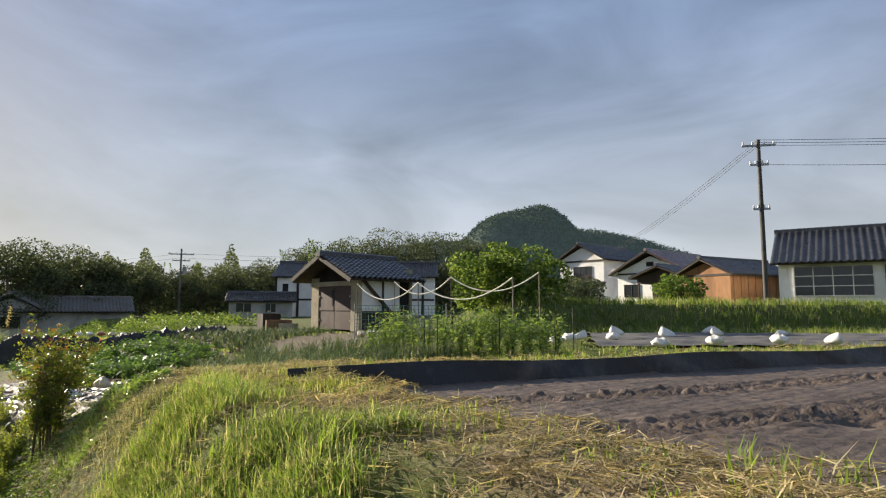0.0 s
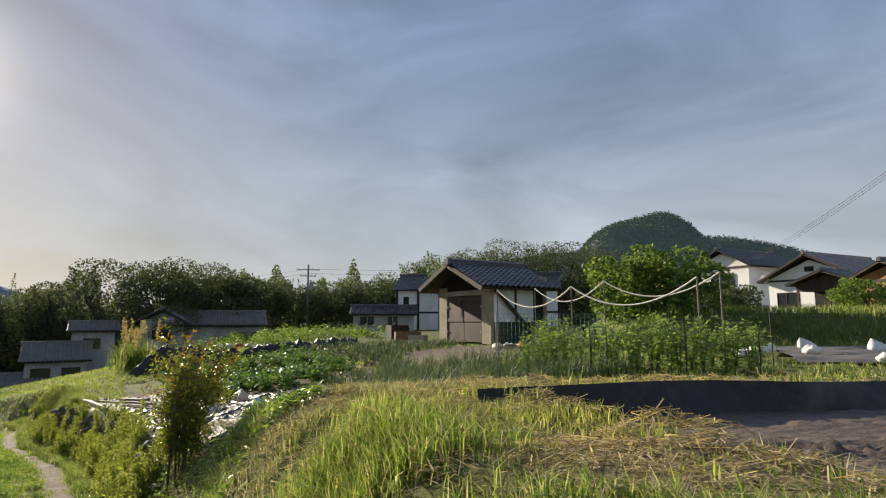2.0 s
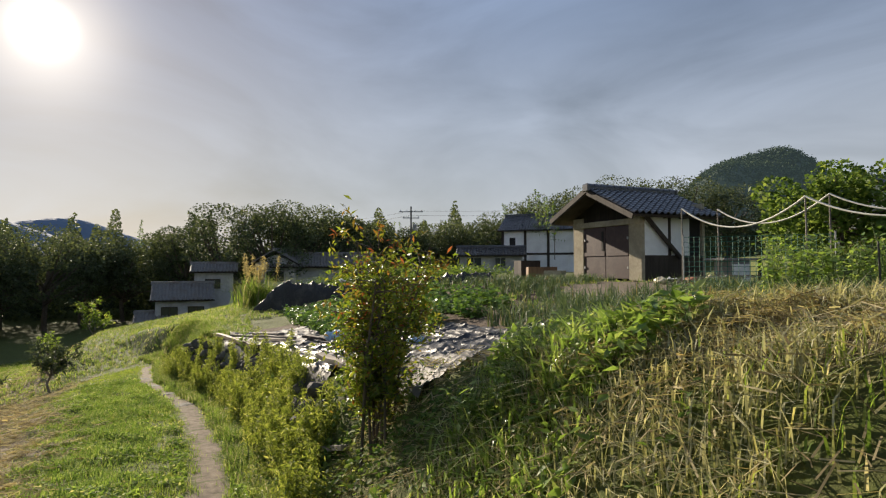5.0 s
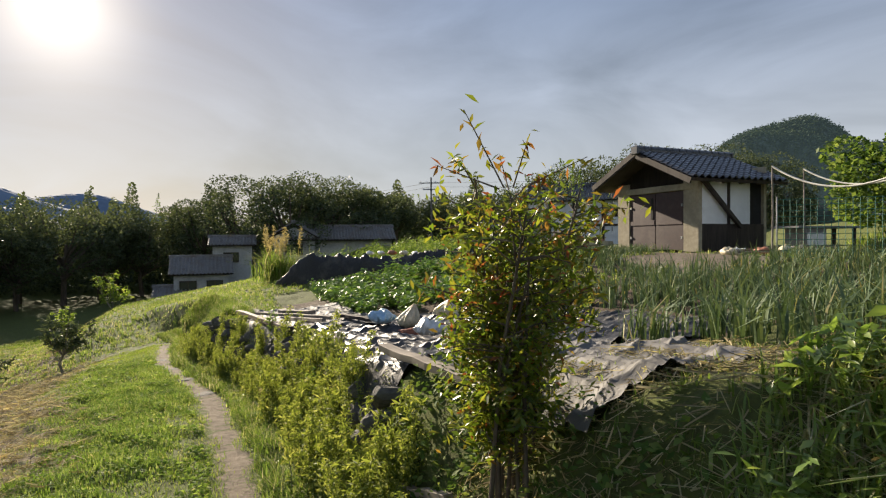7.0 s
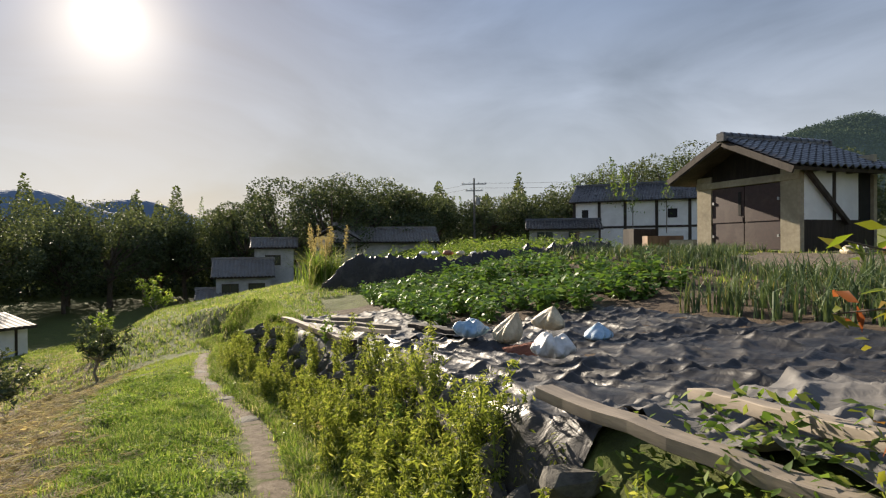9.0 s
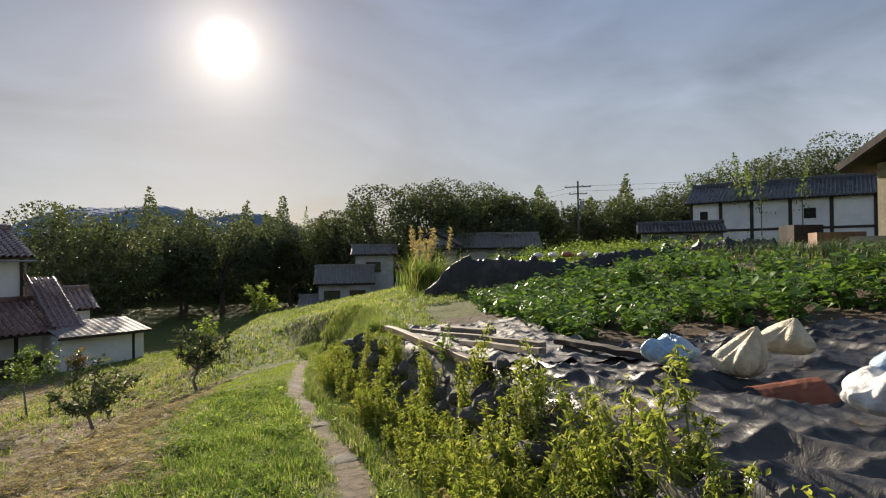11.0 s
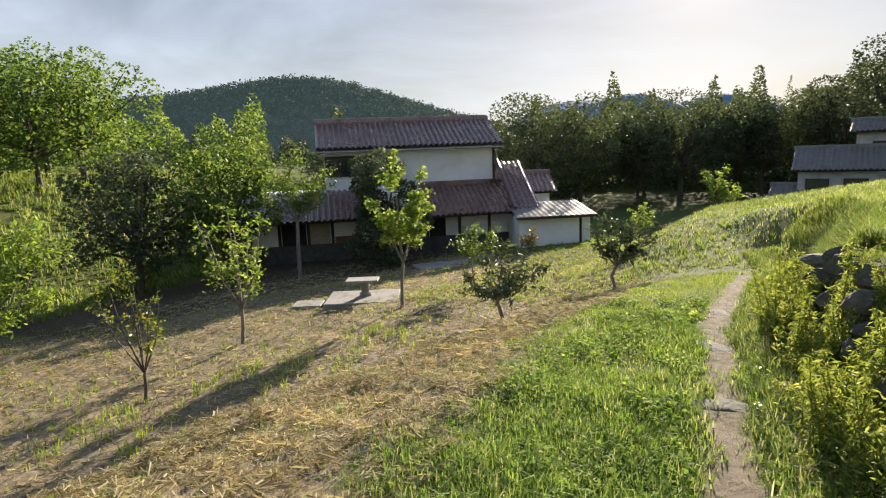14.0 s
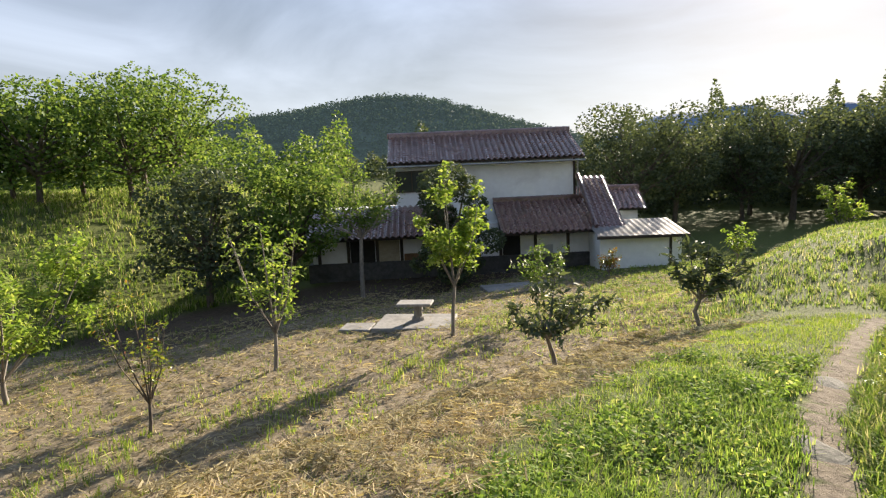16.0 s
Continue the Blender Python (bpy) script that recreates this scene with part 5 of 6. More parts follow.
def mud_place(U, V):
    c = [np.array(p) for p in MUD_CORNERS]
    p = (c[0] * (1 - U)[..., None] + c[1] * U[..., None]) * (1 - V)[..., None] + (c[3] * (1 - U)[..., None] + c[2] * U[..., None]) * V[..., None]
    x, y = p[..., 0], p[..., 1]
    rut = np.exp(-((V - 0.22 - 0.02 * np.sin(9 * U)) / 0.03) ** 2) + np.exp(-((V - 0.42 - 0.03 * np.sin(7 * U + 1)) / 0.04) ** 2)
    clod = np.maximum(0, wav(x, y, 5.3)) * np.maximum(0, wav(x, y, 2.1, 1.0)) + 0.5 * np.maximum(0, wav(x, y, 11.0)) * np.maximum(0, wav(x, y, 1.3, 3.0))
    pit = np.exp(-(((x - 3.1) / 0.28) ** 2 + ((y - 4.3) / 0.22) ** 2))
    churn = np.maximum(0, wav(x, y, 9.0)) * np.maximum(0, wav(x, y, 15.0, 2.0)) + 0.5 * np.abs(wav(x, y, 27.0))
    z = 0.68 + 0.012 * wav(x, y, 1.1) + 0.035 * clod + (rut + 0.12) * (0.11 * churn - 0.03 * (rut > 0.3)) - 0.1 * pit + 0.008 * wav(x, y, 23.0)
    return np.stack([x, y, z], -1)


sheet("mud_field", np.linspace(0, 1, 330), np.linspace(0, 1, 260), mud_place, MUD, "wet brown churned mud of a drained paddy field", "mud", "structure")


def levee_place(U, V):
    a, b = np.array(MUD_CORNERS[0]), np.array(MUD_CORNERS[1])
    t = U
    x = a[0] + (b[0] - a[0]) * t
    y = a[1] + (b[1] - a[1]) * t
    nx, ny = -(b[1] - a[1]), b[0] - a[0]
    l = math.hypot(nx, ny)
    out = -0.24 + 0.12 * V + 0.025 * np.sin(40 * t + 3 * V) + 0.02 * wrinkle(x * 2, y * 2 + V)
    return np.stack([x + nx / l * out, y + ny / l * out, 0.55 + 0.35 * V + 0.02 * np.sin(17 * t) * V], -1)


sheet("levee_film", np.linspace(-0.035, 1.0, 220), np.linspace(0, 1, 10), levee_place, FILM_BLACK, "black plastic film lining the paddy levee")


def film_place(k, amp, lift):
    def place(U, V):
        x, y = from_frame(U, V)
        base = ground(x, y)
        return np.stack([x, y, base + lift + amp * wrinkle(x, y, k) + 0.22 * amp * wrinkle(2.7 * x, 2.3 * y, k + 1.0)], -1)
    return place


sheet("mulch_film", np.linspace(10.1, 15.6, 300), np.linspace(-4.8, -1.05, 200), film_place(0.3, 0.095, 0.0), FILM_BLACK, "loose wrinkled black mulch film over a bare bed")
sheet("mulch_film", np.linspace(14.4, 19.6, 190), np.linspace(-2.6, -0.62, 80), film_place(1.7, 0.09, 0.03), FILM_GREY, "crumpled weathered silver film over a bare bed")
sheet("mulch_film", np.linspace(8.3, 10.4, 150), np.linspace(-3.0, -1.55, 120), film_place(2.9, 0.11, 0.02), FILM_GREY, "crumpled weathered silver film beside a shrub")


def rock_mesh(seed, sub=2):
    r = np.random.default_rng(seed)
    bm = bmesh.new()
    bmesh.ops.create_icosphere(bm, subdivisions=sub, radius=0.5)
    cuts = r.normal(size=(7, 3))
    cuts /= np.linalg.norm(cuts, axis=1)[:, None]
    for v in bm.verts:
        p = np.array(v.co)
        for c in cuts:
            over = p @ c - 0.34
            if over > 0:
                p = p - c * over * 0.85
        v.co = p * (1 + 0.05 * r.normal())
    me = bpy.data.meshes.new("stone")
    bm.to_mesh(me)
    bm.free()
    me.materials.append(STONE)
    return me


ROCKS = [rock_mesh(40 + i) for i in range(7)]
wall = tagged(new("stone_wall"), "dry stone retaining wall overgrown with weeds", "wall", kind="structure")
r = np.random.default_rng(21)
s = 10.0
while s < 19.4:
    w = r.uniform(0.16, 0.32)
    dc = float(path_centre(s))
    x, y = from_frame(s, dc - 0.62)
    zb = float(np.interp(s, PATH_S, PATH_Z))
    top = float(ground(*from_frame(s, dc - 1.25)))
    z = zb - 0.05
    while z < top - 0.1:
        h = r.uniform(0.1, 0.19)
        lean = 0.26 * (z - zb)
        if r.uniform() < 0.42:
            z += h
            continue
        x, y = from_frame(s + r.normal(0, 0.05), dc - 0.72 - lean + r.normal(0, 0.03))
        ob = new("stone", ROCKS[r.integers(7)])
        ob.matrix_world = pose(x, y, z + h / 2, 0, 0, 47 + r.normal(0, 14)) @ Matrix.Diagonal((w * 1.2, 0.22, h * 1.25, 1))
        ob.parent = wall
        z += h
    s += w
for sx, dx, lift, size in ((13.7, -1.05, 0.04, 0.25), (13.4, -0.95, 0.03, 0.27), (13.95, -1.1, 0.05, 0.2), (13.1, -1.0, 0.05, 0.24), (14.2, -1.0, 0.02, 0.18), (12.7, -1.05, 0.03, 0.22), (12.3, -0.95, 0.0, 0.2), (11.2, -1.0, 0.0, 0.16)):
    p = plan(sx, dx, lift)
    ob = new("loose_stone", ROCKS[int(sx * 7) % 7])
    ob.matrix_world = Matrix.Translation(p) @ pose(0, 0, 0, 8, 5, sx * 100) @ Matrix.Diagonal((size * 0.85, size * 0.7, size * 0.5, 1))
    tagged(ob, "rough pale grey stone on the wall edge", "stone", "loose stones")


def plank(a, b, w, t, material, label, roll=0.0):
    a, b = Vector(a), Vector(b)
    l = (b - a).length
    bm = bmesh.new()
    n = 9
    rings = []
    rr = np.random.default_rng(int(l * 100))
    for i in range(n):
        x = l * i / (n - 1)
        dy, dz = rr.normal(0, 0.006), rr.normal(0, 0.005)
        rings.append([bm.verts.new((x, yy * w / 2 + dy, zz * t / 2 + dz)) for yy, zz in ((-1, -0.85), (-0.9, -1), (0.9, -1), (1, -0.85), (1, 0.85), (0.9, 1), (-0.9, 1), (-1, 0.85))])
    for i in range(n - 1):
        for j in range(8):
            bm.faces.new((rings[i][j], rings[i][(j + 1) % 8], rings[i + 1][(j + 1) % 8], rings[i + 1][j]))
    bm.faces.new(rings[0])
    bm.faces.new(rings[-1][::-1])
    x = (b - a).normalized()
    y = Vector((0, 0, 1)).cross(x).normalized()
    m = Matrix((x, y, x.cross(y))).transposed().to_4x4()
    ob = part("plank", bm, material)
    ob.matrix_world = Matrix.Translation(a) @ m @ Matrix.Rotation(radians(roll), 4, "X")
    return tagged(ob, label, "plank", "loose planks")


plank((-12.3, 13.95, -0.55), (-8.9, 11.1, -0.31), 0.085, 0.075, PLANK, "long brown timber lying along the wall top")
plank((-11.6, 13.66, -0.52), (-8.92, 12.09, -0.28), 0.07, 0.05, GREYWOOD, "weathered grey batten on the film")
plank(plan(12.6, -1.2, 0.06), plan(10.2, -1.15, 0.06), 0.1, 0.05, GREYWOOD, "weathered grey board holding down the film")
plank(plan(12.5, -1.34, 0.07), plan(10.5, -1.1, 0.08), 0.07, 0.06, PLANK, "brown batten holding down the film")
plank(plan(18.2, -1.3, 0.12), plan(17.2, -1.75, 0.12), 0.16, 0.07, GREYWOOD, "short weathered board on the film")
plank(plan(16.2, -1.2, 0.11), plan(14.3, -1.5, 0.12), 0.06, 0.05, GREYWOOD, "weathered grey batten on the film")
plank(plan(15.1, -1.9, 0.12), plan(13.9, -2.3, 0.1), 0.1, 0.05, DARKWOOD, "dark damp board on the film")
plank(plan(10.4, -1.3, 0.12), plan(9.0, -1.5, 0.12), 0.09, 0.05, GREYWOOD, "weathered grey board under the shrub")
plank(plan(10.2, -1.9, 0.12), plan(9.1, -1.6, 0.14), 0.07, 0.05, GREYWOOD, "weathered grey board under the shrub")
plank(plan(9.9, -1.05, 0.1), plan(8.9, -1.2, 0.12), 0.05, 0.04, GREYWOOD, "weathered grey batten under the shrub")


def sack_mesh(seed, cone):
    r = np.random.default_rng(seed)
    bm = bmesh.new()
    bmesh.ops.create_icosphere(bm, subdivisions=5 if seed < 10 else 3, radius=0.5)
    ph = r.uniform(0, 6, 6)
    for v in bm.verts:
        x, y, z = v.co
        a = math.atan2(y, x)
        u = z + 0.5
        if cone:
            k = max(0.05, 1.12 - u) ** 0.7 * (1 + 0.2 * math.sin(2 * a + ph[0]) + 0.12 * math.sin(3 * a + ph[1] + 2 * u) + 0.05 * math.sin(8 * a + ph[2] - 5 * u))
            x, y = x * k * 1.2 + 0.32 * u * u, y * k * 1.0 - 0.16 * u
            z = u * 0.95 + 0.06 * math.sin(3 * a + ph[2]) * u
        else:
            k = 1 + 0.09 * math.sin(5 * a + ph[0] + 5 * u) + 0.06 * math.sin(11 * a + ph[1] - 6 * u) + 0.1 * math.sin(2 * a + ph[5])
            x, y = x * k * 1.1, y * k
            z = max(0.0, u * 0.72 + 0.1 * math.sin(3 * a + ph[3]) * u + 0.07 * math.sin(11 * x + 5 * y + ph[4]) * u + 0.05 * abs(math.sin(14 * y + ph[2])) * u)
        v.co = (x, y, max(z, 0.0))
    for f in bm.faces:
        f.smooth = True
    me = bpy.data.meshes.new("sack")
    bm.to_mesh(me)
    bm.free()
    return me


def sack(p, size, material, label, seed, cone=False, rz=0.0, squash=1.0, group="weighting bags"):
    me = sack_mesh(seed, cone)
    ob = part("bag", me, material)
    ob.matrix_world = Matrix.Translation(p) @ pose(0, 0, 0, 0, 0, rz) @ Matrix.Diagonal((size, size, size * squash, 1))
    return tagged(ob, label, "bag", group)


sack((-7.27, 11.3, -0.24), 0.27, CREAMBAG, "upright cream sack with a pinched top on black film", 1, True, 20, 1.15)
sack((-7.1, 12.2, -0.22), 0.36, CREAMBAG, "slumped cream sack on black film", 2, True, -30, 0.75)
sack((-7.7, 11.4, -0.22), 0.29, BLUEBAG, "crumpled pale blue sack on black film", 3, False, 30, 0.75)
sack((-6.6, 10.4, -0.16), 0.28, WHITEPLASTIC, "round white and blue sack on black film", 4, False, 10, 0.8)
sack((-6.5, 11.7, -0.22), 0.28, BLUEBAG, "small pale blue sack on black film", 5, True, 120, 0.6)
r = np.random.default_rng(5)
bm = bmesh.new()
nx, ny = 12, 6
grid = [[bm.verts.new(((i / nx - 0.5) * 0.34, (j / ny - 0.5) * 0.26, 0.05 * math.sin(math.pi * j / ny) + 0.002 * r.normal())) for j in range(ny + 1)] for i in range(nx + 1)]
for i in range(nx):
    for j in range(ny):
        bm.faces.new((grid[i][j], grid[i + 1][j], grid[i + 1][j + 1], grid[i][j + 1]))
bmesh.ops.solidify(bm, geom=bm.faces[:], thickness=0.03)
clay = part("roof_tile", bm, TERRACOTTA)
clay.matrix_world = pose(-6.98, 10.85, -0.21, 14, -8, 35)
tagged(clay, "orange clay roof tile lying on black film", "roof tile")

# ---- crops ----
def bush_mesh(seed, n, radius, height, leaf, aspect=0.6, stems=6):
    r = np.random.default_rng(seed)
    st, pts = [], []
    for i in range(stems):
        a = r.uniform(0, 6.28)
        e = np.array([math.cos(a) * radius * r.uniform(0.3, 0.9), math.sin(a) * radius * r.uniform(0.3, 0.9), height * r.uniform(0.6, 1.0)])
        c = np.array([(0, 0, -0.05), e * np.array([0.35, 0.35, 0.5]), e])
        st.append((c, [0.009, 0.007, 0.004]))
        k = n // stems
        u = r.uniform(0.15, 1.05, k)
        q = np.stack([np.interp(u, (0, 0.5, 1.05), c[:, j]) for j in range(3)], 1)
        pts.append(q + r.normal(0, 1, q.shape) * radius * np.array([0.3, 0.3, 0.16]))
    p = np.concatenate(pts)
    p[:, 2] = np.maximum(p[:, 2], 0.03)
    v, f = leaves(p, leaf, r, aspect, 0.9)
    return tube_mesh("stems", st, 5), np_mesh("leaves", v, f)


def plant_kind(name, label, category, group, meshes, material, stem_mat):
    protos = []
    for i, (st, lv) in enumerate(meshes):
        st.materials.append(stem_mat)
        lv.materials.append(material)
        protos.append((st, lv))

    def put(x, y, z, rz, k):
        st, lv = protos[int(k * 997) % len(protos)]
        e = thing(name, pose(x, y, z, 0, 0, rz) @ Matrix.Diagonal((k, k, k, 1)), label, category, group)
        new("stem", st).parent = e
        new("foliage", lv).parent = e
        return e
    return put


GREENSTEM = surface("green_stem", (0.16, 0.22, 0.06), (0.09, 0.13, 0.035), 20, 0.7, 0.2, 0.003)
r = np.random.default_rng(31)
potato = plant_kind("potato_plant", "leafy green potato plant in the garden bed", "plant", "potato plants", [bush_mesh(60 + i, 150, 0.3, 0.42, 0.12, 0.62, 8) for i in range(4)], POTATO, GREENSTEM)
for row, (d0, s0, s1) in enumerate(((-2.75, 16.6, 23.2), (-3.4, 16.1, 23.0), (-4.05, 15.7, 22.6), (-4.7, 15.5, 22.0), (-5.35, 15.2, 21.4), (-6.0, 15.1, 20.8))):
    for s in np.arange(s0, s1, 0.42):
        p = plan(s + r.normal(0, 0.06), d0 + r.normal(0, 0.08))
        potato(p.x, p.y, p.z, r.uniform(0, 360), r.uniform(0.8, 1.1))


def garlic_rows(name, s0, s1, d0, d1, rows, per_m, h, seed):
    rr = np.random.default_rng(seed)
    xs, ys = [], []
    for d in np.linspace(d0, d1, rows):
        n = int((s1 - s0) * per_m)
        s = rr.uniform(s0, s1, n)
        x, y = from_frame(s, d + rr.normal(0, 0.03, n))
        xs.append(np.repeat(x, 5))
        ys.append(np.repeat(y, 5))
    x, y = np.concatenate(xs), np.concatenate(ys)
    x, y = x + rr.normal(0, 0.015, len(x)), y + rr.normal(0, 0.015, len(y))
    ok = cover_masks(x, y)[0] < 0.3
    x, y = x[ok], y[ok]
    v, f = blades(on_ground(x, y), h, 0.017, 0.28, 0.6, rr)
    tagged(part(name, np_mesh(name, v, f), GARLIC), "rows of tall blue-green garlic leaves", "garlic", kind="stuff")


garlic_rows("garlic_bed", 8.4, 10.2, -8.2, -3.2, 15, 15, 0.46, 3)
garlic_rows("garlic_bed", 10.2, 14.0, -8.2, -5.0, 10, 15, 0.46, 6)
garlic_rows("garlic_bed", 13.6, 21.5, -12.5, -6.8, 16, 13, 0.3, 4)

# black film mound with a row of weighting bags behind the potatoes
MA, MB = np.array((26.2, -2.3)), np.array((20.6, -9.0))


def mound_place(U, V):
    s = MA[0] + (MB[0] - MA[0]) * U + 0.8 * (V - 0.5) * 1.6
    d = MA[1] + (MB[1] - MA[1]) * U - 0.62 * (V - 0.5) * 1.6 * -1
    x, y = from_frame(s, d)
    hump = np.sin(np.pi * np.clip(V, 0, 1)) ** 0.7 * np.clip(np.minimum(U, 1 - U) * 12, 0, 1) ** 0.6
    return np.stack([x, y, ground(x, y) - 0.04 + hump * np.maximum(0.25, 0.32 + 0.05 * np.sin(9 * U) - ground(x, y)) + 0.2 * wrinkle(x, y, 5.0) + 0.1 * wrinkle(x * 2.3, y * 2.3, 2.0) + 0.1 * hump * wav(x, y, 2.3)], -1)


sheet("mulch_mound", np.linspace(0, 1, 260), np.linspace(0, 1, 60), mound_place, FILM_BLACK, "long mound covered with wrinkled black film", "film mound")
r = np.random.default_rng(8)
for i, u in enumerate(np.linspace(0.4, 1.25, 20)):
    s, d = MA + (MB - MA) * u + np.array((0.55, 0.3))
    p = plan(s, d, 0.0)
    p.z = max(p.z, 0.4)
    sack(p, r.uniform(0.2, 0.28), (WHITEPLASTIC, WHITEPLASTIC, TERRACOTTA, CREAMBAG)[i % 4], ("white polythene bag", "white polythene bag", "red-brown bag", "pale sack")[i % 4] + " in the row holding down film", 20 + i, False, r.uniform(0, 360), 0.75)


def leaf_bank(name, n, s0, s1, d0, d1, h, leaf, material, label, seed, keep=None, aspect=0.5, beside=False, fade=99.0):
    """Low leafy growth gathered in clumps."""
    rr = np.random.default_rng(seed)
    x, y, s, d = scatter(n, s0, s1, d0, d1, rr)
    if beside:
        x, y = from_frame(s, d + path_centre(s))
    dens = smooth01(-0.35, 0.25, wav(x, y, 2.3, seed)) 
    ok = (rr.uniform(size=n) < dens * smooth01(fade + 0.9, fade, d)) & clear_of_path(x, y)
    if keep is not None:
        ok &= keep(x, y, s, d)
    x, y = x[ok], y[ok]
    hh = h * (0.5 + 0.5 * wav(x, y, 3.1, seed + 1.0)).clip(0.12, 1)
    p = on_ground(x, y)
    p[:, 2] += hh * rr.uniform(0, 1, len(x)) ** 0.7
    v, f = leaves(p, leaf, rr, aspect, 0.5)
    return tagged(part(name, np_mesh(name, v, f), material), label, "weeds", kind="stuff")


leaf_bank("wall_herbs", 65000, 8.0, 22, -0.98, -0.28, 0.26, 0.03, YELLOWWEED, "yellow-green weeds climbing the stone wall", 1, aspect=0.35, beside=True)
leaf_bank("path_herbs", 12000, 9, 24, -0.6, -0.18, 0.14, 0.04, LUSH, "bright low weeds beside the footpath", 2, beside=True)
leaf_bank("clover", 60000, 8.5, 21, 0.2, 2.1, 0.11, 0.04, CLOVER, "lush green clover beside the footpath", 3, aspect=0.6, beside=True, fade=1.2)
leaf_bank("shrub_foot_weeds", 9000, 6.0, 10.0, -1.65, -0.5, 0.32, 0.045, WEED, "dark leafy weeds on the bank below the shrub", 4)
leaf_bank("lush_weeds", 2600, 6.4, 7.6, -2.1, -1.3, 0.2, 0.075, LUSH, "lush broad-leaved weeds on the terrace edge", 5, aspect=0.4)
leaf_bank("asparagus_rows", 12000, 28, 34, -10.2, -4, 1.0, 0.12, MIDLEAF, "tall feathery green crop behind the mound", 6, aspect=0.3)
leaf_bank("low_hedge", 9000, 30, 42, -16, -8, 0.9, 0.18, MIDLEAF, "low green hedge beyond the garden", 7)

def sprig_mesh(seed, stalks=5):
    """Upright leafy stalks with narrow leaves all the way up."""
    rr = np.random.default_rng(seed)
    st, pts = [], []
    for i in range(stalks):
        h = rr.uniform(0.28, 0.62)
        b, a = rr.normal(0, 0.05, 2), rr.uniform(0, 6.28)
        c = np.array([(b[0], b[1], -0.08), (b[0] + 0.02 * math.cos(a), b[1] + 0.02 * math.sin(a), h * 0.55), (b[0] + 0.09 * math.cos(a), b[1] + 0.09 * math.sin(a), h)])
        st.append((c, [0.005, 0.004, 0.002]))
        u = rr.uniform(0.12, 1.03, int(110 * h / 0.45))
        q = np.stack([np.interp(u, (0, 0.5, 1.03), c[:, k]) for k in range(3)], 1)
        pts.append(q + rr.normal(0, 1, q.shape) * np.array([0.03, 0.03, 0.012]) * (1.25 - 0.7 * u)[:, None])
    v, f = leaves(np.concatenate(pts), 0.046, rr, 0.26, 0.1)
    return tube_mesh("stems", st, 5), np_mesh("leaves", v, f)


sprig = plant_kind("wall_weed", "yellow-green leafy weed growing from the stone wall", "weed", "wall weeds", [sprig_mesh(500 + i) for i in range(6)], YELLOWWEED, GREENSTEM)
r = np.random.default_rng(91)
for k in range(440):
    ss = r.uniform(8.6, 20.8) if k < 330 else r.uniform(10.5, 15.0)
    dq = -r.choice((0.5, 0.58, 0.66, 0.74, 0.82), p=(0.12, 0.24, 0.28, 0.22, 0.14)) + r.normal(0, 0.025)
    x, y = from_frame(ss, float(path_centre(ss)) + dq)
    if wav(x, y, 2.4, 0.7) > -0.3:
        sprig(float(x), float(y), float(ground(x, y)), r.uniform(0, 360), r.uniform(0.65, 1.1))

rank = plant_kind("rank_weed", "lush broad-leaved weed on the terrace edge", "weed", "rank weeds", [bush_mesh(540 + i, 120, 0.17, 0.46, 0.085, 0.34, 7) for i in range(4)], LUSH, GREENSTEM)
for k in range(6):
    ss, d = r.uniform(6.9, 7.5), r.uniform(-1.75, -1.2)
    p = plan(ss, d)
    rank(p.x, p.y, p.z, r.uniform(0, 360), r.uniform(0.45, 0.75))

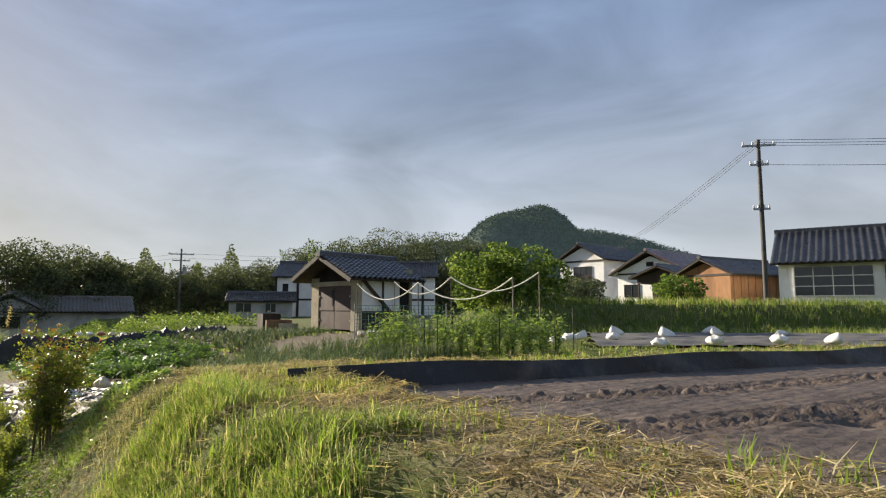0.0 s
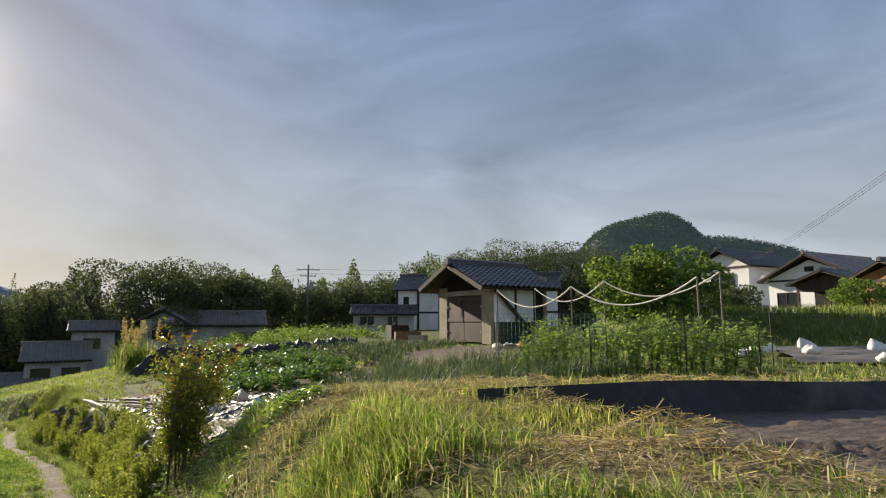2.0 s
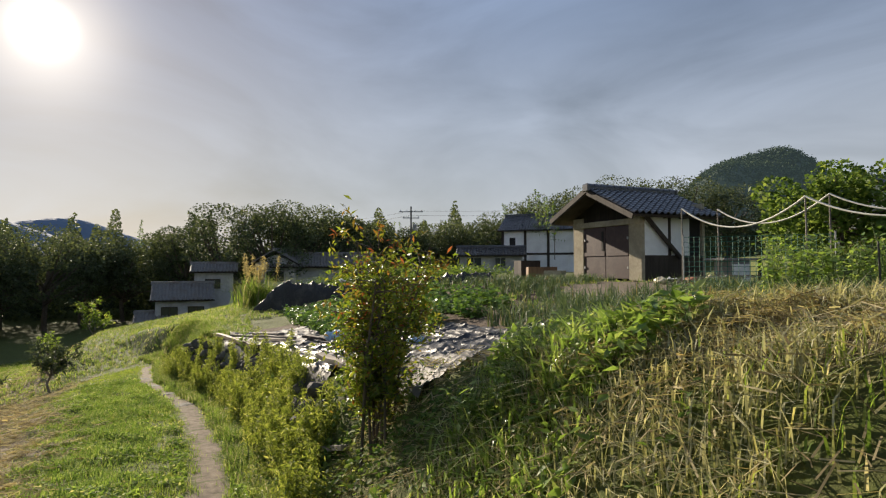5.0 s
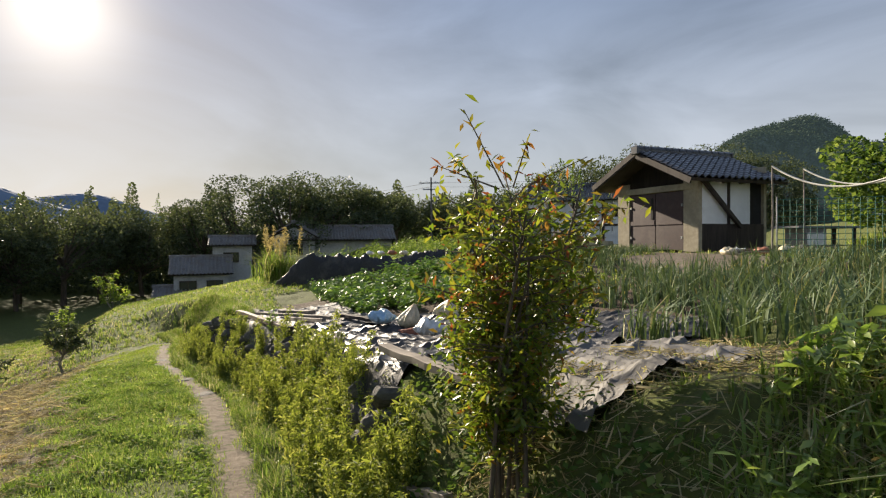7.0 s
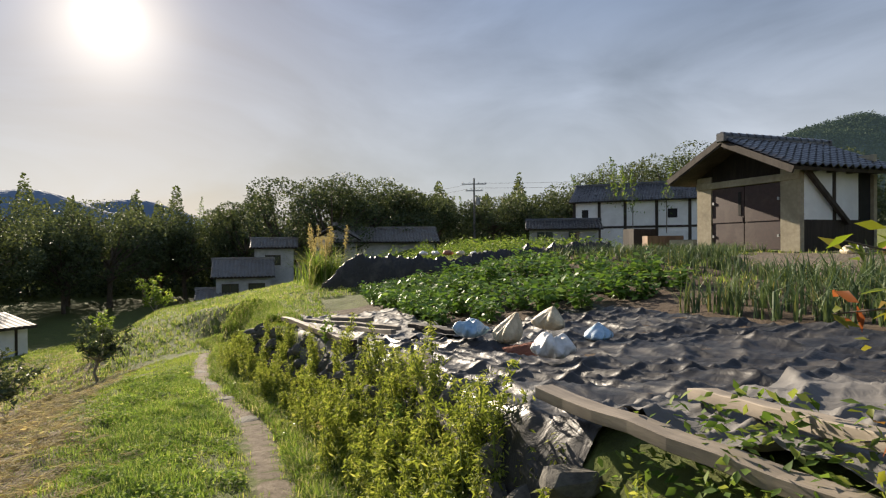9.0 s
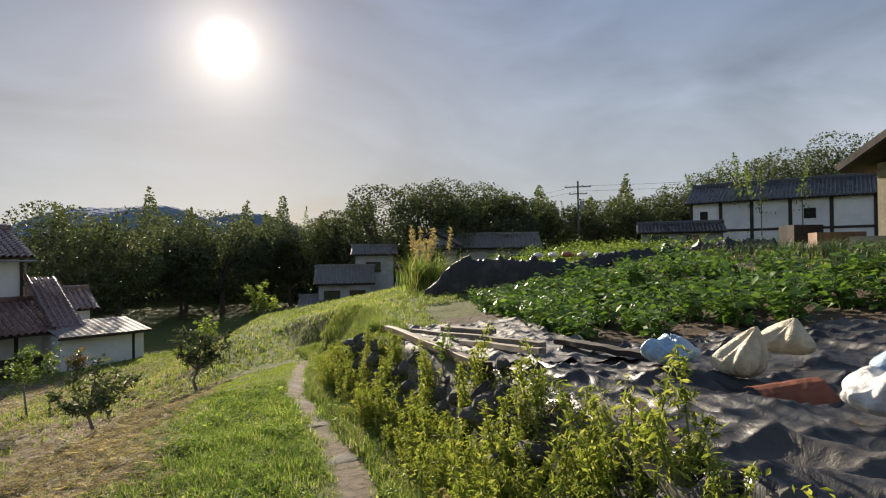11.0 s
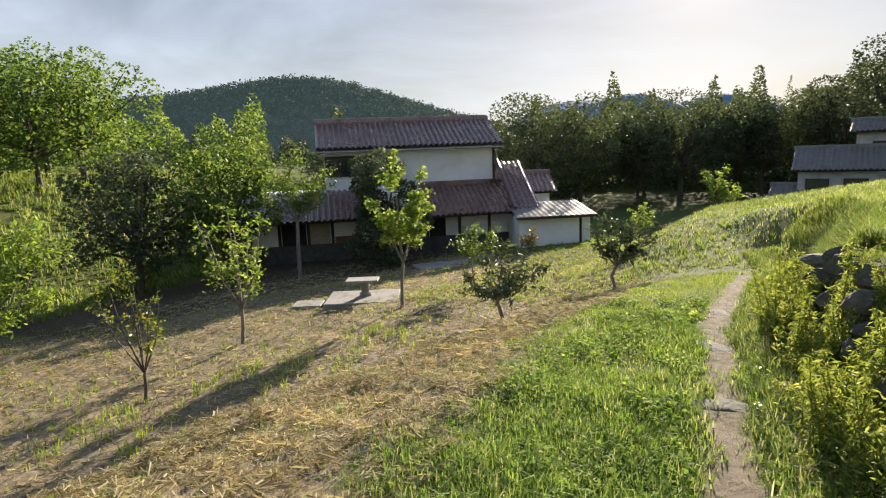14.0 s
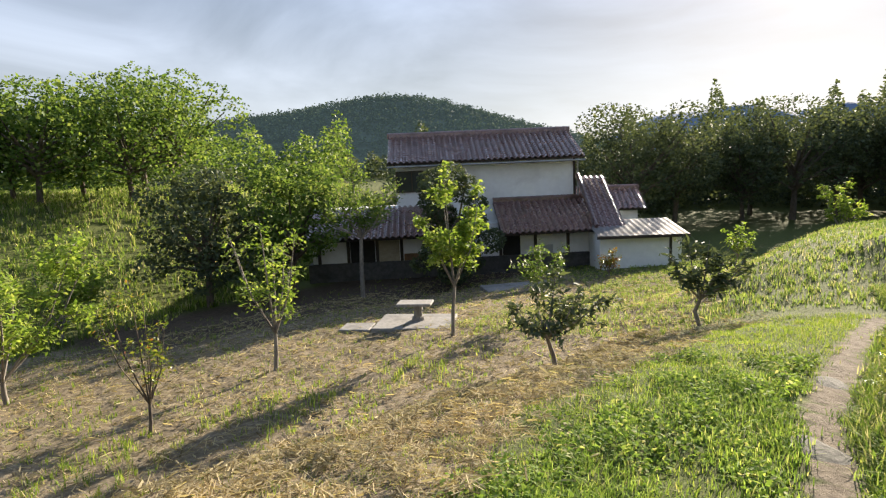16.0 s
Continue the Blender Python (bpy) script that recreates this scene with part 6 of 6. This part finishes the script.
# ---- nandina ----
def nandina(x, y, z):
    r = np.random.default_rng(77)
    e = thing("nandina_shrub", pose(x, y, z) @ Matrix.Diagonal((0.98, 0.98, 1.08, 1)), "tall nandina shrub with green leaves and red tips", "shrub")
    canes, pts, tips = [], [], []
    for i in range(15):
        a, l = i * 2.4, r.uniform(0.08, 0.36)
        b = r.normal(0, 0.06, 2)
        h = r.uniform(0.75, 1.32) if i % 3 else r.uniform(1.15, 1.36)
        c = np.array([(b[0], b[1], -0.1), (b[0] + math.cos(a) * l * 0.3, b[1] + math.sin(a) * l * 0.3, h * 0.5), (b[0] + math.cos(a) * l, b[1] + math.sin(a) * l, h)])
        canes.append((c, [0.011, 0.009, 0.005]))
        for j in range(24):
            u = r.uniform(0.28, 1.0)
            o = np.array([np.interp(u, (0, 0.5, 1), c[:, k]) for k in range(3)])
            t = r.uniform(0, 6.28)
            reach = r.uniform(0.12, 0.32) * (0.65 + 0.4 * u)
            end = o + np.array([math.cos(t) * reach, math.sin(t) * reach, r.uniform(-0.02, 0.14)])
            canes.append((np.array([o, (o + end) / 2 + np.array([0, 0, 0.02]), end]), [0.0035, 0.003, 0.0015]))
            n = 24
            w = r.uniform(0.35, 1.08, n)
            q = o + (end - o) * w[:, None] + r.normal(0, 0.03, (n, 3))
            (tips if (u > 0.88 and r.uniform() < 0.35) else pts).append(q)
    for t, rise in ((0.3, 0.12), (2.0, 0.18), (3.4, 0.1), (5.2, 0.16), (4.4, 0.26)):
        o = np.array([0.05 * math.cos(t), 0.05 * math.sin(t), 1.28])
        end = o + np.array([math.cos(t) * 0.28, math.sin(t) * 0.28, rise])
        canes.append((np.array([o, (o + end) / 2, end]), [0.004, 0.003, 0.0015]))
        w = np.repeat(np.linspace(0.3, 1.0, 7), 2)
        tips.append(o + (end - o) * w[:, None] + r.normal(0, 0.015, (14, 3)))
    part("stem", tube_mesh("canes", canes, 5), BARK, e)
    v, f = leaves(np.concatenate(pts), 0.046, r, 0.36, 0.25)
    part("leaves", np_mesh("leaves", v, f), NANDINA, e)
    v, f = leaves(np.concatenate(tips), 0.055, r, 0.32, 0.1)
    part("young_leaves", np_mesh("young_leaves", v, f), NANDRED, e, "reddish young leaves")


nandina(-4.84, 7.19, float(ground(-4.84, 7.19)) - 0.02)

# ---- pampas tuft and saplings on the knoll ----
pz = plan(29.6, -2.3)
pam = thing("pampas_grass", Matrix.Translation(pz) @ Matrix.Diagonal((1.5, 1.5, 1.35, 1)), "tuft of pampas grass with pale dry plumes", "grass")
r = np.random.default_rng(4)
b = np.stack([r.normal(0, 0.25, 700), r.normal(0, 0.25, 700), np.zeros(700)], 1)
v, f = blades(b, 0.95, 0.016, 0.4, 0.6, r)
part("leaves", np_mesh("leaves", v, f), TALLGRASS, pam)
pl, cul = [], []
for i in range(13):
    o = np.array([r.normal(0, 0.2), r.normal(0, 0.2), 0.2])
    tip = o + np.array([r.normal(0.05, 0.16), r.normal(0.05, 0.16), r.uniform(0.85, 1.35)])
    cul.append((np.array([o, (o + tip) / 2, tip]), [0.006, 0.005, 0.003]))
    u = r.uniform(0.6, 1.05, 80)
    pl.append(o + (tip - o) * u[:, None] + r.normal(0, 0.022, (80, 3)))
part("stalk", tube_mesh("stalks", cul, 5), STRAW, pam)
v, f = leaves(np.concatenate(pl), 0.09, r, 0.2, 0.0)
part("plumes", np_mesh("plumes", v, f), PAMPAS, pam, "pale dry plumes")


def fruit_tree(name, x, y, height, width, leaf_mat, label, seed, leaf=0.09, count=900, trunk=0.05, fork=0.3, droop=0.0, gap=0.5, bark=GREYBARK, group="orchard trees", aspect=0.5, lift=0.0):
    """A small orchard tree: forked trunk, limbs, twigs and leaves in sprays along them."""
    r = np.random.default_rng(seed)
    z = float(ground(x, y)) + lift
    e = thing(name, pose(x, y, z), label, "tree", group)
    strands, pts = [], []
    fk = np.array([r.normal(0, 0.06), r.normal(0, 0.06), height * fork])
    strands.append((np.array([(0, 0, -0.15), fk * 0.5 + np.array([r.normal(0, 0.03), r.normal(0, 0.03), 0]), fk]), [trunk, trunk * 0.85, trunk * 0.7]))
    limbs = 7
    per = count // (limbs * 7)
    for i in range(limbs):
        a = i * 2.4 + r.uniform(-0.3, 0.3)
        rr = width * 0.5 * r.uniform(0.45, 0.95) * (0.35 if i == 0 else 1)
        top = height * (1.0 if i == 0 else r.uniform(0.62, 0.97))
        end = np.array([math.cos(a) * rr, math.sin(a) * rr, top - droop * rr])
        mid = fk + (end - fk) * 0.45 + np.array([math.cos(a), math.sin(a), 0]) * rr * 0.18
        c = np.array([fk, mid, end])
        strands.append((c, [trunk * 0.5, trunk * 0.32, trunk * 0.1]))
        for j in range(7):
            u = r.uniform(0.3, 1.0)
            o = np.array([np.interp(u, (0, 0.5, 1), c[:, k]) for k in range(3)])
            t = r.normal(0, 1, 3) * np.array([1, 1, 0.6]) + np.array([0, 0, 0.4 - droop])
            t = o + t / np.linalg.norm(t) * width * r.uniform(0.1, 0.2)
            strands.append((np.array([o, (o + t) / 2, t]), [trunk * 0.14, trunk * 0.1, trunk * 0.05]))
            w = r.uniform(0.2, 1.1, per)
            pts.append(o + (t - o) * w[:, None] + r.normal(0, 1, (per, 3)) * width * 0.045 * (1 - gap * 0.4))
    part("trunk", tube_mesh("trunk", strands, 6), bark, e)
    v, f = leaves(np.concatenate(pts), leaf, r, aspect, 0.3)
    part("leaves", np_mesh("leaves", v, f), leaf_mat, e)
    return e


fruit_tree("sapling", -38.0, 31.3, 3.6, 2.2, LIGHTLEAF, "bright green sapling on the grassy knoll", 1, 0.2, 900, 0.05)
fruit_tree("sapling", -24.2, 18.6, 1.2, 1.0, LIGHTLEAF, "small bright sapling below the knoll", 2, 0.10, 500, 0.025)

# ---- orchard and house garden ----
fruit_tree("pear_tree", -22.86, 11.24, 3.6, 1.9, LIGHTLEAF, "young pear tree with bright yellow-green leaves", 11, 0.12, 2600, 0.05, 0.32, aspect=0.6)
fruit_tree("plum_tree", -21.4, 7.55, 3.1, 2.0, LIGHTLEAF, "pale-barked young tree with sparse light leaves", 12, 0.10, 900, 0.05, 0.24, aspect=0.6)
fruit_tree("loquat_tree", -18.75, 12.75, 1.75, 1.6, DARKLEAF, "small loquat tree with long dark drooping leaves", 13, 0.17, 800, 0.045, 0.35, 0.25, aspect=0.3)
fruit_tree("loquat_tree", -19.7, 15.5, 1.55, 1.5, DARKLEAF, "small round loquat tree with long dark leaves", 14, 0.17, 850, 0.045, 0.3, 0.25, aspect=0.3)
fruit_tree("young_tree", -24.25, 13.5, 2.0, 1.5, MIDLEAF, "slender young tree with soft green leaves", 15, 0.10, 900, 0.03, 0.4)
fruit_tree("bare_shrub", -18.3, 6.5, 2.3, 1.2, NANDINA, "thin shrub with sparse bronze leaves", 16, 0.07, 700, 0.035, 0.2, bark=BARK)
fruit_tree("leafy_bush", -20.9, 2.5, 3.2, 3.6, LIGHTLEAF, "broad bush with bright spring leaves", 17, 0.12, 5200, 0.06, 0.15)
fruit_tree("leafy_bush", -27.6, -0.6, 3.0, 3.2, LIGHTLEAF, "bright bush at the foot of the hillside", 18, 0.14, 2600, 0.05, 0.15)
fruit_tree("garden_tree", -31.3, 8.2, 4.6, 3.6, MIDLEAF, "leaning garden tree with a pale trunk before the farmhouse", 19, 0.13, 3200, 0.09, 0.5)
big_tree(-32.0, 2.2, 0.9, 5.0, DARKLEAF, "dense dark evergreen beside the farmhouse", 41, 0.17, 7000, group="garden trees", squat=0.75)
big_tree(-33.5, 5.2, 0.95, 4.6, MIDLEAF, "dense broadleaf tree beside the farmhouse", 42, 0.17, 6500, group="garden trees", squat=0.7)
big_tree(-33.2, 11.7, 0.6, 3.6, DARKLEAF, "rounded dark camellia before the farmhouse", 43, 0.13, 12000, group="garden trees", squat=0.85)
fruit_tree("azalea", -31.0, 17.4, 1.0, 1.3, NANDRED, "low azalea with pink-red flowers by the annex", 44, 0.1, 700, 0.03, 0.15)

table = thing("stone_table", pose(-24.6, 10.35, float(ground(-24.6, 10.35)), 0, 0, 80), "low stone table on a concrete slab", "table")
part("slab", boxed(-1.0, 1.0, -0.75, 0.75, -0.1, 0.12, 0.02), CONCRETE, table)
bm = bmesh.new()
for z, r1, r2, h in ((0.17, 0.17, 0.15, 0.1), (0.3, 0.11, 0.11, 0.2), (0.47, 0.13, 0.1, 0.16)):
    g = bmesh.ops.create_cone(bm, cap_ends=True, segments=14, radius1=r1, radius2=r2, depth=h)
    bmesh.ops.translate(bm, vec=(0.05, 0.1, z), verts=g["verts"])
part("pedestal", bm, CONCRETE, table)
part("tabletop", box(bmesh.new(), -0.45, 0.45, -0.28, 0.28, 0.55, 0.62, 0.015), CONCRETE, table)
part("step", boxed(-1.9, -1.1, -0.6, 0.1, -0.1, 0.05, 0.02), CONCRETE, table)
tagged(part("terrace_slab", boxed(-1.5, 1.5, -0.6, 0.6, -0.1, 0.06, 0.02), CONCRETE), "pale concrete paving before the farmhouse", "paving").matrix_world = pose(-31.2, 14.2, float(ground(-31.2, 14.2)), 0, 0, 99)

# ---- bean rows, poles and ropes ----
bean = plant_kind("bean_plant", "tall leafy bean plant tied to a stake", "plant", "bean plants", [bush_mesh(80 + i, 210, 0.24, 1.05, 0.085, 0.7, 7) for i in range(4)], LUSH, GREENSTEM)
r = np.random.default_rng(12)
for y0, x0, x1 in ((12.5, -1.55, -0.7), (12.55, 0.05, 2.3), (13.3, -1.4, 2.6), (14.2, -1.2, 3.0)):
    for x in np.arange(x0, x1, 0.36):
        yy = y0 - 0.1 * x + r.normal(0, 0.05)
        bean(x, yy, float(ground(x, yy)), r.uniform(0, 360), r.uniform(0.8, 1.12))


def pole(x, y, top, label="thin bamboo garden pole", mat=GREYBARK, rad=0.018):
    z = float(ground(x, y))
    ob = part("garden_pole", tube_mesh("garden_pole", [([(x, y, z - 0.1), (x + 0.01, y, (z + top) / 2), (x, y, top)], [rad, rad, rad * 0.85])], 6), mat)
    return tagged(ob, label, "pole", "garden poles")


NEAR_POLES = ((-2.5, 16.8, 2.17), (-0.64, 14.84, 2.12), (1.55, 12.75, 2.15))
FAR_POLES = ((-1.6, 19.0, 2.32), (0.24, 17.0, 2.38), (2.5, 14.9, 2.4))
for row in (NEAR_POLES, FAR_POLES):
    for q in row:
        pole(*q)
    for a, b in zip(row[:-1], row[1:]):
        a, b = np.array(a), np.array(b)
        u = np.linspace(0, 1, 25)
        pts = a + (b - a) * u[:, None] - np.array([0, 0, 1.0]) * (4 * 0.46 * u * (1 - u))[:, None]
        tagged(part("rope", tube_mesh("rope", [(pts, np.full(25, 0.017))], 6), ROPE), "sagging white rope strung between garden poles", "rope", "garden ropes")
for q in ((-0.4, 12.3, 1.25), (-0.12, 12.3, 1.25), (3.2, 14.2, 1.5), (2.4, 12.4, 1.2), (1.2, 12.3, 1.3)):
    pole(*q, "thin dark garden stake", IRON, 0.014)

# green net on a frame
net = thing("garden_net", pose(-1.2, 16.2, float(ground(-1.2, 16.2)), 0, 0, -6), "green net on a steel frame between the poles", "net")
strands = [([(-1.3 + i * 0.1, 0, 0.1), (-1.3 + i * 0.1, 0.02, 0.6), (-1.3 + i * 0.1, 0, 1.1)], [0.005] * 3) for i in range(27)]
strands += [([(-1.3, 0, 0.1 + i * 0.1), (0, 0.02, 0.1 + i * 0.1), (1.3, 0, 0.1 + i * 0.1)], [0.005] * 3) for i in range(11)]
part("mesh", tube_mesh("mesh", strands, 4), NETGREEN, net)
for x in (-1.3, 1.3):
    part("post", tube_mesh("post", [([(x, 0, -0.1), (x, 0, 0.6), (x, 0, 1.15)], [0.015] * 3)]), METAL, net)

# broad tree behind the beans and shrubs by the houses
big_tree(2.9, 26.4, 4.3, 5.0, MIDLEAF, "broad yellow-green tree behind the bean rows", 51, 0.17, 9000, group="garden trees", squat=0.92)
big_tree(13.0, 31.4, 3.3, 2.8, MIDLEAF, "round green bush beside the ochre barn", 52, 0.14, 3500, group="garden trees", squat=0.95)
big_tree(8.6, 36.5, 3.4, 4.0, DARKLEAF, "dark garden shrub before the neighbour's house", 53, 0.16, 3500, group="garden trees", squat=0.9)
big_tree(33.0, 40.0, 7.6, 4.0, DARKLEAF, "dark conifer behind the white house", 54, 0.2, 3500, group="garden trees", squat=0.9)

# film beds with white bags below the rise
for k, (y0, y1) in enumerate(((15.6, 17.0), (17.8, 19.4), (20.0, 21.6))):
    def bed(U, V, k=k):
        return np.stack([U, V, ground(U, V) + 0.06 + 0.1 * np.sin(np.pi * (V - y0) / (y1 - y0)) + 0.03 * wrinkle(U * 0.6, V, k)], -1)
    sheet("film_bed", np.linspace(4.2 + k * 0.5, 18.0, 120), np.linspace(y0, y1, 14), bed, FILM_GREY, "raised bed covered with grey film")
r = np.random.default_rng(19)
for i, (x, y) in enumerate(((3.6, 16.4), (4.1, 17.3), (5.0, 17.0), (5.9, 19.6), (5.6, 14.9), (7.2, 18.6), (7.0, 14.9), (9.4, 19.8), (9.0, 15.5), (10.5, 15.6), (11.6, 19.8), (12.8, 15.8), (14.6, 18.6), (9.6, 21.0), (3.0, 15.2))):
    sack((x, y, float(ground(x, y)) + 0.1), r.uniform(0.34, 0.48), WHITEPLASTIC, "white polythene bag weighting the grey film", 60 + i, bool(i % 2), r.uniform(0, 360), 0.8)

# clutter by the shed
def crate(x, y, rz, sx, sy, sz, material, name, label, cat="box"):
    e = thing(name, pose(x, y, float(ground(x, y)), 0, 0, rz), label, cat)
    t = 0.025
    part("base", boxed(-sx / 2, sx / 2, -sy / 2, sy / 2, 0, t), material, e)
    for a in (-1, 1):
        part("side", boxed(a * sx / 2 - t / 2, a * sx / 2 + t / 2, -sy / 2, sy / 2, t, sz), material, e)
        part("side", boxed(-sx / 2 + t / 2, sx / 2 - t / 2, a * sy / 2 - t / 2, a * sy / 2 + t / 2, t, sz), material, e)
    return e


crate(-6.9, 24.3, 20, 1.0, 0.6, 0.5, MIDWOOD, "wooden_crate", "brown wooden crate beside the shed")
crate(-6.3, 23.6, -10, 0.6, 0.5, 0.4, CREAM, "storage_box", "pale storage box beside the shed")
crate(-7.7, 25.6, 40, 0.8, 0.6, 0.75, DARKWOOD, "wooden_crate", "dark wooden crate beside the shed")
wash = thing("steel_cabinet", pose(-0.9, 22.6, float(ground(-0.9, 22.6)), 0, 0, 42), "white steel cabinet under the eaves of the shed", "cabinet")
part("body", boxed(-0.4, 0.4, -0.3, 0.3, 0.0, 0.72, 0.02), SHEET, wash)
part("door", boxed(-0.34, 0.34, -0.325, -0.302, 0.06, 0.6, 0.01), WHITEPLASTIC, wash)
part("worktop", boxed(-0.7, 1.6, -0.36, 0.4, 0.72, 0.78, 0.01), SHEET, wash)
part("leg", boxed(1.45, 1.52, -0.3, -0.23, 0.0, 0.72), DARKWOOD, wash)
part("leg", boxed(1.45, 1.52, 0.25, 0.32, 0.0, 0.72), DARKWOOD, wash)
for i, (x, y) in enumerate(((-2.6, 21.4), (-2.1, 21.0), (-1.6, 20.9), (-1.2, 21.3), (-2.9, 20.7))):
    sack((x, y, float(ground(x, y))), 0.4, (WHITEPLASTIC, TERRACOTTA, CREAMBAG, FILM_GREY, CREAMBAG)[i], ("white bag", "red-brown bag", "pale sack", "grey film bundle", "pale sack")[i] + " in the clutter before the shed", 90 + i, False, i * 70, 0.7)
for i in range(6):
    a = Vector((-3.2 + 0.25 * i, 20.9 + 0.12 * i, 0.5 + 0.03 * i))
    plank(a, a + Vector((1.3 + 0.1 * i, -0.5 + 0.2 * (i % 3), 0.03)), 0.08, 0.03, (GREYWOOD, PLANK)[i % 2], "loose board in the clutter before the shed")

# dandelion clocks and stepping stones
for sx, dx, hh in ((13.55, -0.62, 0.42), (13.4, -0.62, 0.43), (13.2, -0.7, 0.4)):
    p = plan(sx, dx, -0.1)
    e = thing("dandelion", Matrix.Translation(p), "dandelion clock on a thin stalk by the wall", "flower", "dandelions")
    part("stalk", tube_mesh("stalk", [([(0, 0, 0), (0.01, 0, hh * 0.5), (0, 0, hh)], [0.003] * 3)], 5), GREENSTEM, e)
    rr = np.random.default_rng(3)
    d = rr.normal(size=(260, 3))
    d /= np.linalg.norm(d, axis=1)[:, None]
    v, f = leaves(d * 0.024 + np.array([0, 0, hh + 0.02]), 0.008, rr, 0.5)
    part("seed_head", np_mesh("seed_head", v, f), PAMPAS, e)
r = np.random.default_rng(33)
for s in np.arange(15.6, 21.5, 1.5):
    dcc = float(path_centre(s))
    p = plan(s + r.normal(0, 0.05), dcc + r.normal(0, 0.04), -0.0)
    ob = new("stepping_stone", ROCKS[int(r.integers(7))])
    ob.matrix_world = Matrix.Translation(p) @ pose(0, 0, 0, 0, 0, r.uniform(0, 360)) @ Matrix.Diagonal((r.uniform(0.3, 0.5), r.uniform(0.26, 0.36), 0.035, 1))
    tagged(ob, "flat worn stone sunk in the footpath", "stone", "stepping stones")
for sx, dx, hh in ((12.0, -1.02, 0.6), (15.2, -0.9, 0.5)):
    x, y = from_frame(sx, dx)
    w = fruit_tree("tall_weed", x, y, hh, 0.2, LUSH, "tall leafy weed stalk by the wall", int(sx * 10), 0.04, 420, 0.009, 0.3, bark=GREENSTEM, group="tall weeds", aspect=0.4)
    tagged(w, category="weed")
